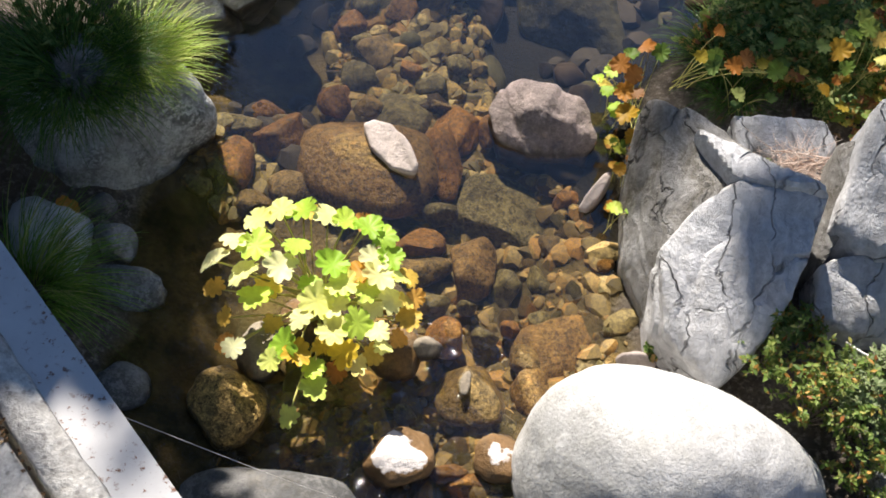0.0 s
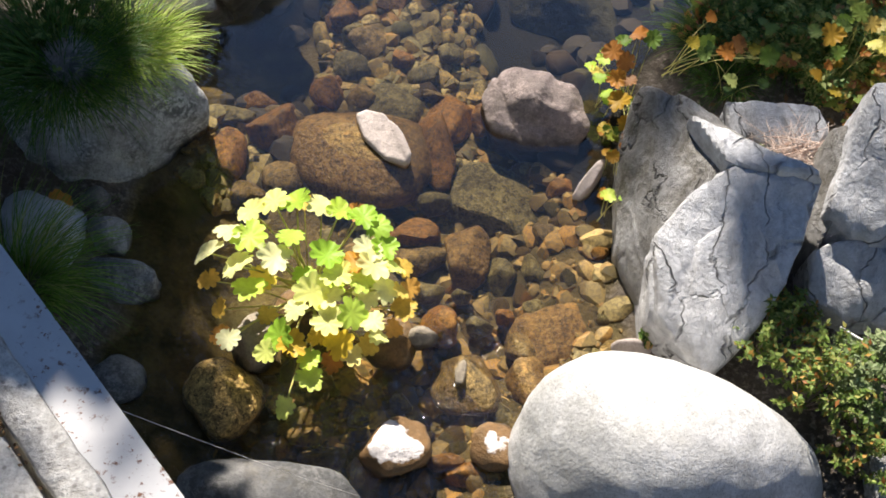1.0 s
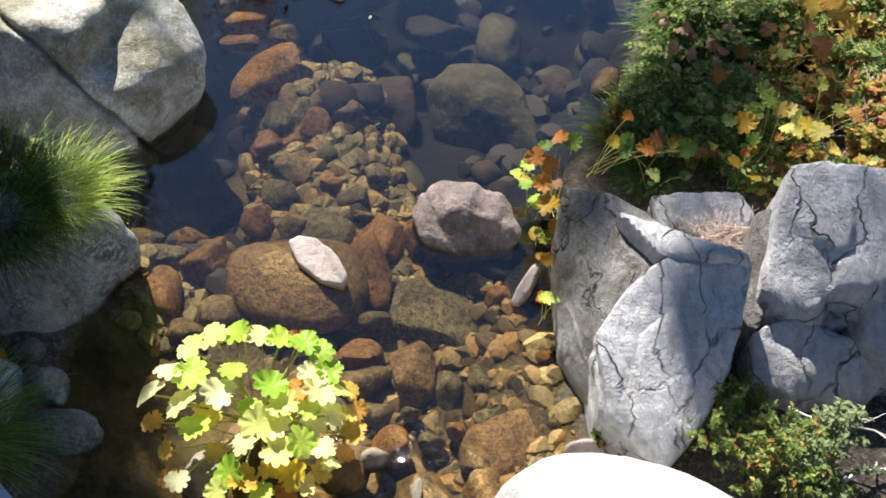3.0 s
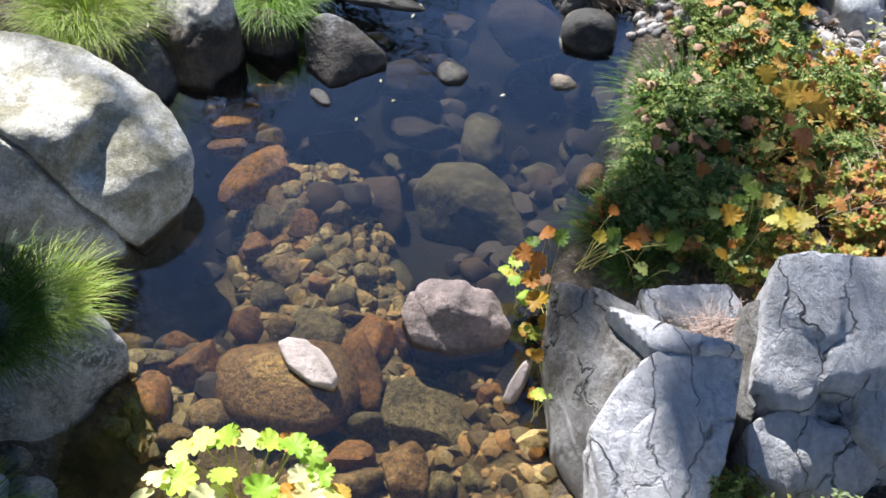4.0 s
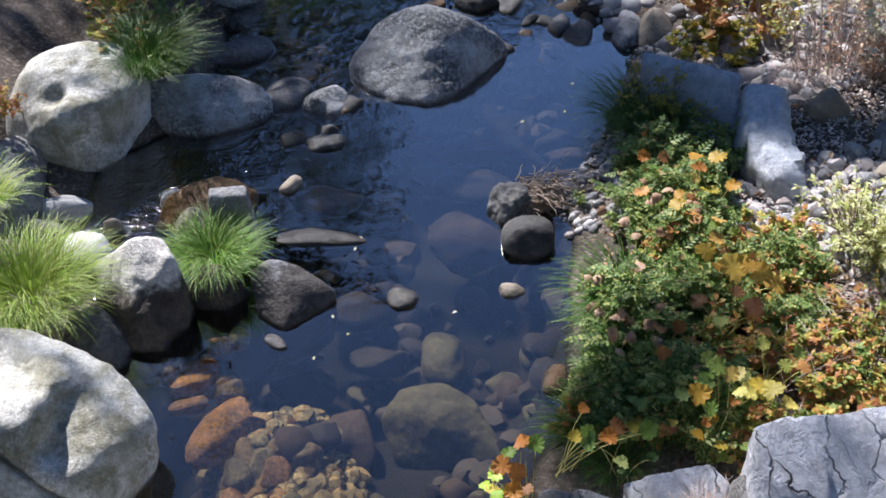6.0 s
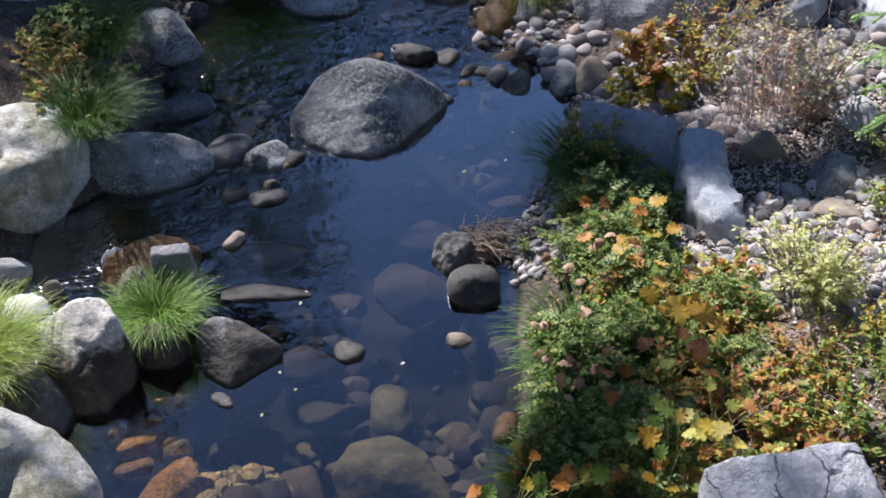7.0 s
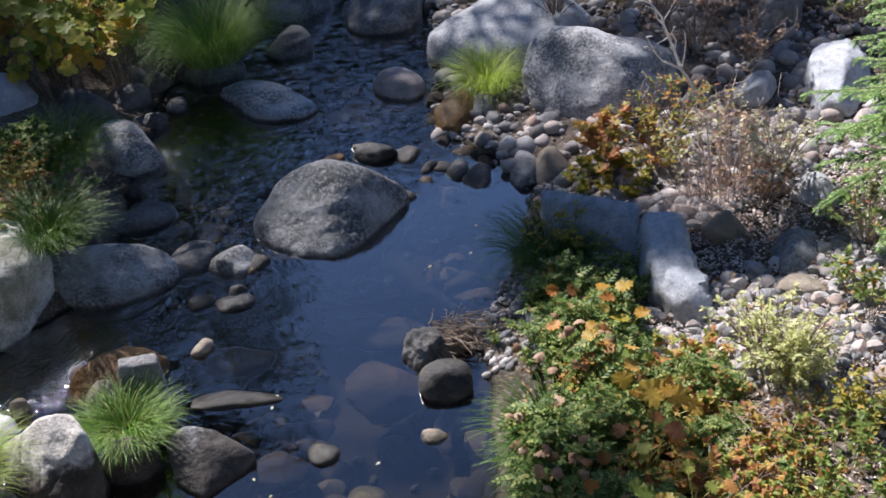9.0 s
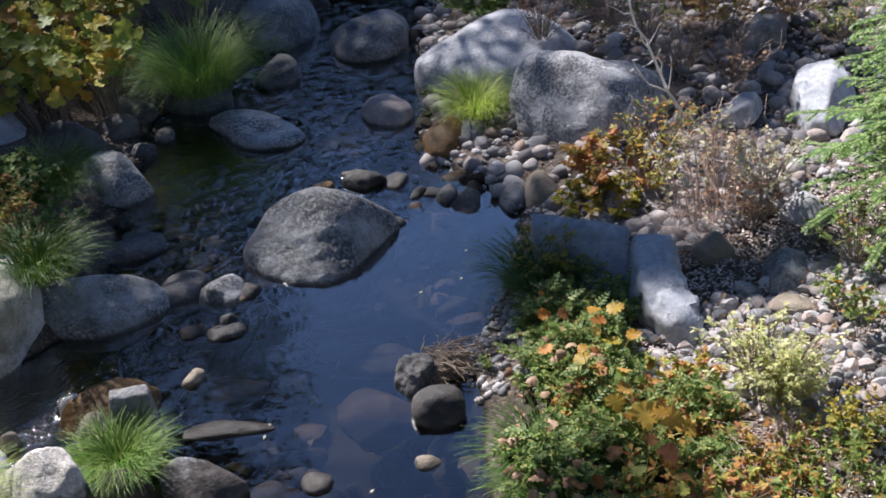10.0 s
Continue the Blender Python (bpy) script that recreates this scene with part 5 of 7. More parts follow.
hull_boulder("cluster_boulder", [(-1.18, 5.62, 0.34), (-1.03, 5.62, 0.42), (-0.81, 5.60, 0.44), (-0.76, 5.42, 0.40), (-0.70, 5.38, 0.15), (-0.74, 5.23, 0.00), (-0.88, 5.10, 0.00), (-1.11, 5.18, 0.00), (-1.04, 5.28, 0.26), (-0.84, 5.36, 0.30), (-1.24, 5.36, 0.16)], "brown_lit_top", 64, soft=2, rough=0.045)
hull_boulder("dark_rock", [(-0.32, 5.47, 0.18), (-0.20, 5.51, 0.21), (-0.05, 5.47, 0.17), (0.16, 5.29, 0.05), (0.08, 5.22, 0.00), (-0.18, 5.10, 0.00), (-0.32, 5.25, 0.00), (-0.10, 5.33, 0.16)], "dark_lit_top", 65, soft=3, rough=0.016)
hull_boulder("block_rock", [(-0.50, 6.10, 0.36), (-0.28, 6.06, 0.37), (-0.28, 5.95, 0.35), (-0.51, 5.99, 0.35), (-0.25, 6.08, 0.00), (-0.27, 5.94, 0.00), (-0.54, 5.96, 0.00), (-0.53, 6.12, 0.00)], "grey", 24, sharp=90, soft=1, rough=0.018, broken=0.01)
hull_boulder("pink_rock", [(0.17, 3.45, 0.05), (0.21, 3.53, 0.10), (0.33, 3.58, 0.12), (0.45, 3.55, 0.11), (0.60, 3.55, 0.12), (0.68, 3.48, 0.10), (0.72, 3.30, 0.04), (0.67, 3.20, 0.0), (0.55, 3.20, 0.0), (0.36, 3.22, 0.0), (0.23, 3.28, 0.02), (0.36, 3.38, 0.16), (0.57, 3.35, 0.15)], "pink", 8, sharp=60, soft=1, rough=0.04, broken=0.035)
hull_boulder("bed_boulder", [(0.30, 4.56, -0.32), (0.44, 4.70, -0.27), (0.65, 4.66, -0.23), (0.82, 4.53, -0.25), (0.88, 4.29, -0.30), (0.93, 4.12, -0.36), (0.76, 4.06, -0.46), (0.34, 4.34, -0.46), (0.60, 4.42, -0.20)], "greenish", 300, soft=7, rough=0.03)
hull_boulder("bed_boulder", [(-0.11, 4.53, -0.38), (0.01, 4.68, -0.34), (0.19, 4.66, -0.34), (0.21, 4.36, -0.36), (0.14, 4.21, -0.44), (-0.16, 4.27, -0.44), (0.05, 4.45, -0.30)], "rust", 301, soft=5, rough=0.03)
hull_boulder("slab", [(-0.45, 3.28, 0.06), (-0.4, 3.31, 0.07), (-0.31, 3.29, 0.07), (-0.21, 3.18, 0.06), (-0.16, 3.08, 0.05), (-0.18, 3.03, 0.04), (-0.29, 3.06, 0.03), (-0.4, 3.16, 0.04)], "slab", 97, sharp=80, soft=1, rough=0.012, broken=0.012)
hull_boulder("leaf_slab", [(0.63, 2.93, 0.02), (0.66, 2.99, 0.06), (0.73, 3.08, 0.09), (0.77, 3.1, 0.09), (0.77, 3.06, 0.08), (0.72, 2.97, 0.05), (0.67, 2.92, 0.02)], "slab", 98, sharp=80, soft=1, rough=0.010, broken=0.010)
hull_boulder("lichen_boulder", [(0.57, 7.72, 0.06), (0.69, 7.77, 0.20), (0.90, 7.87, 0.36), (1.12, 7.84, 0.42), (1.36, 7.71, 0.40), (1.59, 7.66, 0.26), (1.84, 7.68, 0.05), (1.72, 7.59, 0.00), (1.49, 7.38, 0.00), (1.27, 7.18, 0.00), (1.09, 7.12, 0.00), (0.85, 7.24, 0.00), (0.63, 7.50, 0.00), (1.10, 7.40, 0.20)], "lichen", 67, soft=12, rough=0.025, low=True)


# ---- stones of the bed and the banks ----
PEBBLES = [stone_shape((1.0, 0.82, 0.62), 500 + i, 2, 4, 0.07) for i in range(8)]
ROUGH_STONES = [stone_shape((1.05, rng_y, 0.6), 520 + i, 3, 7, 0.06, 2.6, deep=0.60, edge=18, high=0.90) for i, rng_y in enumerate((0.6, 0.7, 0.8, 0.9, 0.65, 0.75, 0.85, 0.95))]


def scatter_stones(name, label, count, area, keep, sizes, material, seed, height):
    """Single stones that share eight shapes, set down in the area where keep() holds."""
    rng = random.Random(seed)
    meshes = [p.mesh(name, ROCKS[material]) for p in (PEBBLES if name == "cobble" else ROUGH_STONES)]
    if name != "cobble":
        for me in meshes:
            me.set_sharp_from_angle(angle=radians(34))
    made = 0
    for _ in range(count * 30):
        x, y = rng.uniform(area[0], area[2]), rng.uniform(area[1], area[3])
        if not keep(x, y):
            continue
        r = sizes[0] + (sizes[1] - sizes[0]) * rng.random() ** 2.2
        ob = new(name, rng.choice(meshes))
        ob.matrix_basis = pose(x, y, rise(x, y) + height * r, rng.uniform(-15, 15), rng.uniform(-15, 15), rng.uniform(0, 360)) @ Matrix.Diagonal((r, r, r, 1))
        tagged(ob, label, "stone", group=label, kind="thing")
        made += 1
        if made == count:
            break


def gravel(name, label, count, area, keep, sizes, material, seed, lift=0.2):
    rng = random.Random(seed)
    pts = [np.array(p.v) for p in (stone_shape((1.0, 0.8, 0.6), 600 + i, 2 if sizes[1] > 0.05 else 1, 6, 0.06, 2.4, deep=0.64, edge=14, high=0.92) for i in range(5))]
    faces = sphere(2 if sizes[1] > 0.05 else 1)[1]
    s, made = Shape(), 0
    for _ in range(count * 30):
        x, y = rng.uniform(area[0], area[2]), rng.uniform(area[1], area[3])
        if not keep(x, y):
            continue
        r = sizes[0] + (sizes[1] - sizes[0]) * rng.random() ** 2
        m = pose(x, y, rise(x, y) + lift * r, rng.uniform(-25, 25), rng.uniform(-25, 25), rng.uniform(0, 360))
        rot, loc = np.array(m.to_3x3()), np.array(m.translation)
        s.add([rot @ (p * r) + loc for p in rng.choice(pts)], faces)
        made += 1
        if made == count:
            break
    me = s.mesh(name, GRAVEL[material])
    if material != "dry":
        me.set_sharp_from_angle(angle=radians(26))
    ob = new(name, me)
    tagged(ob, label, "gravel", kind="stuff")


def gravel_material(name, stops, rough=0.85, dirt=0.65):
    m, nt, bsdf = shader(name)
    g = nt.nodes.new("ShaderNodeNewGeometry")
    cr = nt.nodes.new("ShaderNodeValToRGB")
    while len(cr.color_ramp.elements) < len(stops):
        cr.color_ramp.elements.new(0.5)
    for e, (p, c) in zip(cr.color_ramp.elements, stops):
        e.position, e.color = p, (*c, 1)
    nt.links.new(g.outputs["Random Per Island"], cr.inputs[0])
    n = noisy(nt, g.outputs["Position"], 48, 5, 0.8)
    nt.links.new(mixed(nt, times(nt, ramp(nt, n, 0.44, 0.60), dirt), cr.outputs[0], (0.09, 0.075, 0.055)), bsdf.inputs["Base Color"])
    bsdf.inputs["Roughness"].default_value = rough
    bsdf.inputs["Specular IOR Level"].default_value = 0.5 if rough > 0.8 else 0.1
    bumped(nt, bsdf, n, 0.5, 0.01)
    return m


GRAVEL = {
    "dry": gravel_material("dry_gravel", ((0.0, (0.15, 0.14, 0.135)), (0.4, (0.33, 0.33, 0.33)), (0.65, (0.45, 0.39, 0.35)), (0.85, (0.58, 0.56, 0.54)), (1.0, (0.36, 0.25, 0.19))), dirt=0.3),
    "pale": gravel_material("pale_cobbles", ((0.0, (0.22, 0.22, 0.22)), (0.4, (0.40, 0.395, 0.385)), (0.65, (0.50, 0.42, 0.37)), (0.85, (0.60, 0.58, 0.56)), (1.0, (0.44, 0.31, 0.24))), dirt=0.25),
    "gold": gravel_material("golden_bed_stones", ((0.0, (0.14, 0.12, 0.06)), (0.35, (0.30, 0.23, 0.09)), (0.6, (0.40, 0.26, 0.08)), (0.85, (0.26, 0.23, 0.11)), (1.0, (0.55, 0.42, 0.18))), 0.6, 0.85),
    # stones of pool and riffle, darkened in colour as if in dim water
    "water_shade": gravel_material("water_dimmed_stones", ((0.0, (0.026, 0.025, 0.023)), (0.5, (0.04, 0.036, 0.03)), (1.0, (0.07, 0.056, 0.042))), 0.6),
    "bed": gravel_material("bed_gravel", ((0.0, (0.10, 0.08, 0.038)), (0.4, (0.28, 0.195, 0.075)), (0.7, (0.42, 0.23, 0.065)), (0.9, (0.30, 0.245, 0.11)), (1.0, (0.58, 0.38, 0.13))), 0.5),
}


def shallow(x, y):
    return left_edge(y) + 0.12 < x < right_edge(y) - 0.02 and 2.0 * x + y < 4.25 and x > -0.66 + 0.25 * math.sin(3 * y) * (y < 3.1)


def deep(x, y):
    return y > 3.0 and left_edge(y) + 0.25 < x < right_edge(y) - 0.1 and not shallow(x, y)


def stony(x, y):
    d = x - right_edge(y)
    if d < -0.05 or d > 5.5 or y < 3.4:
        return False
    if y < 6.3:
        return d < 0.42 if y > 5.45 and y < 6.1 else x > 2.4 + 0.6 * (5.3 - y)
    return True


scatter_stones("bed_stone", "small brown stone on the creek bed", 110, (-1.4, 1.0, 1.7, 5.2), shallow, (0.035, 0.085), "wet", 71, -0.05)
scatter_stones("bed_stone", "small olive stone on the creek bed", 80, (-1.4, 1.0, 1.7, 5.6), shallow, (0.035, 0.085), "olive", 72, -0.05)
scatter_stones("bed_stone", "small orange stone on the creek bed", 50, (-1.4, 1.0, 1.7, 5.2), shallow, (0.025, 0.065), "orange", 73, -0.05)
scatter_stones("bed_stone", "pool bed stone coloured dark for the dim deep water", 30, (-1.3, 3.0, 2.8, 8.0), deep, (0.05, 0.16), "murk", 74, 0.1)
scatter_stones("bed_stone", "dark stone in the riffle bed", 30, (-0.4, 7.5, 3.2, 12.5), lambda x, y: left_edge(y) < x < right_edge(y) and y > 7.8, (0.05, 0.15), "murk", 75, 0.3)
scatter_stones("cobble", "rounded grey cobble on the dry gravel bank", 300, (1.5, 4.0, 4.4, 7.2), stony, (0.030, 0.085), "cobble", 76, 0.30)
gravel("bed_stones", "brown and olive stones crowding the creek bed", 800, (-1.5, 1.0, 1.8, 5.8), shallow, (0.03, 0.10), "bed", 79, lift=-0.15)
gravel("pool_stones", "pool bed stones coloured dark for the dim deep water", 200, (-1.3, 3.0, 2.8, 8.2), deep, (0.04, 0.14), "water_shade", 80)
gravel("riffle_stones", "dark stones under the riffle", 420, (-0.5, 7.5, 4.2, 13.5), lambda x, y: left_edge(y) < x < right_edge(y) and y > 7.6, (0.04, 0.13), "water_shade", 81)
gravel("bank_stones", "grey rounded stones on the dry bank", 2000, (1.5, 6.2, 7.4, 12.5), lambda x, y: stony(x, y) and x + 0.4 * y > 5.5, (0.04, 0.12), "dry", 82)
gravel("bed_gravel", "fine brown gravel on the creek bed", 1500, (-1.5, 1.0, 1.8, 5.6), shallow, (0.010, 0.032), "bed", 77)
gravel("bank_pebbles", "small mixed pebbles packed on the dry bank", 3600, (1.6, 3.4, 4.8, 7.4), stony, (0.016, 0.050), "dry", 83)
gravel("bank_cobbles", "pale rounded cobbles between the herbs and dry ground", 800, (2.3, 4.2, 4.3, 6.4), stony, (0.028, 0.075), "pale", 84, lift=0.35)
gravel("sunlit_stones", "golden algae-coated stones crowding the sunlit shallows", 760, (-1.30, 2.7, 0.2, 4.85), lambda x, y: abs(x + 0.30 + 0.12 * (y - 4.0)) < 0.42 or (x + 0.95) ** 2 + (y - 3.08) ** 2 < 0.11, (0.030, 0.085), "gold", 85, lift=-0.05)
gravel("bank_gravel", "grey pebbles covering the dry bank", 8500, (1.5, 4.8, 8.0, 12.5), stony, (0.012, 0.045), "dry", 78)


# ---- plants ----
def basis(normal, spin=0.0):
    n = Vector(normal).normalized()
    a = n.orthogonal().normalized()
    b = n.cross(a)
    c, s = math.cos(spin), math.sin(spin)
    return a * c + b * s, b * c - a * s, n


def round_leaf(s, at, normal, r, rng, lobes=9, cup=0.35, curl=0.0):
    """A lobed, scalloped umbrella leaf, dished in the middle."""
    a, b, n = basis(normal, rng.uniform(0, 6.3))
    at, count = Vector(at), lobes * 4
    vs, fs = [at - n * cup * r * 0.25], []
    wob = rng.uniform(0, 6)
    for ring, f in ((0, 0.5), (1, 1.0)):
        for k in range(count):
            w = 2 * math.pi * k / count
            notch = abs(math.sin(lobes * w / 2)) ** 0.4
            q = r * f * (1.0 if ring == 0 else 0.78 + 0.22 * notch + 0.09 * math.sin(3 * w + wob))
            if ring and abs(w - math.pi) < 0.12:
                q *= 0.55
            z = cup * r * (f * f - 0.25) * (0.6 + 0.4 * math.sin(2 * w + wob)) + (0.07 * r * math.cos(lobes * w) if ring else 0) - curl * r * f * f * (0.6 + 0.4 * math.cos(w + wob))
            vs.append(at + a * q * math.cos(w) + b * q * math.sin(w) + n * z)
    for k in range(count):
        k2 = (k + 1) % count
        fs += [(0, 1 + k, 1 + k2), (1 + k, 1 + count + k, 1 + count + k2, 1 + k2)]
    s.add(vs, fs)


def lobed_leaf(s, at, way, normal, r, rng):
    """A hand-shaped leaf of three to five pointed lobes."""
    d = Vector(way).normalized()
    n = Vector(normal).normalized()
    side = d.cross(n)
    side = side.normalized() if side.length > 1e-4 else d.orthogonal().normalized()
    n = side.cross(d)
    at = Vector(at)
    vs, fs, count = [at], [], 29
    for k in range(count):
        w = -2.5 + 5.0 * k / (count - 1)
        q = r * (0.58 + 0.38 * abs(math.cos(2.5 * w)) ** 0.8 + 0.05 * math.cos(14 * w)) * (1.0 - 0.12 * abs(w))
        vs.append(at + d * (q * math.cos(w) + 0.35 * r) + side * q * math.sin(w) + n * (0.10 * r * math.cos(5 * w) - 0.12 * r * w * w / 4))
    fs = [(0, k, k + 1) for k in range(1, count)]
    s.add(vs, fs)


def arc(p, q, sag=0.1, steps=5):
    p, q = Vector(p), Vector(q)
    return [p.lerp(q, i / steps) + Vector((0, 0, sag * math.sin(math.pi * i / steps))) for i in range(steps + 1)]


def umbrella_plant(at, leaves, label, material, seed, base=(0, 0, 0), stem_r=0.005, curl=(0, 0.35)):
    """Round leaves on long stalks from one root. leaves: rows of (x, y, z, radius, lean x, lean y) about the root."""
    rng = random.Random(seed)
    root = empty("umbrella_plant", *at)
    for x, y, z, r, lx, ly in leaves:
        one, stems = Shape(), Shape()
        round_leaf(one, (x, y, z), (lx, ly, 1), r, rng, cup=rng.uniform(0.2, 0.55), curl=rng.uniform(*curl))
        leaf = part("leaf", one, material, root)
        foot = (base[0] + rng.uniform(-0.05, 0.05), base[1] + rng.uniform(-0.05, 0.05), base[2])
        stems.tube(arc(foot, (x, y, z - 0.02), 0.06), stem_r, stem_r * 0.6, 4)
        part("stalk", stems, STEM, leaf, "thin green stalk")
    return tagged(root, label, "plant", kind="thing")


def sedge(at, blades, length, spread, material, seed, label, toward=(0, 0), flat=0.0, width=0.0045):
    """A tussock of arching blades."""
    rng = random.Random(seed)
    root, fans = empty("sedge_tuft", *at), [Shape() for _ in range(6)]
    for _ in range(int(1.35 * blades)):
        az = rng.uniform(0, 2 * math.pi)
        s = fans[int(az / 1.0472) % 6]
        q = spread * math.sqrt(rng.random())
        p = Vector((q * math.cos(az), q * math.sin(az), 0))
        az += rng.uniform(-0.7, 0.7)
        h = Vector((math.cos(az) + toward[0], math.sin(az) + toward[1], 0))
        h = h.normalized() if h.length > 0.01 else Vector((1, 0, 0))
        el, end = rng.uniform(0.7, 1.5) - flat, rng.uniform(-1.1, 0.1) - flat
        size = length * rng.uniform(0.55, 1.15)
        side = Vector((-h.y, h.x, 0))
        vs, fs, steps = [], [], 6
        wide = width * rng.uniform(0.6, 1.2)
        for i in range(steps + 1):
            t = i / steps
            e = el + (end - el) * t ** 1.3
            w = wide * (1 - t) ** 0.7 * 0.5 + 0.0004
            vs += [p + side * w, p - side * w]
            p = p + (h * math.cos(e) + Vector((0, 0, 1)) * math.sin(e)) * size / steps
        fs = [(2 * i, 2 * i + 1, 2 * i + 3, 2 * i + 2) for i in range(steps)]
        s.add(vs, fs)
    for s in fans:
        tagged(part("blade_clump", s, material, root), kind="stuff")
    return tagged(root, label, "grass tuft", kind="thing")


def herb(name, label, at, size, stems, per_stem, leaf, material, seed, kind="small", bare=0.0, stem_material=None, thick=0.003, gap=0.15, root_width=0.2):
    """A leafy clump: stems that fan out of one root, with leaves along them. size: radius and height."""
    rng = random.Random(seed)
    root = empty(name, *at)
    st, lv = Shape(), Shape()
    for _ in range(stems):
        az = rng.uniform(0, 2 * math.pi)
        out = size[0] * math.sqrt(rng.random())
        tip = Vector((out * math.cos(az), out * math.sin(az), size[1] * rng.uniform(0.55, 1.05) * (1 - 0.45 * (out / size[0]) ** 2)))
        foot = Vector((root_width * tip.x, root_width * tip.y, -0.03))
        pts = arc(foot, tip, rng.uniform(0.0, 0.25) * size[1])
        st.tube(pts, thick, thick * 0.4, 3)
        if rng.random() < bare:
            for _ in range(5):
                j = rng.randrange(1, len(pts))
                side = Vector((rng.uniform(-1, 1), rng.uniform(-1, 1), rng.uniform(-0.2, 1)))
                mid = pts[j] + side * 0.14 * size[1]
                st.tube([pts[j], mid, mid + (side + Vector((rng.uniform(-1, 1), rng.uniform(-1, 1), rng.uniform(-0.6, 0.8)))) * 0.12 * size[1]], thick * 0.6, thick * 0.25, 3)
            continue
        for _ in range(per_stem):
            f = gap + (1 - gap) * rng.random() ** 0.6
            j = min(int(f * (len(pts) - 1)), len(pts) - 2)
            p = pts[j].lerp(pts[j + 1], f * (len(pts) - 1) - j)
            w = Vector((rng.uniform(-1, 1), rng.uniform(-1, 1), rng.uniform(-0.3, 0.5)))
            n = Vector((rng.uniform(-0.6, 0.6), rng.uniform(-0.6, 0.6), 1))
            q = leaf * rng.uniform(0.6, 1.25)
            if kind == "small":
                small_leaf(lv, p, w, n, q, q * 0.5)
            elif kind == "three":
                for turn in (-1.0, 0.0, 1.0):
                    small_leaf(lv, p + w.normalized() * 0.3 * q, Matrix.Rotation(turn, 3, "Z") @ w, n, q, q * 0.62)
            elif kind == "feather":
                way = w.normalized()
                for k in range(4):
                    for turn in (-1.0, 1.0):
                        small_leaf(lv, p + way * q * (0.3 + 0.42 * k), Matrix.Rotation(turn, 3, "Z") @ way, n, q * (0.85 - 0.14 * k), q * 0.34)
                small_leaf(lv, p + way * q * 1.7, way, n, q * 0.5, q * 0.3)
            elif kind == "round":
                round_leaf(lv, p, n, q / 2, rng, lobes=6)
            else:
                lobed_leaf(lv, p, w, n, q / 2, rng)
    tagged(part("stem", st, stem_material or STEM, root), kind="stuff")
    if lv.v:
        tagged(part("foliage", lv, material, root), kind="stuff")
    return tagged(root, label, "plant", kind="thing")


def on_ground(x, y, up=0.0):
    return (x, y, rise(x, y) + up)


# the umbrella plant in the creek
BACK = ((-0.32, 0.28, 0.40, 0.075), (-0.22, 0.31, 0.44, 0.080), (-0.12, 0.31, 0.46, 0.085), (-0.01, 0.30, 0.46, 0.080), (0.07, 0.28, 0.45, 0.070), (0.17, 0.27, 0.44, 0.075), (0.24, 0.24, 0.42, 0.070), (-0.47, 0.07, 0.38, 0.085), (-0.39, 0.16, 0.42, 0.080), (-0.30, 0.13, 0.44, 0.090), (-0.34, 0.01, 0.40, 0.090), (-0.28, -0.08, 0.36, 0.085), (-0.18, 0.04, 0.44, 0.085), (-0.13, 0.14, 0.45, 0.070))
MID = ((0.21, 0.13, 0.42, 0.075), (0.28, 0.15, 0.40, 0.070), (0.33, 0.07, 0.38, 0.060), (0.24, 0.05, 0.42, 0.085), (0.30, -0.03, 0.36, 0.075), (0.36, -0.02, 0.34, 0.050), (0.20, -0.02, 0.40, 0.070), (0.04, 0.07, 0.44, 0.085), (0.09, -0.01, 0.43, 0.080), (-0.01, -0.09, 0.40, 0.090), (0.06, -0.10, 0.38, 0.070), (0.16, 0.05, 0.42, 0.070), (-0.06, 0.01, 0.36, 0.060), (-0.24, 0.00, 0.30, 0.070), (0.21, -0.05, 0.30, 0.070), (0.06, 0.00, 0.30, 0.070))
LOW = ((-0.07, -0.15, 0.34, 0.060), (0.07, -0.18, 0.30, 0.080), (0.17, -0.14, 0.32, 0.085), (-0.13, -0.25, 0.28, 0.080), (-0.07, -0.28, 0.27, 0.070), (-0.18, -0.31, 0.24, 0.060), (0.12, -0.26, 0.27, 0.075), (0.26, -0.16, 0.30, 0.060), (0.17, -0.28, 0.22, 0.070), (0.01, -0.39, 0.18, 0.070), (-0.09, -0.49, 0.08, 0.060), (-0.35, -0.25, 0.20, 0.060), (0.28, -0.19, 0.20, 0.050), (0.00, -0.32, 0.22, 0.060), (0.10, -0.32, 0.20, 0.055))
rng = random.Random(4)
crown = [(x, y, z, 0.93 * r, 1.2 * x + rng.uniform(-0.45, 0.45), (0.7 if y > 0.1 else 1.1) * y + rng.uniform(-0.3, 0.4) + 0.18) for x, y, z, r in (*BACK, *MID, *((x, y - 0.03, z + 0.07, r) for x, y, z, r in LOW))]
umbrella_plant((-0.50, 2.23, 0.00), crown, "yellow-green umbrella plant with scalloped leaves in the creek", LEAF["sunny"], 5, base=(-0.04, 0.06, 0.0), stem_r=0.0075)

rng = random.Random(12)
RIM = ((-0.47, -0.02, 0.30), (-0.41, -0.14, 0.26), (-0.40, -0.24, 0.20), (0.36, 0.10, 0.32), (0.40, 0.01, 0.30), (0.38, -0.08, 0.28), (0.34, -0.16, 0.24), (0.24, -0.24, 0.22), (-0.20, -0.16, 0.28), (0.02, -0.24, 0.26), (-0.10, 0.36, 0.36), (0.14, 0.33, 0.36))
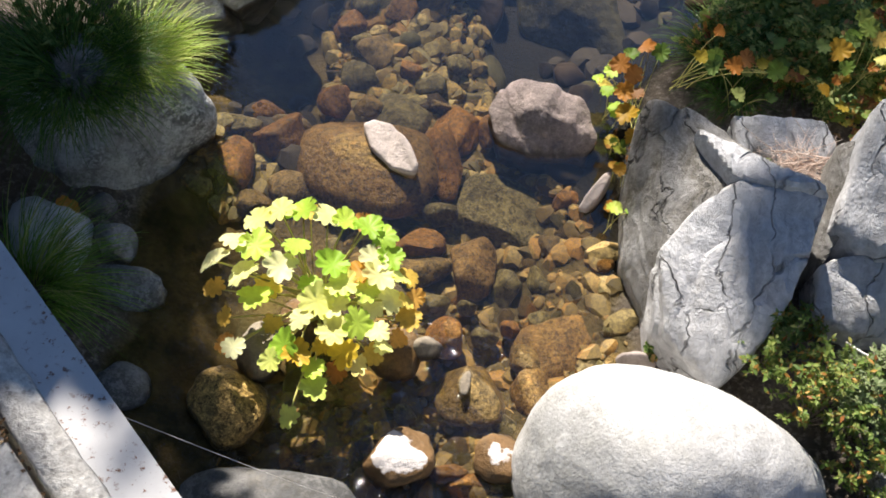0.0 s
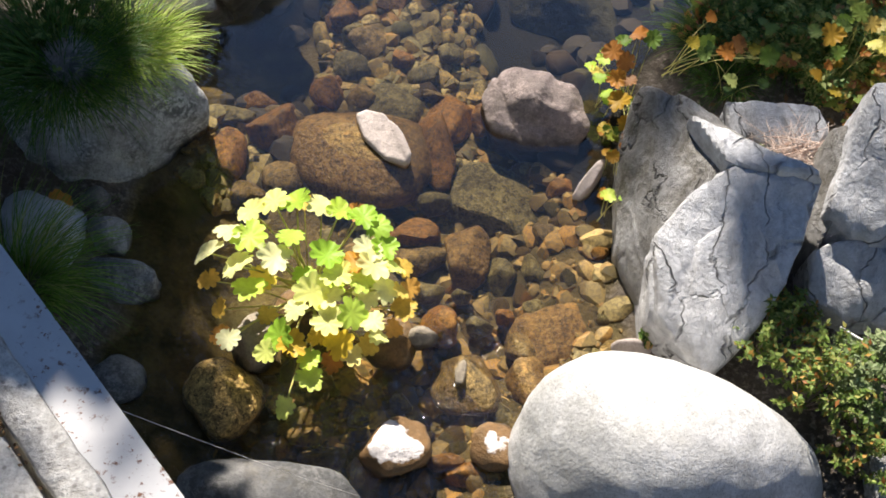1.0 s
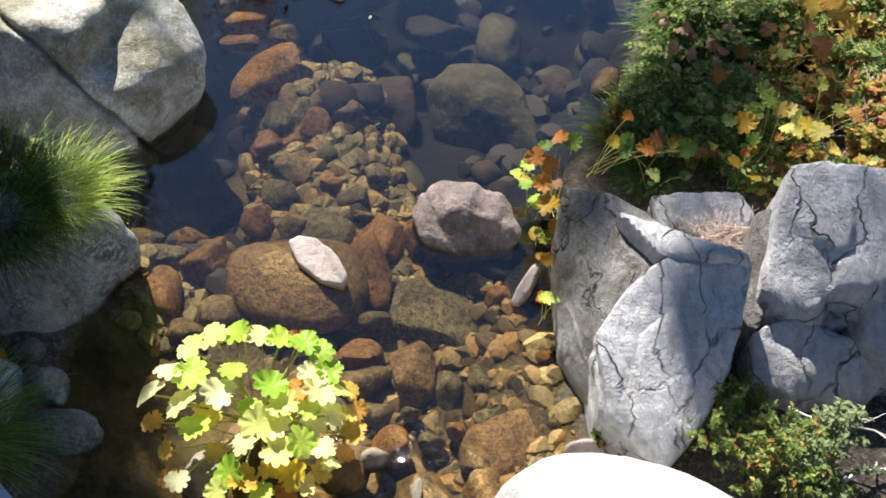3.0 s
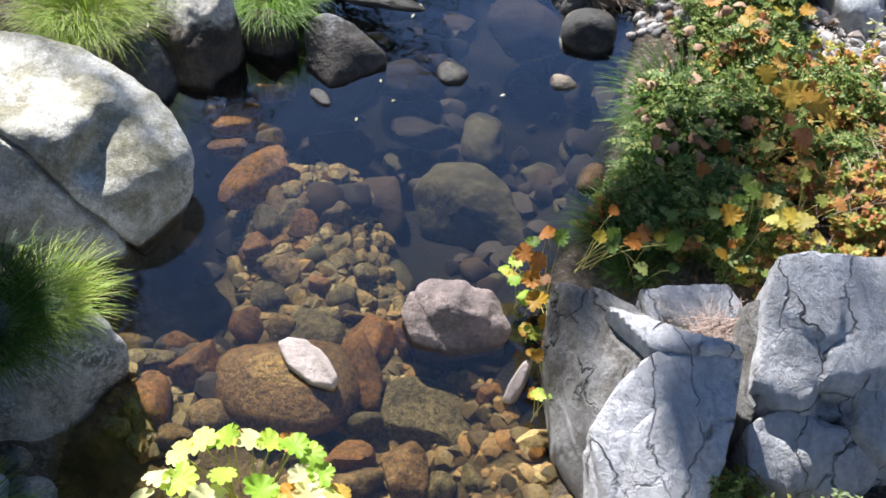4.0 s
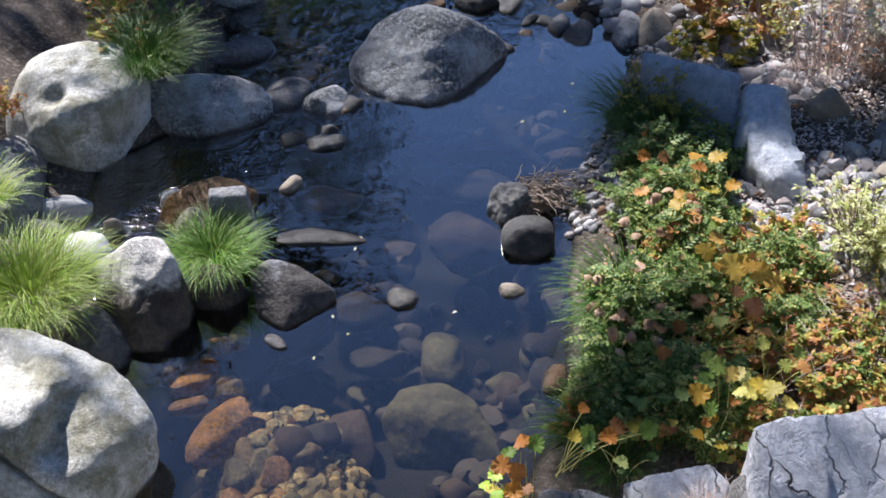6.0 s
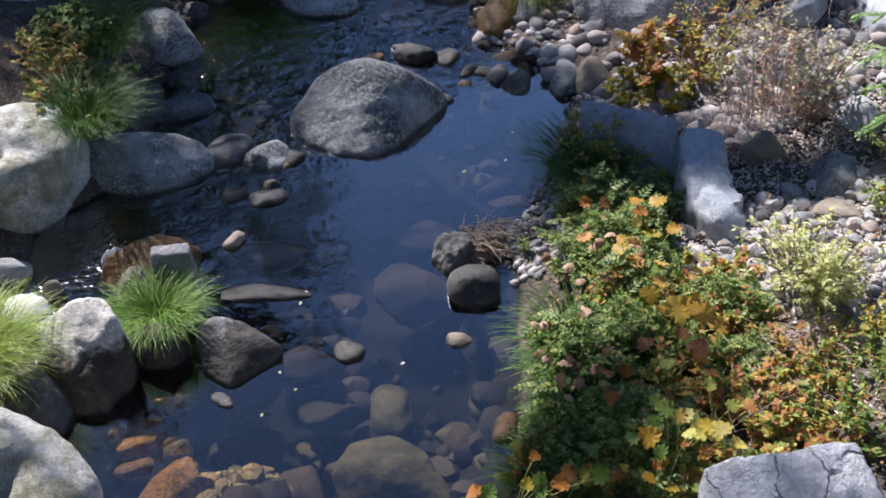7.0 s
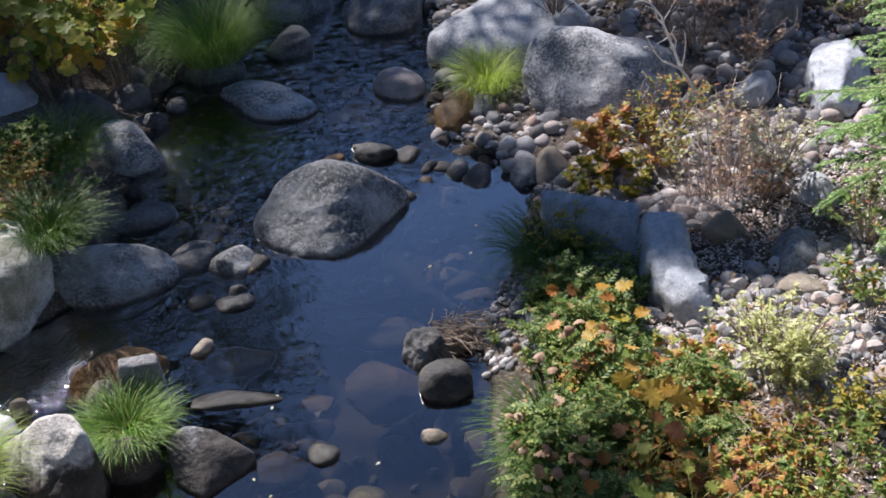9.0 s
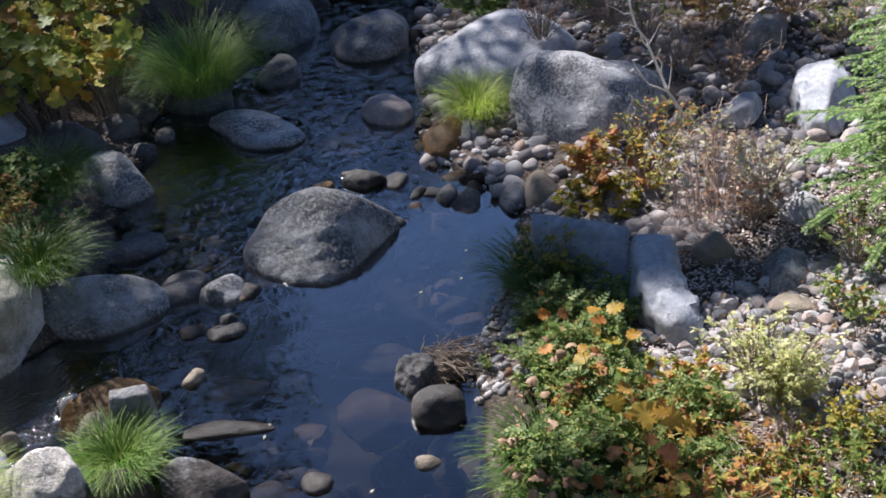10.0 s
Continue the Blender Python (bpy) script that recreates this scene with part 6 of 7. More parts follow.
umbrella_plant((-0.50, 2.23, 0.00), [(x, y, z, rng.uniform(0.045, 0.065), 1.2 * x + rng.uniform(-0.4, 0.4), y + rng.uniform(-0.4, 0.3)) for x, y, z in RIM], "gold and rust leaved umbrella plant growing through the yellow one", LEAF["gold"], 13, base=(0.0, 0.02, 0.0), stem_r=0.005)

# turning leaves along the outcrop's foot
rng = random.Random(9)
strip = [(0.0, 0.0), (-0.05, -0.12), (-0.12, -0.10), (-0.1, -0.24), (-0.03, -0.22), (-0.08, -0.34), (-0.04, -0.42), (-0.02, -0.5), (0.02, -0.34), (0.03, -0.56), (0.05, -0.64), (0.0, -0.7), (0.08, -0.72), (0.02, 0.02), (0.07, -0.02), (-0.07, -0.05)]
umbrella_plant((0.89, 3.67, 0.05), [(x, y - 0.02, 0.34 + 0.3 * y + rng.uniform(-0.04, 0.04), rng.uniform(0.035, 0.068), rng.uniform(-0.7, 0.1), rng.uniform(-0.6, 0.2)) for x, y in strip], "umbrella plant with turning leaves along the bedrock", LEAF["edge"], 6, base=(0.0, -0.2, 0.0), stem_r=0.003)
rng = random.Random(10)
umbrella_plant((1.08, 3.58, 0.20), [(0.05 + 0.22 * i / 4 + rng.uniform(-0.05, 0.05), rng.uniform(-0.10, 0.12), 0.22 + rng.uniform(-0.05, 0.08), rng.uniform(0.032, 0.055), rng.uniform(-0.3, 0.3), -0.4) for i in range(8)], "green and rust umbrella leaves behind the bedrock", LEAF["edge"], 7, stem_r=0.003)

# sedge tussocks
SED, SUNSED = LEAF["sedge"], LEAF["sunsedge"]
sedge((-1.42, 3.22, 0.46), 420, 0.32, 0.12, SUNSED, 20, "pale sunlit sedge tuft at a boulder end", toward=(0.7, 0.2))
sedge((2.45, 6.15, 0.10), 300, 0.36, 0.16, SED, 33, "sedge tuft at the gravel edge", toward=(-0.4, -0.2))
sedge((1.66, 4.56, 0.06), 150, 0.32, 0.12, SED, 34, "sedge tuft trailing in the pool", toward=(-0.8, 0.0), flat=0.15, width=0.008)
sedge((1.62, 3.80, 0.12), 260, 0.30, 0.14, SED, 36, "dark sedge tuft behind the bedrock", toward=(-0.5, -0.1))
sedge((1.36, 3.60, 0.10), 160, 0.24, 0.10, SED, 37, "small dark sedge tuft behind the bedrock", toward=(-0.6, 0.1))
sedge((1.32, 3.87, 0.06), 240, 0.30, 0.12, SED, 35, "dark sedge tuft at the waterline", toward=(-0.8, 0.0), flat=0.15)
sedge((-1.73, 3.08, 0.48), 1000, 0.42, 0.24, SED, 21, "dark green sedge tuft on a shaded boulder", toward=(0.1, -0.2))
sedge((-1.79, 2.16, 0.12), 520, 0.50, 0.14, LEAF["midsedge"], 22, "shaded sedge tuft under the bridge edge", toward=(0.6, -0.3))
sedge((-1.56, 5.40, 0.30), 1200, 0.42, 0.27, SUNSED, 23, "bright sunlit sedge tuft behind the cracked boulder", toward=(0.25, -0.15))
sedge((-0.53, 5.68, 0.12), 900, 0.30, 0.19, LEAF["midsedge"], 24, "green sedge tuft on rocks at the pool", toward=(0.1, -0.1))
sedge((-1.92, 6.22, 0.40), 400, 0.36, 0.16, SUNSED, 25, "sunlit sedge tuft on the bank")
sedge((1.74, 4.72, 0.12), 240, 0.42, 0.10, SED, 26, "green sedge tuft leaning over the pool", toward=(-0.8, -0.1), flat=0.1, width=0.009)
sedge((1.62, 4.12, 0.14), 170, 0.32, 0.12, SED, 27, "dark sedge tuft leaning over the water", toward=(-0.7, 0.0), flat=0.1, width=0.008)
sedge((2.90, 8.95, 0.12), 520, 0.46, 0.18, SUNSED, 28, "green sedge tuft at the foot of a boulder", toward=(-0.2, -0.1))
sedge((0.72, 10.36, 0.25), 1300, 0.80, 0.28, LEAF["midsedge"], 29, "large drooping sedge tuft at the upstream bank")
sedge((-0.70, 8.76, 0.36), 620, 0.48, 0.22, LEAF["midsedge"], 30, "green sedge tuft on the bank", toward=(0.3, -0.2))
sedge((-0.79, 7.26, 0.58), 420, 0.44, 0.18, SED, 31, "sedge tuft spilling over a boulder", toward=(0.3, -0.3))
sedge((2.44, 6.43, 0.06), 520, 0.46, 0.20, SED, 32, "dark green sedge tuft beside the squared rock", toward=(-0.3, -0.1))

# the leafy right bank
rng = random.Random(31)
HERBS = [herb("bank_herb", "bushy green herb with divided leaves on bank", (0, 0, -50 - i), (0.19, 0.27), 17, 10, 0.044 + 0.008 * (i % 2), LEAF["herb"], 40 + i, "feather" if i != 2 else "three") for i in range(4)]
HERBS += [herb("bank_herb", "yellowing herb with lobed turning leaves on the bank", (0, 0, -60 - i), (0.17, 0.22), 12, 8, 0.070, LEAF["mixed"], 50 + i, "lobed") for i in range(3)]
HERBS += [herb("bank_herb", "low rust and gold herb on the dry bank", (0, 0, -70 - i), (0.19, 0.19), 15, 9, 0.052, LEAF["orange" if i % 2 else "mixed"], 55 + i, "small" if i < 2 else "lobed", stem_material=TWIG) for i in range(4)]


def leafy(x, y):
    """Where the herbs grow on the right bank."""
    d = x - right_edge(y)
    if y < 3.35 or y > 6.1 or d < -0.03:
        return False
    return d < 1.25 + 0.75 * (5.2 - y) if y < 4.9 else 0.35 < d < 0.9


def place_copies(things, count, area, keep, seed, sizes=(0.75, 1.2), lift=0.0):
    rng = random.Random(seed)
    made = 0
    for _ in range(count * 40):
        x, y = rng.uniform(area[0], area[2]), rng.uniform(area[1], area[3])
        if not keep(x, y):
            continue
        k = rng.uniform(*sizes)
        ob = copy_thing(rng.choice(things), pose(x, y, rise(x, y) + lift, 0, 0, rng.uniform(0, 360)))
        ob.scale = (k, k, k * rng.uniform(0.85, 1.15))
        made += 1
        if made == count:
            break


def discard(things):
    for ob in things:
        for o in [*ob.children_recursive, ob]:
            bpy.data.objects.remove(o)


place_copies(HERBS[:4], 46, (1.1, 3.4, 4.0, 6.1), lambda x, y: leafy(x, y) and 0.16 < x - right_edge(y) < 0.95 and (y > 3.95 or x > 1.75), 61, (0.7, 1.25))
place_copies(HERBS[7:], 32, (1.9, 3.2, 4.2, 5.2), lambda x, y: leafy(x, y) and 0.6 + 0.3 * (4.6 - y) < x - right_edge(y) < 1.55 - 0.5 * max(0, y - 4.2), 60, (0.7, 1.15))
place_copies(HERBS[3:8], 20, (1.9, 3.2, 4.2, 5.2), lambda x, y: leafy(x, y) and 0.7 < x - right_edge(y) < 1.55 - 0.5 * max(0, y - 4.2), 59, (0.6, 0.95))
place_copies(HERBS[4:7], 44, (1.1, 3.3, 4.4, 6.1), lambda x, y: leafy(x, y) and (x - right_edge(y) > 0.4 or y < 4.2) and x - right_edge(y) < 1.6, 62)
discard(HERBS)

rng = random.Random(63)
for k in range(21):
    while True:
        x, y = rng.uniform(1.3, 3.2), rng.uniform(3.45, 5.9)
        if leafy(x, y) and 0.12 < x - right_edge(y) < 1.25 and (k % 3 < 2 or y > 4.2):
            break
    mat, label = (("edge", "umbrella plant with gold and green leaves on bank"), ("mixed", "umbrella plant with yellow and rust leaves on bank"), ("dry", "withered umbrella plant with curled brown leaves"))[k % 3]
    size, curl = ((0.026, 0.044), (1.0, 1.5)) if mat == "dry" else ((0.034, 0.062), (0.0, 0.4))
    umbrella_plant(on_ground(x, y), [(rng.uniform(-0.18, 0.18), rng.uniform(-0.18, 0.18), 0.32 + rng.uniform(-0.06, 0.10), rng.uniform(*size), rng.uniform(-0.5, 0.5), rng.uniform(-0.7, 0.3)) for _ in range(4)], label, LEAF[mat], 64 + k, stem_r=0.003, curl=curl)
rng = random.Random(67)
for k, (x, y) in enumerate(((1.36, 3.52), (1.80, 3.50), (1.98, 3.70), (1.66, 3.76))):
    umbrella_plant(on_ground(x, y), [(rng.uniform(-0.16, 0.16), rng.uniform(-0.12, 0.12), 0.24 + rng.uniform(-0.06, 0.08), rng.uniform(0.026, 0.046), rng.uniform(-0.5, 0.5), rng.uniform(-0.7, 0.2)) for _ in range(6)], "umbrella plant with yellow-green leaves behind the bedrock", LEAF[("herb", "edge", "sunny")[k % 3]], 110 + k, stem_r=0.003)
umbrella_plant(on_ground(2.28, 4.42), [(0.0, 0.02, 0.36, 0.085, -0.3, -0.5), (0.13, -0.05, 0.33, 0.080, 0.4, -0.6), (0.20, -0.10, 0.28, 0.06, 0.4, -0.4)], "umbrella plant with large gold and orange leaves", LEAF["gold"], 95, stem_r=0.004)

# seedlings in the gap between the creek and the bedrock
rng = random.Random(66)
for k, (p, mat, label) in enumerate((((0.75, 3.61, 0.06), "sunny", "pale green umbrella seedling beside the bedrock"), ((0.77, 3.43, 0.06), "sunny", "yellow umbrella seedling beside the bedrock"), ((0.80, 3.27, 0.06), "edge", "rusty umbrella seedling beside the bedrock"), ((0.79, 3.07, 0.06), "edge", "turning umbrella seedling beside the bedrock"), ((0.79, 2.80, 0.06), "sunny", "small green seedling among orange pebbles"))):
    umbrella_plant(p, [(rng.uniform(-0.07, 0.07), rng.uniform(-0.08, 0.08), rng.uniform(0.08, 0.17), rng.uniform(0.022, 0.042), rng.uniform(-0.4, 0.4), rng.uniform(-0.6, 0.2)) for _ in range(6 if k < 4 else 3)], label, LEAF[mat], 300 + k, stem_r=0.0025)

# bush below the outcrop
for k, (p, size, n, mat) in enumerate((((1.43, 2.10, 0.22), (0.20, 0.42), 30, "bush"), ((1.63, 1.91, 0.22), (0.26, 0.50), 44, "bush"), ((1.86, 1.96, 0.22), (0.22, 0.48), 34, "silver"), ((1.85, 1.65, 0.16), (0.24, 0.42), 34, "bush"), ((1.81, 2.02, 0.12), (0.16, 0.44), 26, "silver"), ((1.58, 2.30, 0.12), (0.14, 0.30), 20, "bush"))):
    herb("small_bush", "small-leaved green bush tinged with orange beside bedrock" if mat == "bush" else "pale green small-leaved bush beside the white boulder", p, size, n, 34, 0.030, LEAF[mat], 80 + k, "small", stem_material=TWIG)
herb("small_bush", "tiny green sprig growing in a rock crack", (1.40, 3.01, 0.36), (0.08, 0.09), 10, 14, 0.02, LEAF["bush"], 90, "small")
herb("small_bush", "green sprig beside the white boulder", (0.95, 2.17, 0.08), (0.05, 0.10), 4, 4, 0.035, LEAF["herb"], 91, "round")
herb("small_bush", "bright green sprig among the gravel", (1.81, 5.71, 0.06), (0.07, 0.09), 6, 5, 0.04, LEAF["herb"], 92, "small")

# upstream right bank
def bank(t, name, label, at, size, stems, per, leaf, mat, kind, **more):
    return herb(name, label, at, size, stems, per, leaf, LEAF[mat], t, kind, **more)


bank(101, "shrub", "orange and gold leaved shrub in front of boulder", (3.42, 7.22, 0.15), (0.46, 0.50), 26, 12, 0.105, "orange", "lobed", stem_material=TWIG, root_width=0.5)
bank(102, "shrub", "low yellow-green shrub on the gravel bank", (3.20, 7.00, 0.12), (0.36, 0.26), 30, 16, 0.065, "yellow", "lobed", stem_material=TWIG, root_width=0.6)
bank(103, "twig_shrub", "twiggy half-bare shrub with pale leaves in sun", (3.78, 6.30, 0.34), (0.50, 0.85), 44, 11, 0.050, "pale", "small", bare=0.35, stem_material=PALETWIG, thick=0.0045, root_width=0.55)
bank(104, "twig_shrub", "twiggy shrub with brown dry leaves", (3.86, 6.45, 0.36), (0.46, 0.50), 40, 9, 0.055, "dry", "small", bare=0.4, stem_material=PALETWIG, thick=0.0045, root_width=0.75)
bank(105, "shrub", "pale yellow flowering bush on the gravel", (3.14, 4.45, 0.32), (0.28, 0.46), 60, 34, 0.026, "flower", "small", thick=0.003)
bank(106, "shrub", "low orange shrub on the bank", (2.68, 4.47, 0.24), (0.26, 0.24), 26, 14, 0.04, "orange", "small")
bank(107, "shrub", "reddish low shrub on the bank", (3.03, 4.05, 0.30), (0.30, 0.20), 26, 16, 0.035, "mixed", "small")
bank(108, "shrub", "green low shrub on the bank", (3.05, 3.62, 0.30), (0.46, 0.34), 60, 20, 0.048, "bush", "small", root_width=0.7)
bank(117, "shrub", "low yellow and rust shrub behind the bedrock", (2.72, 3.62, 0.28), (0.34, 0.22), 36, 16, 0.045, "mixed", "small", stem_material=TWIG, root_width=0.7)
bank(118, "shrub", "yellow-green low shrub on the dry bank", (3.32, 3.98, 0.34), (0.26, 0.30), 30, 14, 0.045, "yellow", "small", stem_material=TWIG)
bank(109, "shrub", "green and orange shrub at the bank edge", (3.80, 4.66, 0.46), (0.16, 0.34), 9, 11, 0.055, "bush", "small", stem_material=TWIG)
bank(110, "shrub", "dark green shrub with yellow tips beside rock", (2.64, 6.41, 0.12), (0.42, 0.36), 50, 20, 0.035, "yellow", "small", stem_material=TWIG)
bank(111, "shrub", "rusty shrub on the far bank", (5.16, 8.63, 0.60), (0.60, 0.5), 40, 16, 0.07, "orange", "small", bare=0.2, stem_material=TWIG)
bank(112, "twig_shrub", "dark leafless twig shrub on the far bank", (4.36, 9.34, 0.55), (0.75, 0.5), 60, 8, 0.05, "dry", "small", bare=0.75, stem_material=TWIG, thick=0.006)
for k, (p, mat, kind, bare) in enumerate((((3.72, 9.40, 0.50), "dry", "small", 0.7), ((4.45, 8.74, 0.60), "bush", "small", 0.4), ((4.45, 8.11, 0.60), "dry", "small", 0.7), ((4.21, 9.51, 0.60), "herb", "small", 0.3), ((4.97, 8.89, 0.70), "yellow", "small", 0.3), ((5.62, 8.38, 0.70), "orange", "small", 0.2), ((5.76, 7.77, 0.70), "bush", "small", 0.2), ((3.51, 6.93, 0.34), "yellow", "small", 0.1), ((3.84, 7.22, 0.45), "mixed", "small", 0.3), ((4.17, 6.31, 0.45), "pale", "small", 0.4), ((4.70, 7.73, 0.60), "dry", "small", 0.7), ((4.20, 5.28, 0.50), "bush", "small", 0.1), ((3.11, 4.67, 0.36), "flower", "small", 0.2), ((3.20, 4.52, 0.38), "flower", "small", 0.3))):
    bank(170 + k, "shrub", "tangled %s shrub on the stony bank" % {"dry": "brown dry", "bush": "small-leaved green", "herb": "green", "yellow": "yellow-green", "orange": "orange", "mixed": "green and rust", "pale": "pale dry", "flower": "pale yellow"}[mat], p, (0.42, 0.42), 34, 14, 0.045, mat, kind, bare=bare, stem_material=TWIG, thick=0.005)
bank(113, "shrub", "green shrub on the far bank", (3.55, 10.61, 0.30), (0.40, 0.35), 30, 18, 0.06, "herb", "three")
bank(114, "shrub", "green shrub on the stony bank", (3.85, 4.95, 0.42), (0.20, 0.30), 10, 12, 0.055, "bush", "small", stem_material=TWIG)
bank(115, "shrub", "reddish shrub on the stony bank", (3.95, 6.09, 0.40), (0.24, 0.3), 24, 14, 0.04, "dry", "small", bare=0.3, stem_material=TWIG)
bank(116, "shrub", "low green herb on the gravel", (2.81, 5.76, 0.20), (0.30, 0.22), 26, 16, 0.04, "herb", "three")

# left bank
def maple_bush(at, wide, count, seed):
    """A thicket edge of large lobed leaves that hang towards the light."""
    rng = random.Random(seed)
    root = empty("maple_bush", *at)
    st, lv = Shape(), Shape()
    for _ in range(count):
        w, q = rng.uniform(0, 6.283), math.sqrt(rng.random())
        p = Vector((wide * q * math.cos(w), 0.7 * wide * q * math.sin(w), 0.12 + 0.55 * (1 - 0.5 * q * q) * rng.uniform(0.35, 1.1)))
        st.tube(arc((0.4 * p.x, 0.4 * p.y, -0.05), p, 0.08), 0.005, 0.002, 4)
        round_leaf(lv, p, Vector((rng.uniform(-0.45, 0.45), -0.55 + rng.uniform(-0.4, 0.4), 0.85)), rng.uniform(0.045, 0.110), rng, lobes=rng.choice((5, 6, 7)), cup=0.15)
    tagged(part("stem", st, TWIG, root), kind="stuff")
    tagged(part("foliage", lv, LEAF["maple"], root), kind="stuff")
    return tagged(root, "dark bush with large yellow lobed leaves on bank", "plant", kind="thing")


for k, (x, y, z, wide, count) in enumerate(((-1.25, 11.0, 0.75, 0.55, 60), (-0.75, 10.55, 0.45, 0.50, 55), (-0.36, 11.2, 0.60, 0.55, 60), (-0.10, 10.62, 0.35, 0.45, 45), (0.15, 11.35, 0.50, 0.45, 45), (0.85, 11.75, 0.45, 0.50, 40), (-0.65, 10.05, 0.35, 0.35, 26), (-0.11, 10.28, 0.12, 0.22, 14), (-0.55, 10.35, 0.25, 0.28, 20))):
    maple_bush((x, y, z), wide, count, 130 + k)
bank(141, "shrub", "brown and green low shrub on the bank", (-1.06, 8.31, 0.50), (0.40, 0.28), 40, 18, 0.05, "mixed", "small")
bank(148, "shrub", "lush green herb on the bank", (-0.83, 8.66, 0.45), (0.40, 0.30), 40, 18, 0.06, "herb", "three")
bank(149, "shrub", "green and yellow herb above the boulders", (-0.70, 7.74, 0.50), (0.36, 0.28), 36, 16, 0.06, "herb", "lobed")
bank(150, "shrub", "yellowing herb on the bank", (-1.05, 7.75, 0.50), (0.36, 0.26), 30, 14, 0.06, "mixed", "lobed")
bank(142, "shrub", "green leafy herb hanging over a boulder", (-0.73, 7.26, 0.52), (0.22, 0.18), 20, 12, 0.055, "herb", "lobed")
bank(143, "shrub", "orange and yellow herb beside a boulder", (-1.85, 7.10, 0.50), (0.24, 0.22), 24, 16, 0.05, "orange", "small")
bank(146, "shrub", "shaded green herb among the sedge", (-1.94, 3.23, 0.50), (0.25, 0.2), 20, 12, 0.05, "herb", "lobed")
bank(147, "shrub", "shaded leafy herb beside the sedge", (-1.68, 3.36, 0.50), (0.25, 0.16), 18, 12, 0.05, "herb", "lobed")
bank(144, "shrub", "green herb with broad leaves on shaded boulder", (-1.84, 3.17, 0.42), (0.30, 0.16), 24, 12, 0.05, "herb", "lobed")
herb("small_bush", "single yellow-green leaf on a thin stalk", (-1.74, 2.61, 0.05), (0.02, 0.2), 1, 1, 0.12, LEAF["sunny"], 145, "round", gap=0.99)


def bare_branch(at, way, length, seed, label, depth=3, r=0.012, material=None):
    rng = random.Random(seed)
    root = empty("bare_branch", *at)
    s = Shape()

    def grow(p, d, size, rad, left):
        pts = [p]
        for _ in range(6):
            d = (d + Vector((rng.uniform(-1, 1), rng.uniform(-1, 1), rng.uniform(-0.6, 0.8))) * 0.22).normalized()
            pts.append(pts[-1] + d * size / 6)
        s.tube(pts, rad, rad * 0.45, 5)
        if left:
            for j in (2, 3, 4, 5):
                side = (d + Vector((rng.uniform(-1, 1), rng.uniform(-1, 1), rng.uniform(-0.4, 1)))).normalized()
                grow(pts[j], side, size * rng.uniform(0.25, 0.42), rad * 0.55, left - 1)

    grow(Vector((0, 0, 0)), Vector(way).normalized(), length, r, depth - 1)
    part("branch", s, material or BARE, root)
    return tagged(root, label, "branch", kind="thing")


def zigzag_branch():
    """A bleached dead branch that forks and turns at every joint."""
    limbs = (
        (0.013, ((4.004, 7.200, 0.601), (3.949, 7.220, 0.711), (3.856, 7.240, 0.865), (3.812, 7.270, 1.001), (3.731, 7.300, 1.216), (3.717, 7.310, 1.278), (3.639, 7.330, 1.388), (3.612, 7.360, 1.509), (3.603, 7.400, 1.702))),
        (0.009, ((3.856, 7.240, 0.865), (3.770, 7.220, 0.922), (3.685, 7.200, 0.974), (3.619, 7.180, 1.061), (3.568, 7.160, 1.149), (3.521, 7.140, 1.230), (3.556, 7.120, 1.240))),
        (0.007, ((3.731, 7.300, 1.216), (3.665, 7.280, 1.292), (3.636, 7.260, 1.377), (3.555, 7.240, 1.419))),
        (0.006, ((3.812, 7.270, 1.001), (3.813, 7.250, 1.092), (3.771, 7.250, 1.165), (3.797, 7.250, 1.213))),
        (0.006, ((3.865, 7.240, 0.872), (3.859, 7.200, 0.998), (3.865, 7.200, 1.101), (3.854, 7.200, 1.167))),
        (0.005, ((3.721, 7.300, 1.236), (3.757, 7.300, 1.291), (3.779, 7.300, 1.322))),
        (0.005, ((3.639, 7.330, 1.388), (3.566, 7.300, 1.437), (3.512, 7.300, 1.440))),
        (0.005, ((3.621, 7.360, 1.490), (3.544, 7.330, 1.509), (3.459, 7.300, 1.580), (3.415, 7.300, 1.607))),
        (0.004, ((3.619, 7.180, 1.061), (3.536, 7.160, 1.147), (3.500, 7.140, 1.155))),
        (0.004, ((3.764, 7.290, 1.118), (3.708, 7.250, 1.116), (3.653, 7.250, 1.101))),
    )
    foot = Vector(limbs[0][1][0])
    root = empty("bare_branch", *foot)
    s = Shape()
    for r, pts in limbs:
        s.tube([Vector(p) - foot for p in pts], 1.0 * r, 0.5 * r, 6)
    s.tube([Vector((0, 0, 0)), Vector((0.06, -0.03, -0.18)), Vector((0.1, -0.05, -0.45))], 0.014, 0.013, 6)
    part("branch", s, BARE, root)
    tagged(root, "bleached leafless branch rising from the twig shrub", "branch", kind="thing")


zigzag_branch()
bare_branch((3.45, 7.61, 0.35), (1.0, -0.6, 0.15), 0.9, 152, "thin grey stick lying across the shrubs", 2, 0.008, TWIG)
bare_branch((3.86, 6.63, 0.36), (-1.0, 0.5, 0.1), 0.9, 153, "dry stick lying on the stony bank", 2, 0.008, TWIG)
bare_branch((2.29, 3.67, 0.42), (1.0, 0.1, 0.05), 0.45, 154, "thin dry stick among the herbs", 2, 0.005, TWIG)
bare_branch((1.75, 2.19, 0.35), (1.0, -0.75, 0.0), 0.55, 155, "bleached stick below the bedrock", 2, 0.007)
bare_branch((1.93, 1.87, 0.30), (1.0, 0.2, 0.0), 0.5, 156, "bleached stick beside the bush", 2, 0.012)
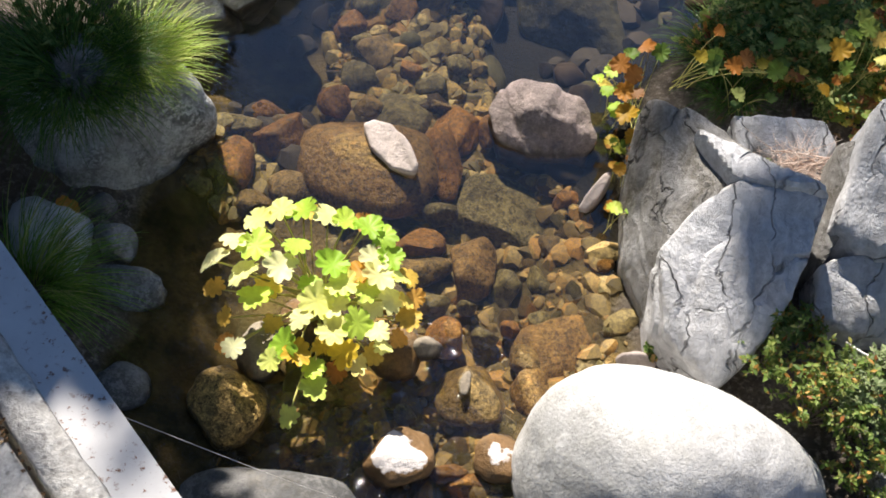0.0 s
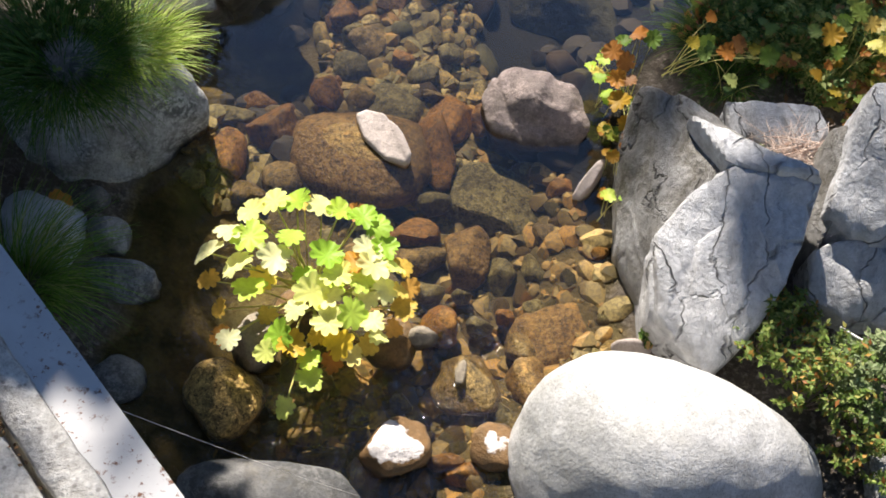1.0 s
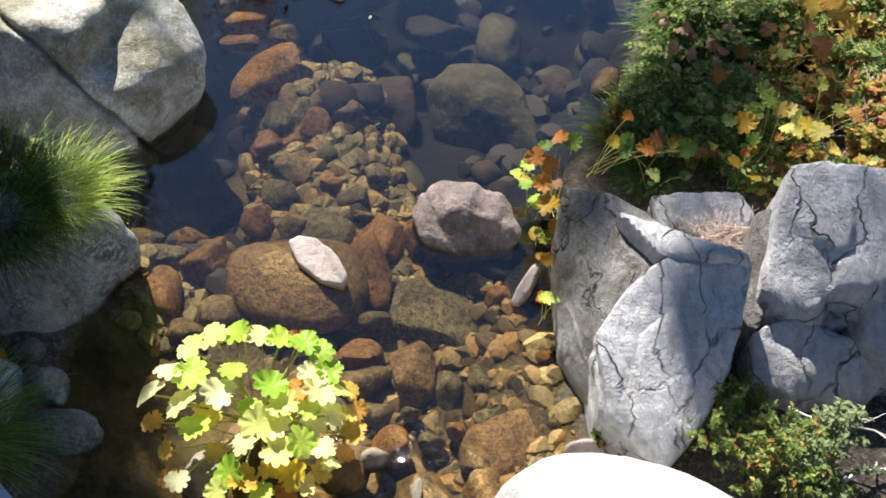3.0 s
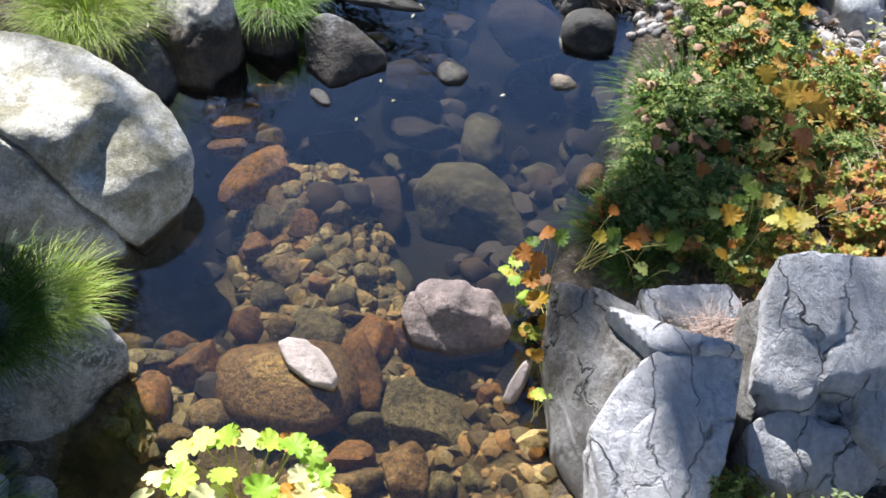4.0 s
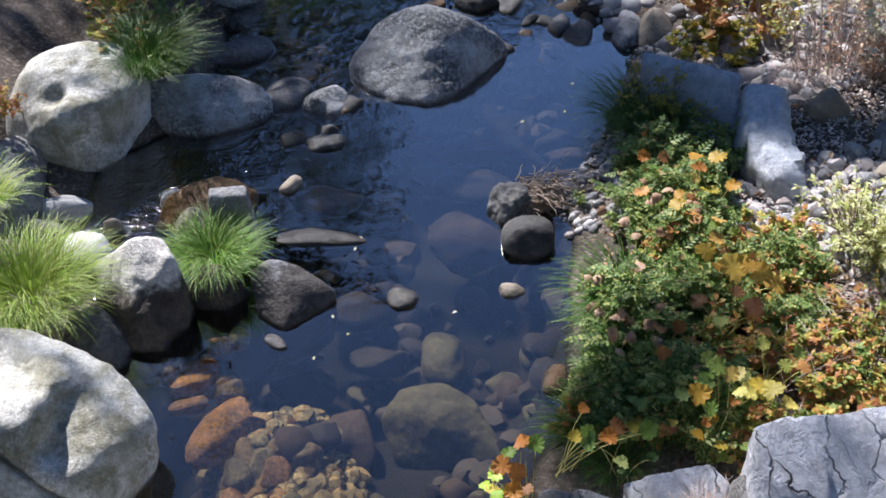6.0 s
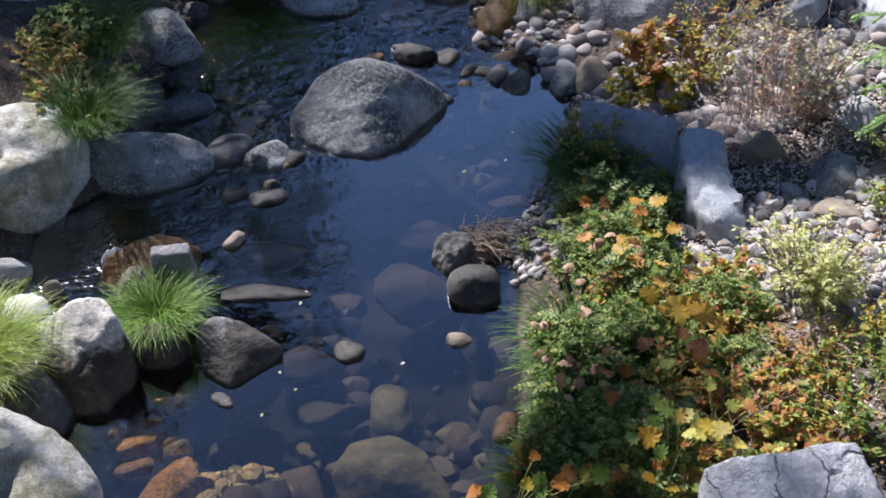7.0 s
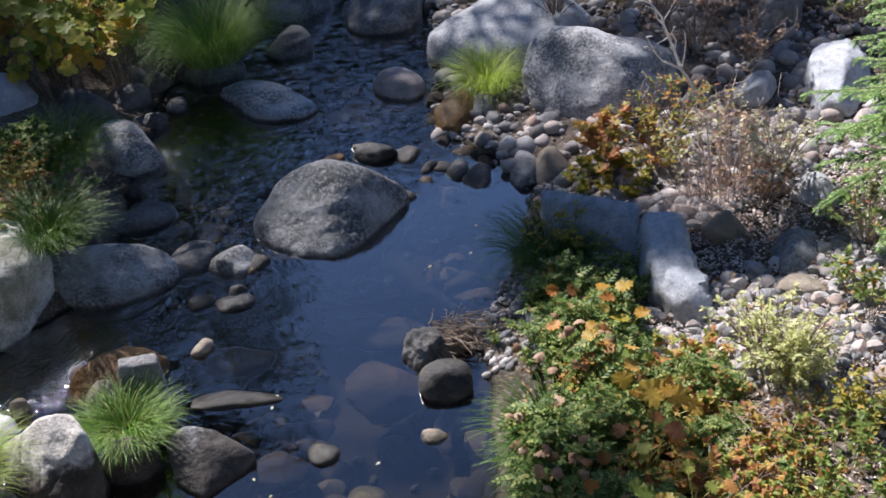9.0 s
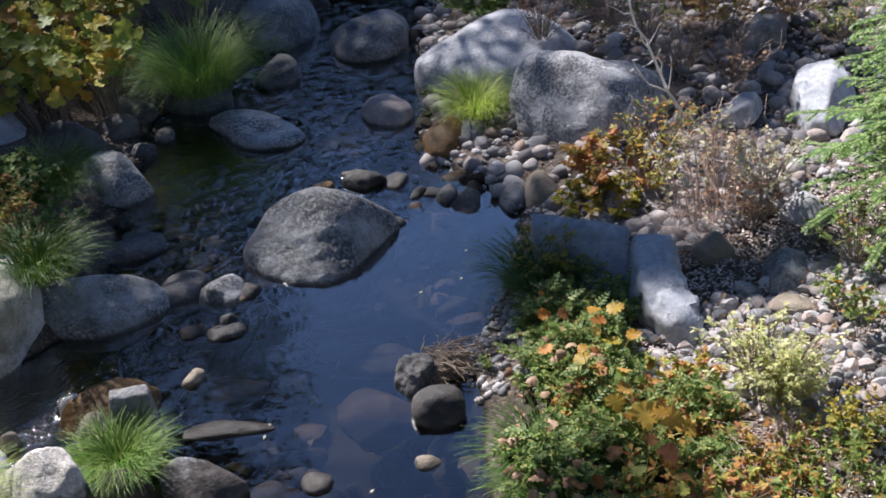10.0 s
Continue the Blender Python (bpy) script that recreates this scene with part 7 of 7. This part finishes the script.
bare_branch((4.13, 9.85, 0.35), (1.0, 0.3, 0.1), 1.3, 157, "pale fallen stick on the far bank", 3, 0.010, TWIG)


def twig_pile(at, wide, count, seed, label):
    """A loose heap of dry twigs and needles."""
    rng = random.Random(seed)
    root = empty("twig_pile", *at)
    s = Shape()
    for _ in range(count):
        p = Vector((rng.gauss(0, wide * 0.5), rng.gauss(0, wide * 0.35), rng.uniform(0, 0.05)))
        w, ln = rng.uniform(0, 3.14), rng.uniform(0.04, 0.16)
        d = Vector((math.cos(w), math.sin(w), rng.uniform(-0.25, 0.25))) * ln
        s.tube([p - d, p + Vector((0, 0, 0.01)), p + d], rng.uniform(0.001, 0.003), 0.001, 4)
    tagged(part("debris", s, PALETWIG, root), kind="stuff")
    return tagged(root, label, "twigs", kind="thing")


twig_pile((1.58, 3.02, 0.40), 0.14, 130, 158, "heap of dry twigs in the cleft of the bedrock")
twig_pile((2.62, 3.85, 0.32), 0.30, 150, 159, "dry red-brown twigs among the herbs")
twig_pile((2.95, 4.15, 0.36), 0.24, 90, 160, "scattered dry twigs beside the low shrub")
twig_pile((3.65, 6.35, 0.34), 0.40, 160, 162, "dry twigs at the foot of the twiggy shrub")


def young_fir(at, height, seed):
    """A young fir: whorls of flat sprays with needles."""
    rng = random.Random(seed)
    root = empty("young_fir", *at)
    trunk, boughs, needles = Shape(), Shape(), Shape()
    trunk.tube([(0, 0, -0.2), (0.01, 0, height * 0.5), (0, 0.01, height)], 0.035, 0.006, 7)
    for k in range(14):
        z = height * (0.24 + 0.74 * k / 14)
        reach = 0.98 * (1.05 - z / height) + 0.14
        for j in range(7):
            w = 2 * math.pi * (j + 0.5 * (k % 2)) / 7 + rng.uniform(-0.25, 0.25)
            far = reach * rng.uniform(0.75, 1.15)
            d = Vector((math.cos(w), math.sin(w), -0.12))
            pts = [Vector((0, 0, z)) + d * far * i / 6 + Vector((0, 0, -0.16 * far * (i / 6) ** 2 + 0.05 * far * (i / 6) ** 4)) for i in range(7)]
            boughs.tube(pts, 0.006, 0.002, 3)
            side = Vector((-d.y, d.x, 0))
            twigs = [(pts[1], pts[-1])]
            for i in range(1, 7):
                for sgn in (-1, 1):
                    twigs.append((pts[i], pts[i] + (side * sgn + d * 0.9).normalized() * min(0.24, far * 0.36) * (1.15 - i / 6) + Vector((0, 0, -0.035))))
            for a, b in twigs:
                ln = (b - a).length
                n = max(4, int(ln / 0.0042))
                t = (b - a).normalized()
                for q in range(n):
                    p = a.lerp(b, q / n)
                    sd = t.cross(Vector((0, 0, 1))).normalized() * (1 if q % 2 else -1)
                    small_leaf(needles, p, sd + t * 0.7 + Vector((0, 0, rng.uniform(-0.1, 0.4))), (0, 0, 1), 0.034, 0.012, 0.0)
    part("trunk", trunk, BARK, root)
    part("bough", boughs, TWIG, root)
    part("foliage", needles, LEAF["needle"], root)
    return tagged(root, "young fir with pale green flat sprays", "tree", kind="thing")


young_fir((4.62, 5.24, 0.50), 2.5, 161)


def root_tangle():
    rng = random.Random(171)
    root = empty("root_tangle", *(1.55, 5.89, 0.02))
    s = Shape()
    for _ in range(170):
        p = Vector((rng.uniform(-0.16, 0.16), rng.uniform(-0.12, 0.12), rng.uniform(0.0, 0.11)))
        d = Vector((rng.uniform(0.2, 1), rng.uniform(-0.9, 0.3), rng.uniform(-0.3, 0.25)))
        pts = [p]
        for _ in range(4):
            d = (d + Vector((rng.uniform(-1, 1), rng.uniform(-1, 1), rng.uniform(-0.7, 0.5))) * 0.45).normalized()
            pts.append(pts[-1] + d * 0.05)
        s.tube(pts, rng.uniform(0.002, 0.009), 0.0015, 4)
    part("root_mat", s, ROOT, root)
    clod = stone_shape((0.19, 0.14, 0.08), 172, 4, 3, 0.2)
    part("clod", clod, ROOT, root, "earthy clod bound by roots")
    tagged(root, "tangle of washed-out brown roots at the shore", "roots", kind="thing")


root_tangle()


# leaves on the water and litter on the bank
rng = random.Random(181)
for x, y in ((0.11, 5.15), (-0.03, 4.84), (0.84, 5.00), (0.38, 5.78), (1.99, 6.78), (0.39, 5.79), (2.16, 7.10), (0.34, 5.72), (0.17, 4.96), (1.70, 6.75)):
    s = Shape()
    small_leaf(s, (0, 0, 0), (rng.uniform(-1, 1), rng.uniform(-1, 1), 0), (0, 0, 1), rng.uniform(0.025, 0.04), 0.018, 0.05)
    ob = new("floating_leaf", s.mesh("floating_leaf", LEAF["pale"]))
    ob.matrix_basis = pose(x, y, 0.004)
    tagged(ob, "small pale leaf floating on the pool", "leaf", group="floating leaves", kind="thing")


def litter():
    rng = random.Random(191)
    s, made = Shape(), 0
    while made < 2600:
        x, y = rng.uniform(1.2, 5.8), rng.uniform(3.2, 10.5)
        d = x - right_edge(y)
        if d < 0.15 or (y > 5.6 and rng.random() < 0.65):
            continue
        small_leaf(s, (x, y, rise(x, y) + rng.uniform(0.01, 0.05)), (rng.uniform(-1, 1), rng.uniform(-1, 1), rng.uniform(-0.2, 0.2)), (rng.uniform(-0.5, 0.5), rng.uniform(-0.5, 0.5), 1), rng.uniform(0.02, 0.07), rng.uniform(0.012, 0.035))
        made += 1
    tagged(new("leaf_litter", s.mesh("leaf_litter", LEAF["litter"])), "brown and rust fallen leaves on the bank", "leaf litter", kind="stuff")


litter()


def dry_litter():
    """Sun-bleached needles and leaves on the dry ground beyond the herbs."""
    rng = random.Random(192)
    s, made = Shape(), 0
    while made < 13000:
        x, y = rng.uniform(2.6, 5.2), rng.uniform(3.2, 6.2)
        if x < 2.75 + 0.35 * (4.6 - y) + rng.gauss(0, 0.2):
            continue
        small_leaf(s, (x, y, rise(x, y) + rng.uniform(0.005, 0.03)), (rng.uniform(-1, 1), rng.uniform(-1, 1), rng.uniform(-0.15, 0.15)), (rng.uniform(-0.4, 0.4), rng.uniform(-0.4, 0.4), 1), rng.uniform(0.015, 0.05), rng.uniform(0.006, 0.022))
        made += 1
    tagged(new("dry_litter", s.mesh("dry_litter", LEAF["bleached"])), "sun-bleached dry leaves and needles on the ground", "leaf litter", kind="stuff")


dry_litter()

# the spider's thread from the bridge
s = Shape()
s.tube(arc((-0.45, 0.56, 3.36), (-0.19, 1.06, 1.20), -0.02, 8), 0.0006, 0.0006, 3)
tagged(new("spider_thread", s.mesh("spider_thread", BARE)), "pale spider thread hanging from the bridge", "thread", kind="thing")


def shade_tree(at, height, crowns, seed, label, leaf=0.13):
    """A broad-leaved tree: tapered trunk, limbs and leafy clumps. crowns: rows of (x, y, z, radius, leaves) about its foot."""
    rng = random.Random(seed)
    root = empty("alder_tree", *at)
    trunk, leaves = Shape(), Shape()
    trunk.tube([(0, 0, -0.3), (0.1, 0.05, height * 0.3), (0.05, 0.1, height * 0.65), (0.0, 0.0, height)], 0.22, 0.04, 9)
    for x, y, z, r, count in crowns:
        trunk.tube(arc((0.05, 0.05, z * 0.6), (x, y, z), 0.4, 6), 0.035, 0.012, 6)
        for _ in range(count):
            v = Vector((rng.gauss(0, 1), rng.gauss(0, 1), rng.gauss(0, 1))).normalized() * r * rng.random() ** 0.4
            p = Vector((x, y, z)) + Vector((v.x, v.y, v.z * 0.7))
            small_leaf(leaves, p, (rng.uniform(-1, 1), rng.uniform(-1, 1), rng.uniform(-1, 0.3)), (rng.uniform(-0.7, 0.7), rng.uniform(-0.7, 0.7), 1), leaf * rng.uniform(0.8, 1.2), leaf * 0.7)
    part("trunk", trunk, BARK, root)
    part("crown", leaves, LEAF["canopy"], root)
    tagged(root, label, "tree", kind="thing")


def toward_sun(x, y, z, h):
    """The place h metres up on the sun's ray to a spot."""
    k = (h - z) / SUN.z
    return Vector((x, y, z)) + SUN * k


def crown_for(foot, spots):
    return [(*(toward_sun(x, y, 0.0, h) - Vector(foot)), r, n) for x, y, h, r, n in spots]


# unseen crowns, added on the sun's rays to shade chosen spots
FOOT = (-6.0, 9.5, 1.5)
shade_tree(FOOT, 8.5, crown_for(FOOT, ((-1.78, 1.75, 6.5, 0.95, 1900), (-2.85, 2.65, 7.0, 0.75, 1100), (-1.45, 1.1, 6.0, 0.8, 1500), (-2.9, 1.6, 6.0, 0.9, 1200), (-1.72, 2.22, 6.0, 0.34, 700), (-1.95, 2.75, 6.0, 0.42, 900), (-1.45, 2.2, 6.0, 0.26, 600), (-1.6, 2.55, 6.0, 0.24, 500), (0.44, -2.97, 6.2, 0.17, 330), (0.22, -2.72, 6.2, 0.18, 330))) + [(x - FOOT[0], y - FOOT[1], z - FOOT[2], r, 1200) for x, y, z, r in ((-2.0, 4.6, 9.6, 1.1), (-3.2, 3.9, 9.2, 1.1), (-3.0, 5.6, 9.8, 1.1), (-1.2, 5.2, 10.2, 1.0), (-4.3, 4.9, 9.2, 1.2), (-4.2, 6.8, 8.0, 1.4), (-3.3, 5.0, 6.0, 1.1), (-4.8, 5.5, 7.0, 1.3), (-3.4, 7.6, 9.5, 1.1))], 201, "unseen alder added to shade the creek")
FOOT = (-8.5, 17.5, 2.0)
shade_tree(FOOT, 15.0, crown_for(FOOT, ((0.5, 8.15, 9.0, 0.6, 600), (0.95, 8.95, 9.0, 0.55, 560), (1.7, 9.3, 9.0, 0.5, 450), (-0.95, 8.5, 9.0, 0.6, 200), (-0.2, 8.35, 9.0, 0.5, 420), (-1.9, 8.6, 9.0, 1.0, 330), (1.0, 8.2, 8.0, 0.7, 450), (2.3, 10.9, 10.0, 0.6, 350), (-0.3, 7.2, 8.0, 0.6, 330), (1.7, 12.2, 10.0, 1.0, 800), (3.4, 11.6, 10.5, 1.3, 800), (5.0, 10.6, 10.5, 1.0, 500), (2.2, 9.3, 9.5, 0.8, 420), (2.75, 6.75, 14.0, 0.7, 420), (3.2, 5.8, 14.0, 0.45, 220), (1.7, 3.5, 14.0, 0.42, 240), (1.66, 1.72, 12.0, 0.20, 190), (1.15, 2.6, 14.0, 0.24, 110), (1.68, 2.8, 14.0, 0.22, 40), (2.35, 2.05, 14.0, 0.42, 80), (1.35, 3.50, 14.0, 0.30, 250), (2.15, 3.62, 14.0, 0.40, 210), (3.6, 9.4, 9.5, 0.8, 420), (2.75, 6.1, 14.0, 0.42, 260), (2.95, 5.65, 14.0, 0.34, 200), (2.45, 6.15, 9.5, 0.42, 520), (2.35, 5.65, 9.5, 0.25, 240), (3.0, 5.85, 9.5, 0.40, 460), (3.35, 5.35, 9.5, 0.30, 330), (3.75, 5.10, 9.5, 0.28, 300), (4.15, 5.05, 9.5, 0.25, 220), (2.85, 5.35, 9.5, 0.2, 160), (2.5, 7.6, 12.0, 0.5, 260), (4.5, 8.6, 12.0, 0.6, 320), (5.2, 8.0, 12.0, 0.5, 220), (5.6, 9.5, 12.0, 0.7, 300), (4.5, 10.2, 12.0, 0.7, 300), (6.3, 11.0, 12.0, 0.9, 300), (4.8, 6.9, 12.0, 0.4, 190), (5.6, 7.2, 12.0, 0.5, 220), (4.4, 7.7, 12.0, 0.4, 180), (5.2, 7.2, 12.0, 0.28, 150), (3.6, 8.2, 12.0, 0.45, 150), (3.05, 5.45, 12.0, 0.30, 170))), 202, "unseen tall alder added to shade riffle and banks")
# out of view, added so the riffle mirrors dark leaves
FOOT = (-4.5, 22.0, 2.0)
shade_tree(FOOT, 10.0, [(x - FOOT[0], y - FOOT[1], z - FOOT[2], r, 900) for x, y, z, r in ((-3.0, 21.5, 5.0, 1.4), (-1.5, 22.0, 5.5, 1.4), (0.0, 22.0, 5.5, 1.4), (1.0, 22.5, 5.0, 1.0), (-3.2, 23.5, 6.9, 1.4), (-1.6, 23.5, 6.9, 1.4), (-0.2, 23.5, 6.8, 1.2), (-3.0, 24.0, 9.3, 1.2), (-1.4, 24.0, 9.3, 1.2), (0.2, 24.0, 9.0, 1.1), (1.3, 24.0, 6.8, 1.0))], 203, "unseen dense alder added to darken the riffle's reflection", 0.42)


def tall_tree(at, height, wide, seed, size):
    """A tall dark conifer, out of view: a straight trunk with tier on tier of drooping clumps."""
    rng = random.Random(seed)
    root = empty("tall_conifer", *at)
    trunk, leaves = Shape(), Shape()
    trunk.tube([(0, 0, -0.5), (0.1, 0, height * 0.5), (0, 0, height)], 0.35, 0.04, 8)
    for k in range(int(130 * height / 20 / size)):
        f = rng.random() ** 0.8
        z, reach = height * (0.10 + 0.90 * f), wide * (1.05 - f) * rng.uniform(0.3, 1.0)
        w = rng.uniform(0, 6.283)
        tip = Vector((reach * math.cos(w), reach * math.sin(w), z - 0.25 * reach))
        trunk.tube([(0, 0, z), tip], 0.04, 0.015, 4)
        for _ in range(22):
            p = Vector((0, 0, z)).lerp(tip, rng.uniform(0.25, 1.1)) + Vector((rng.gauss(0, 0.5), rng.gauss(0, 0.5), rng.gauss(0, 0.4))) * size
            small_leaf(leaves, p, (math.cos(w), math.sin(w), rng.uniform(-0.9, 0.1)), (rng.uniform(-0.7, 0.7), rng.uniform(-0.7, 0.7), 1), size * rng.uniform(0.9, 1.5), 0.7 * size)
    part("trunk", trunk, BARK, root)
    tagged(part("foliage", leaves, LEAF["canopy"], root), kind="stuff")
    return tagged(root, "unseen tall conifer added to darken the water's reflections", "tree", group="conifers of the wood", kind="thing")


# an unseen wood, added so the water mirrors dark trees instead of sky
for k, (az, top) in enumerate(((-17, 19), (-12, 24), (-7, 28.5), (-3, 31), (1, 34), (4, 37.5), (7, 37.5), (10, 38), (13, 37.5), (16, 37.5), (19, 38), (22, 38.5), (26, 42), (31, 48), (38, 50), (45, 50), (53, 48), (62, 46), (72, 44))):
    far = 58 + 4 * (k % 2) if -5 < az < 24 else 28 + 3 * (k % 2)
    x, y = -far * math.sin(radians(az)), 6.0 + far * math.cos(radians(az))
    z = min(rise(x, y), 2.5)
    tall_tree((x, y, z), far * math.tan(radians(top)) - z, 0.13 * far, 260 + k, far / 27)


# unseen alders on all sides, added to cut skylight and darken reflections
for k, (x, y, h) in enumerate(((-6.5, 1.0, 8.0), (-7.5, 5.0, 9.0), (-8.5, 11.0, 10.0), (-8.0, -4.0, 9.0), (-10.5, 16.0, 11.0), (-7.0, 30.0, 12.0), (-2.5, 31.5, 12.5), (-12.5, 22.0, 13.0), (1.0, 31.0, 12.0), (-5.5, -7.0, 10.0), (-1.5, -9.0, 11.0), (2.5, -8.5, 10.5), (6.5, -6.5, 10.0), (9.5, -1.5, 9.5), (11.0, 3.5, 9.0), (8.5, 27.0, 10.0))):
    rng = random.Random(220 + k)
    z = min(rise(x, y), 2.5)
    shade_tree((x, y, z), h, [(rng.uniform(-1.6, 1.6), rng.uniform(-1.6, 1.6), h * rng.uniform(0.28, 0.95), rng.uniform(1.2, 1.9), 430) for _ in range(9)], 230 + k, "unseen leafy alder added to block skylight", 0.5)
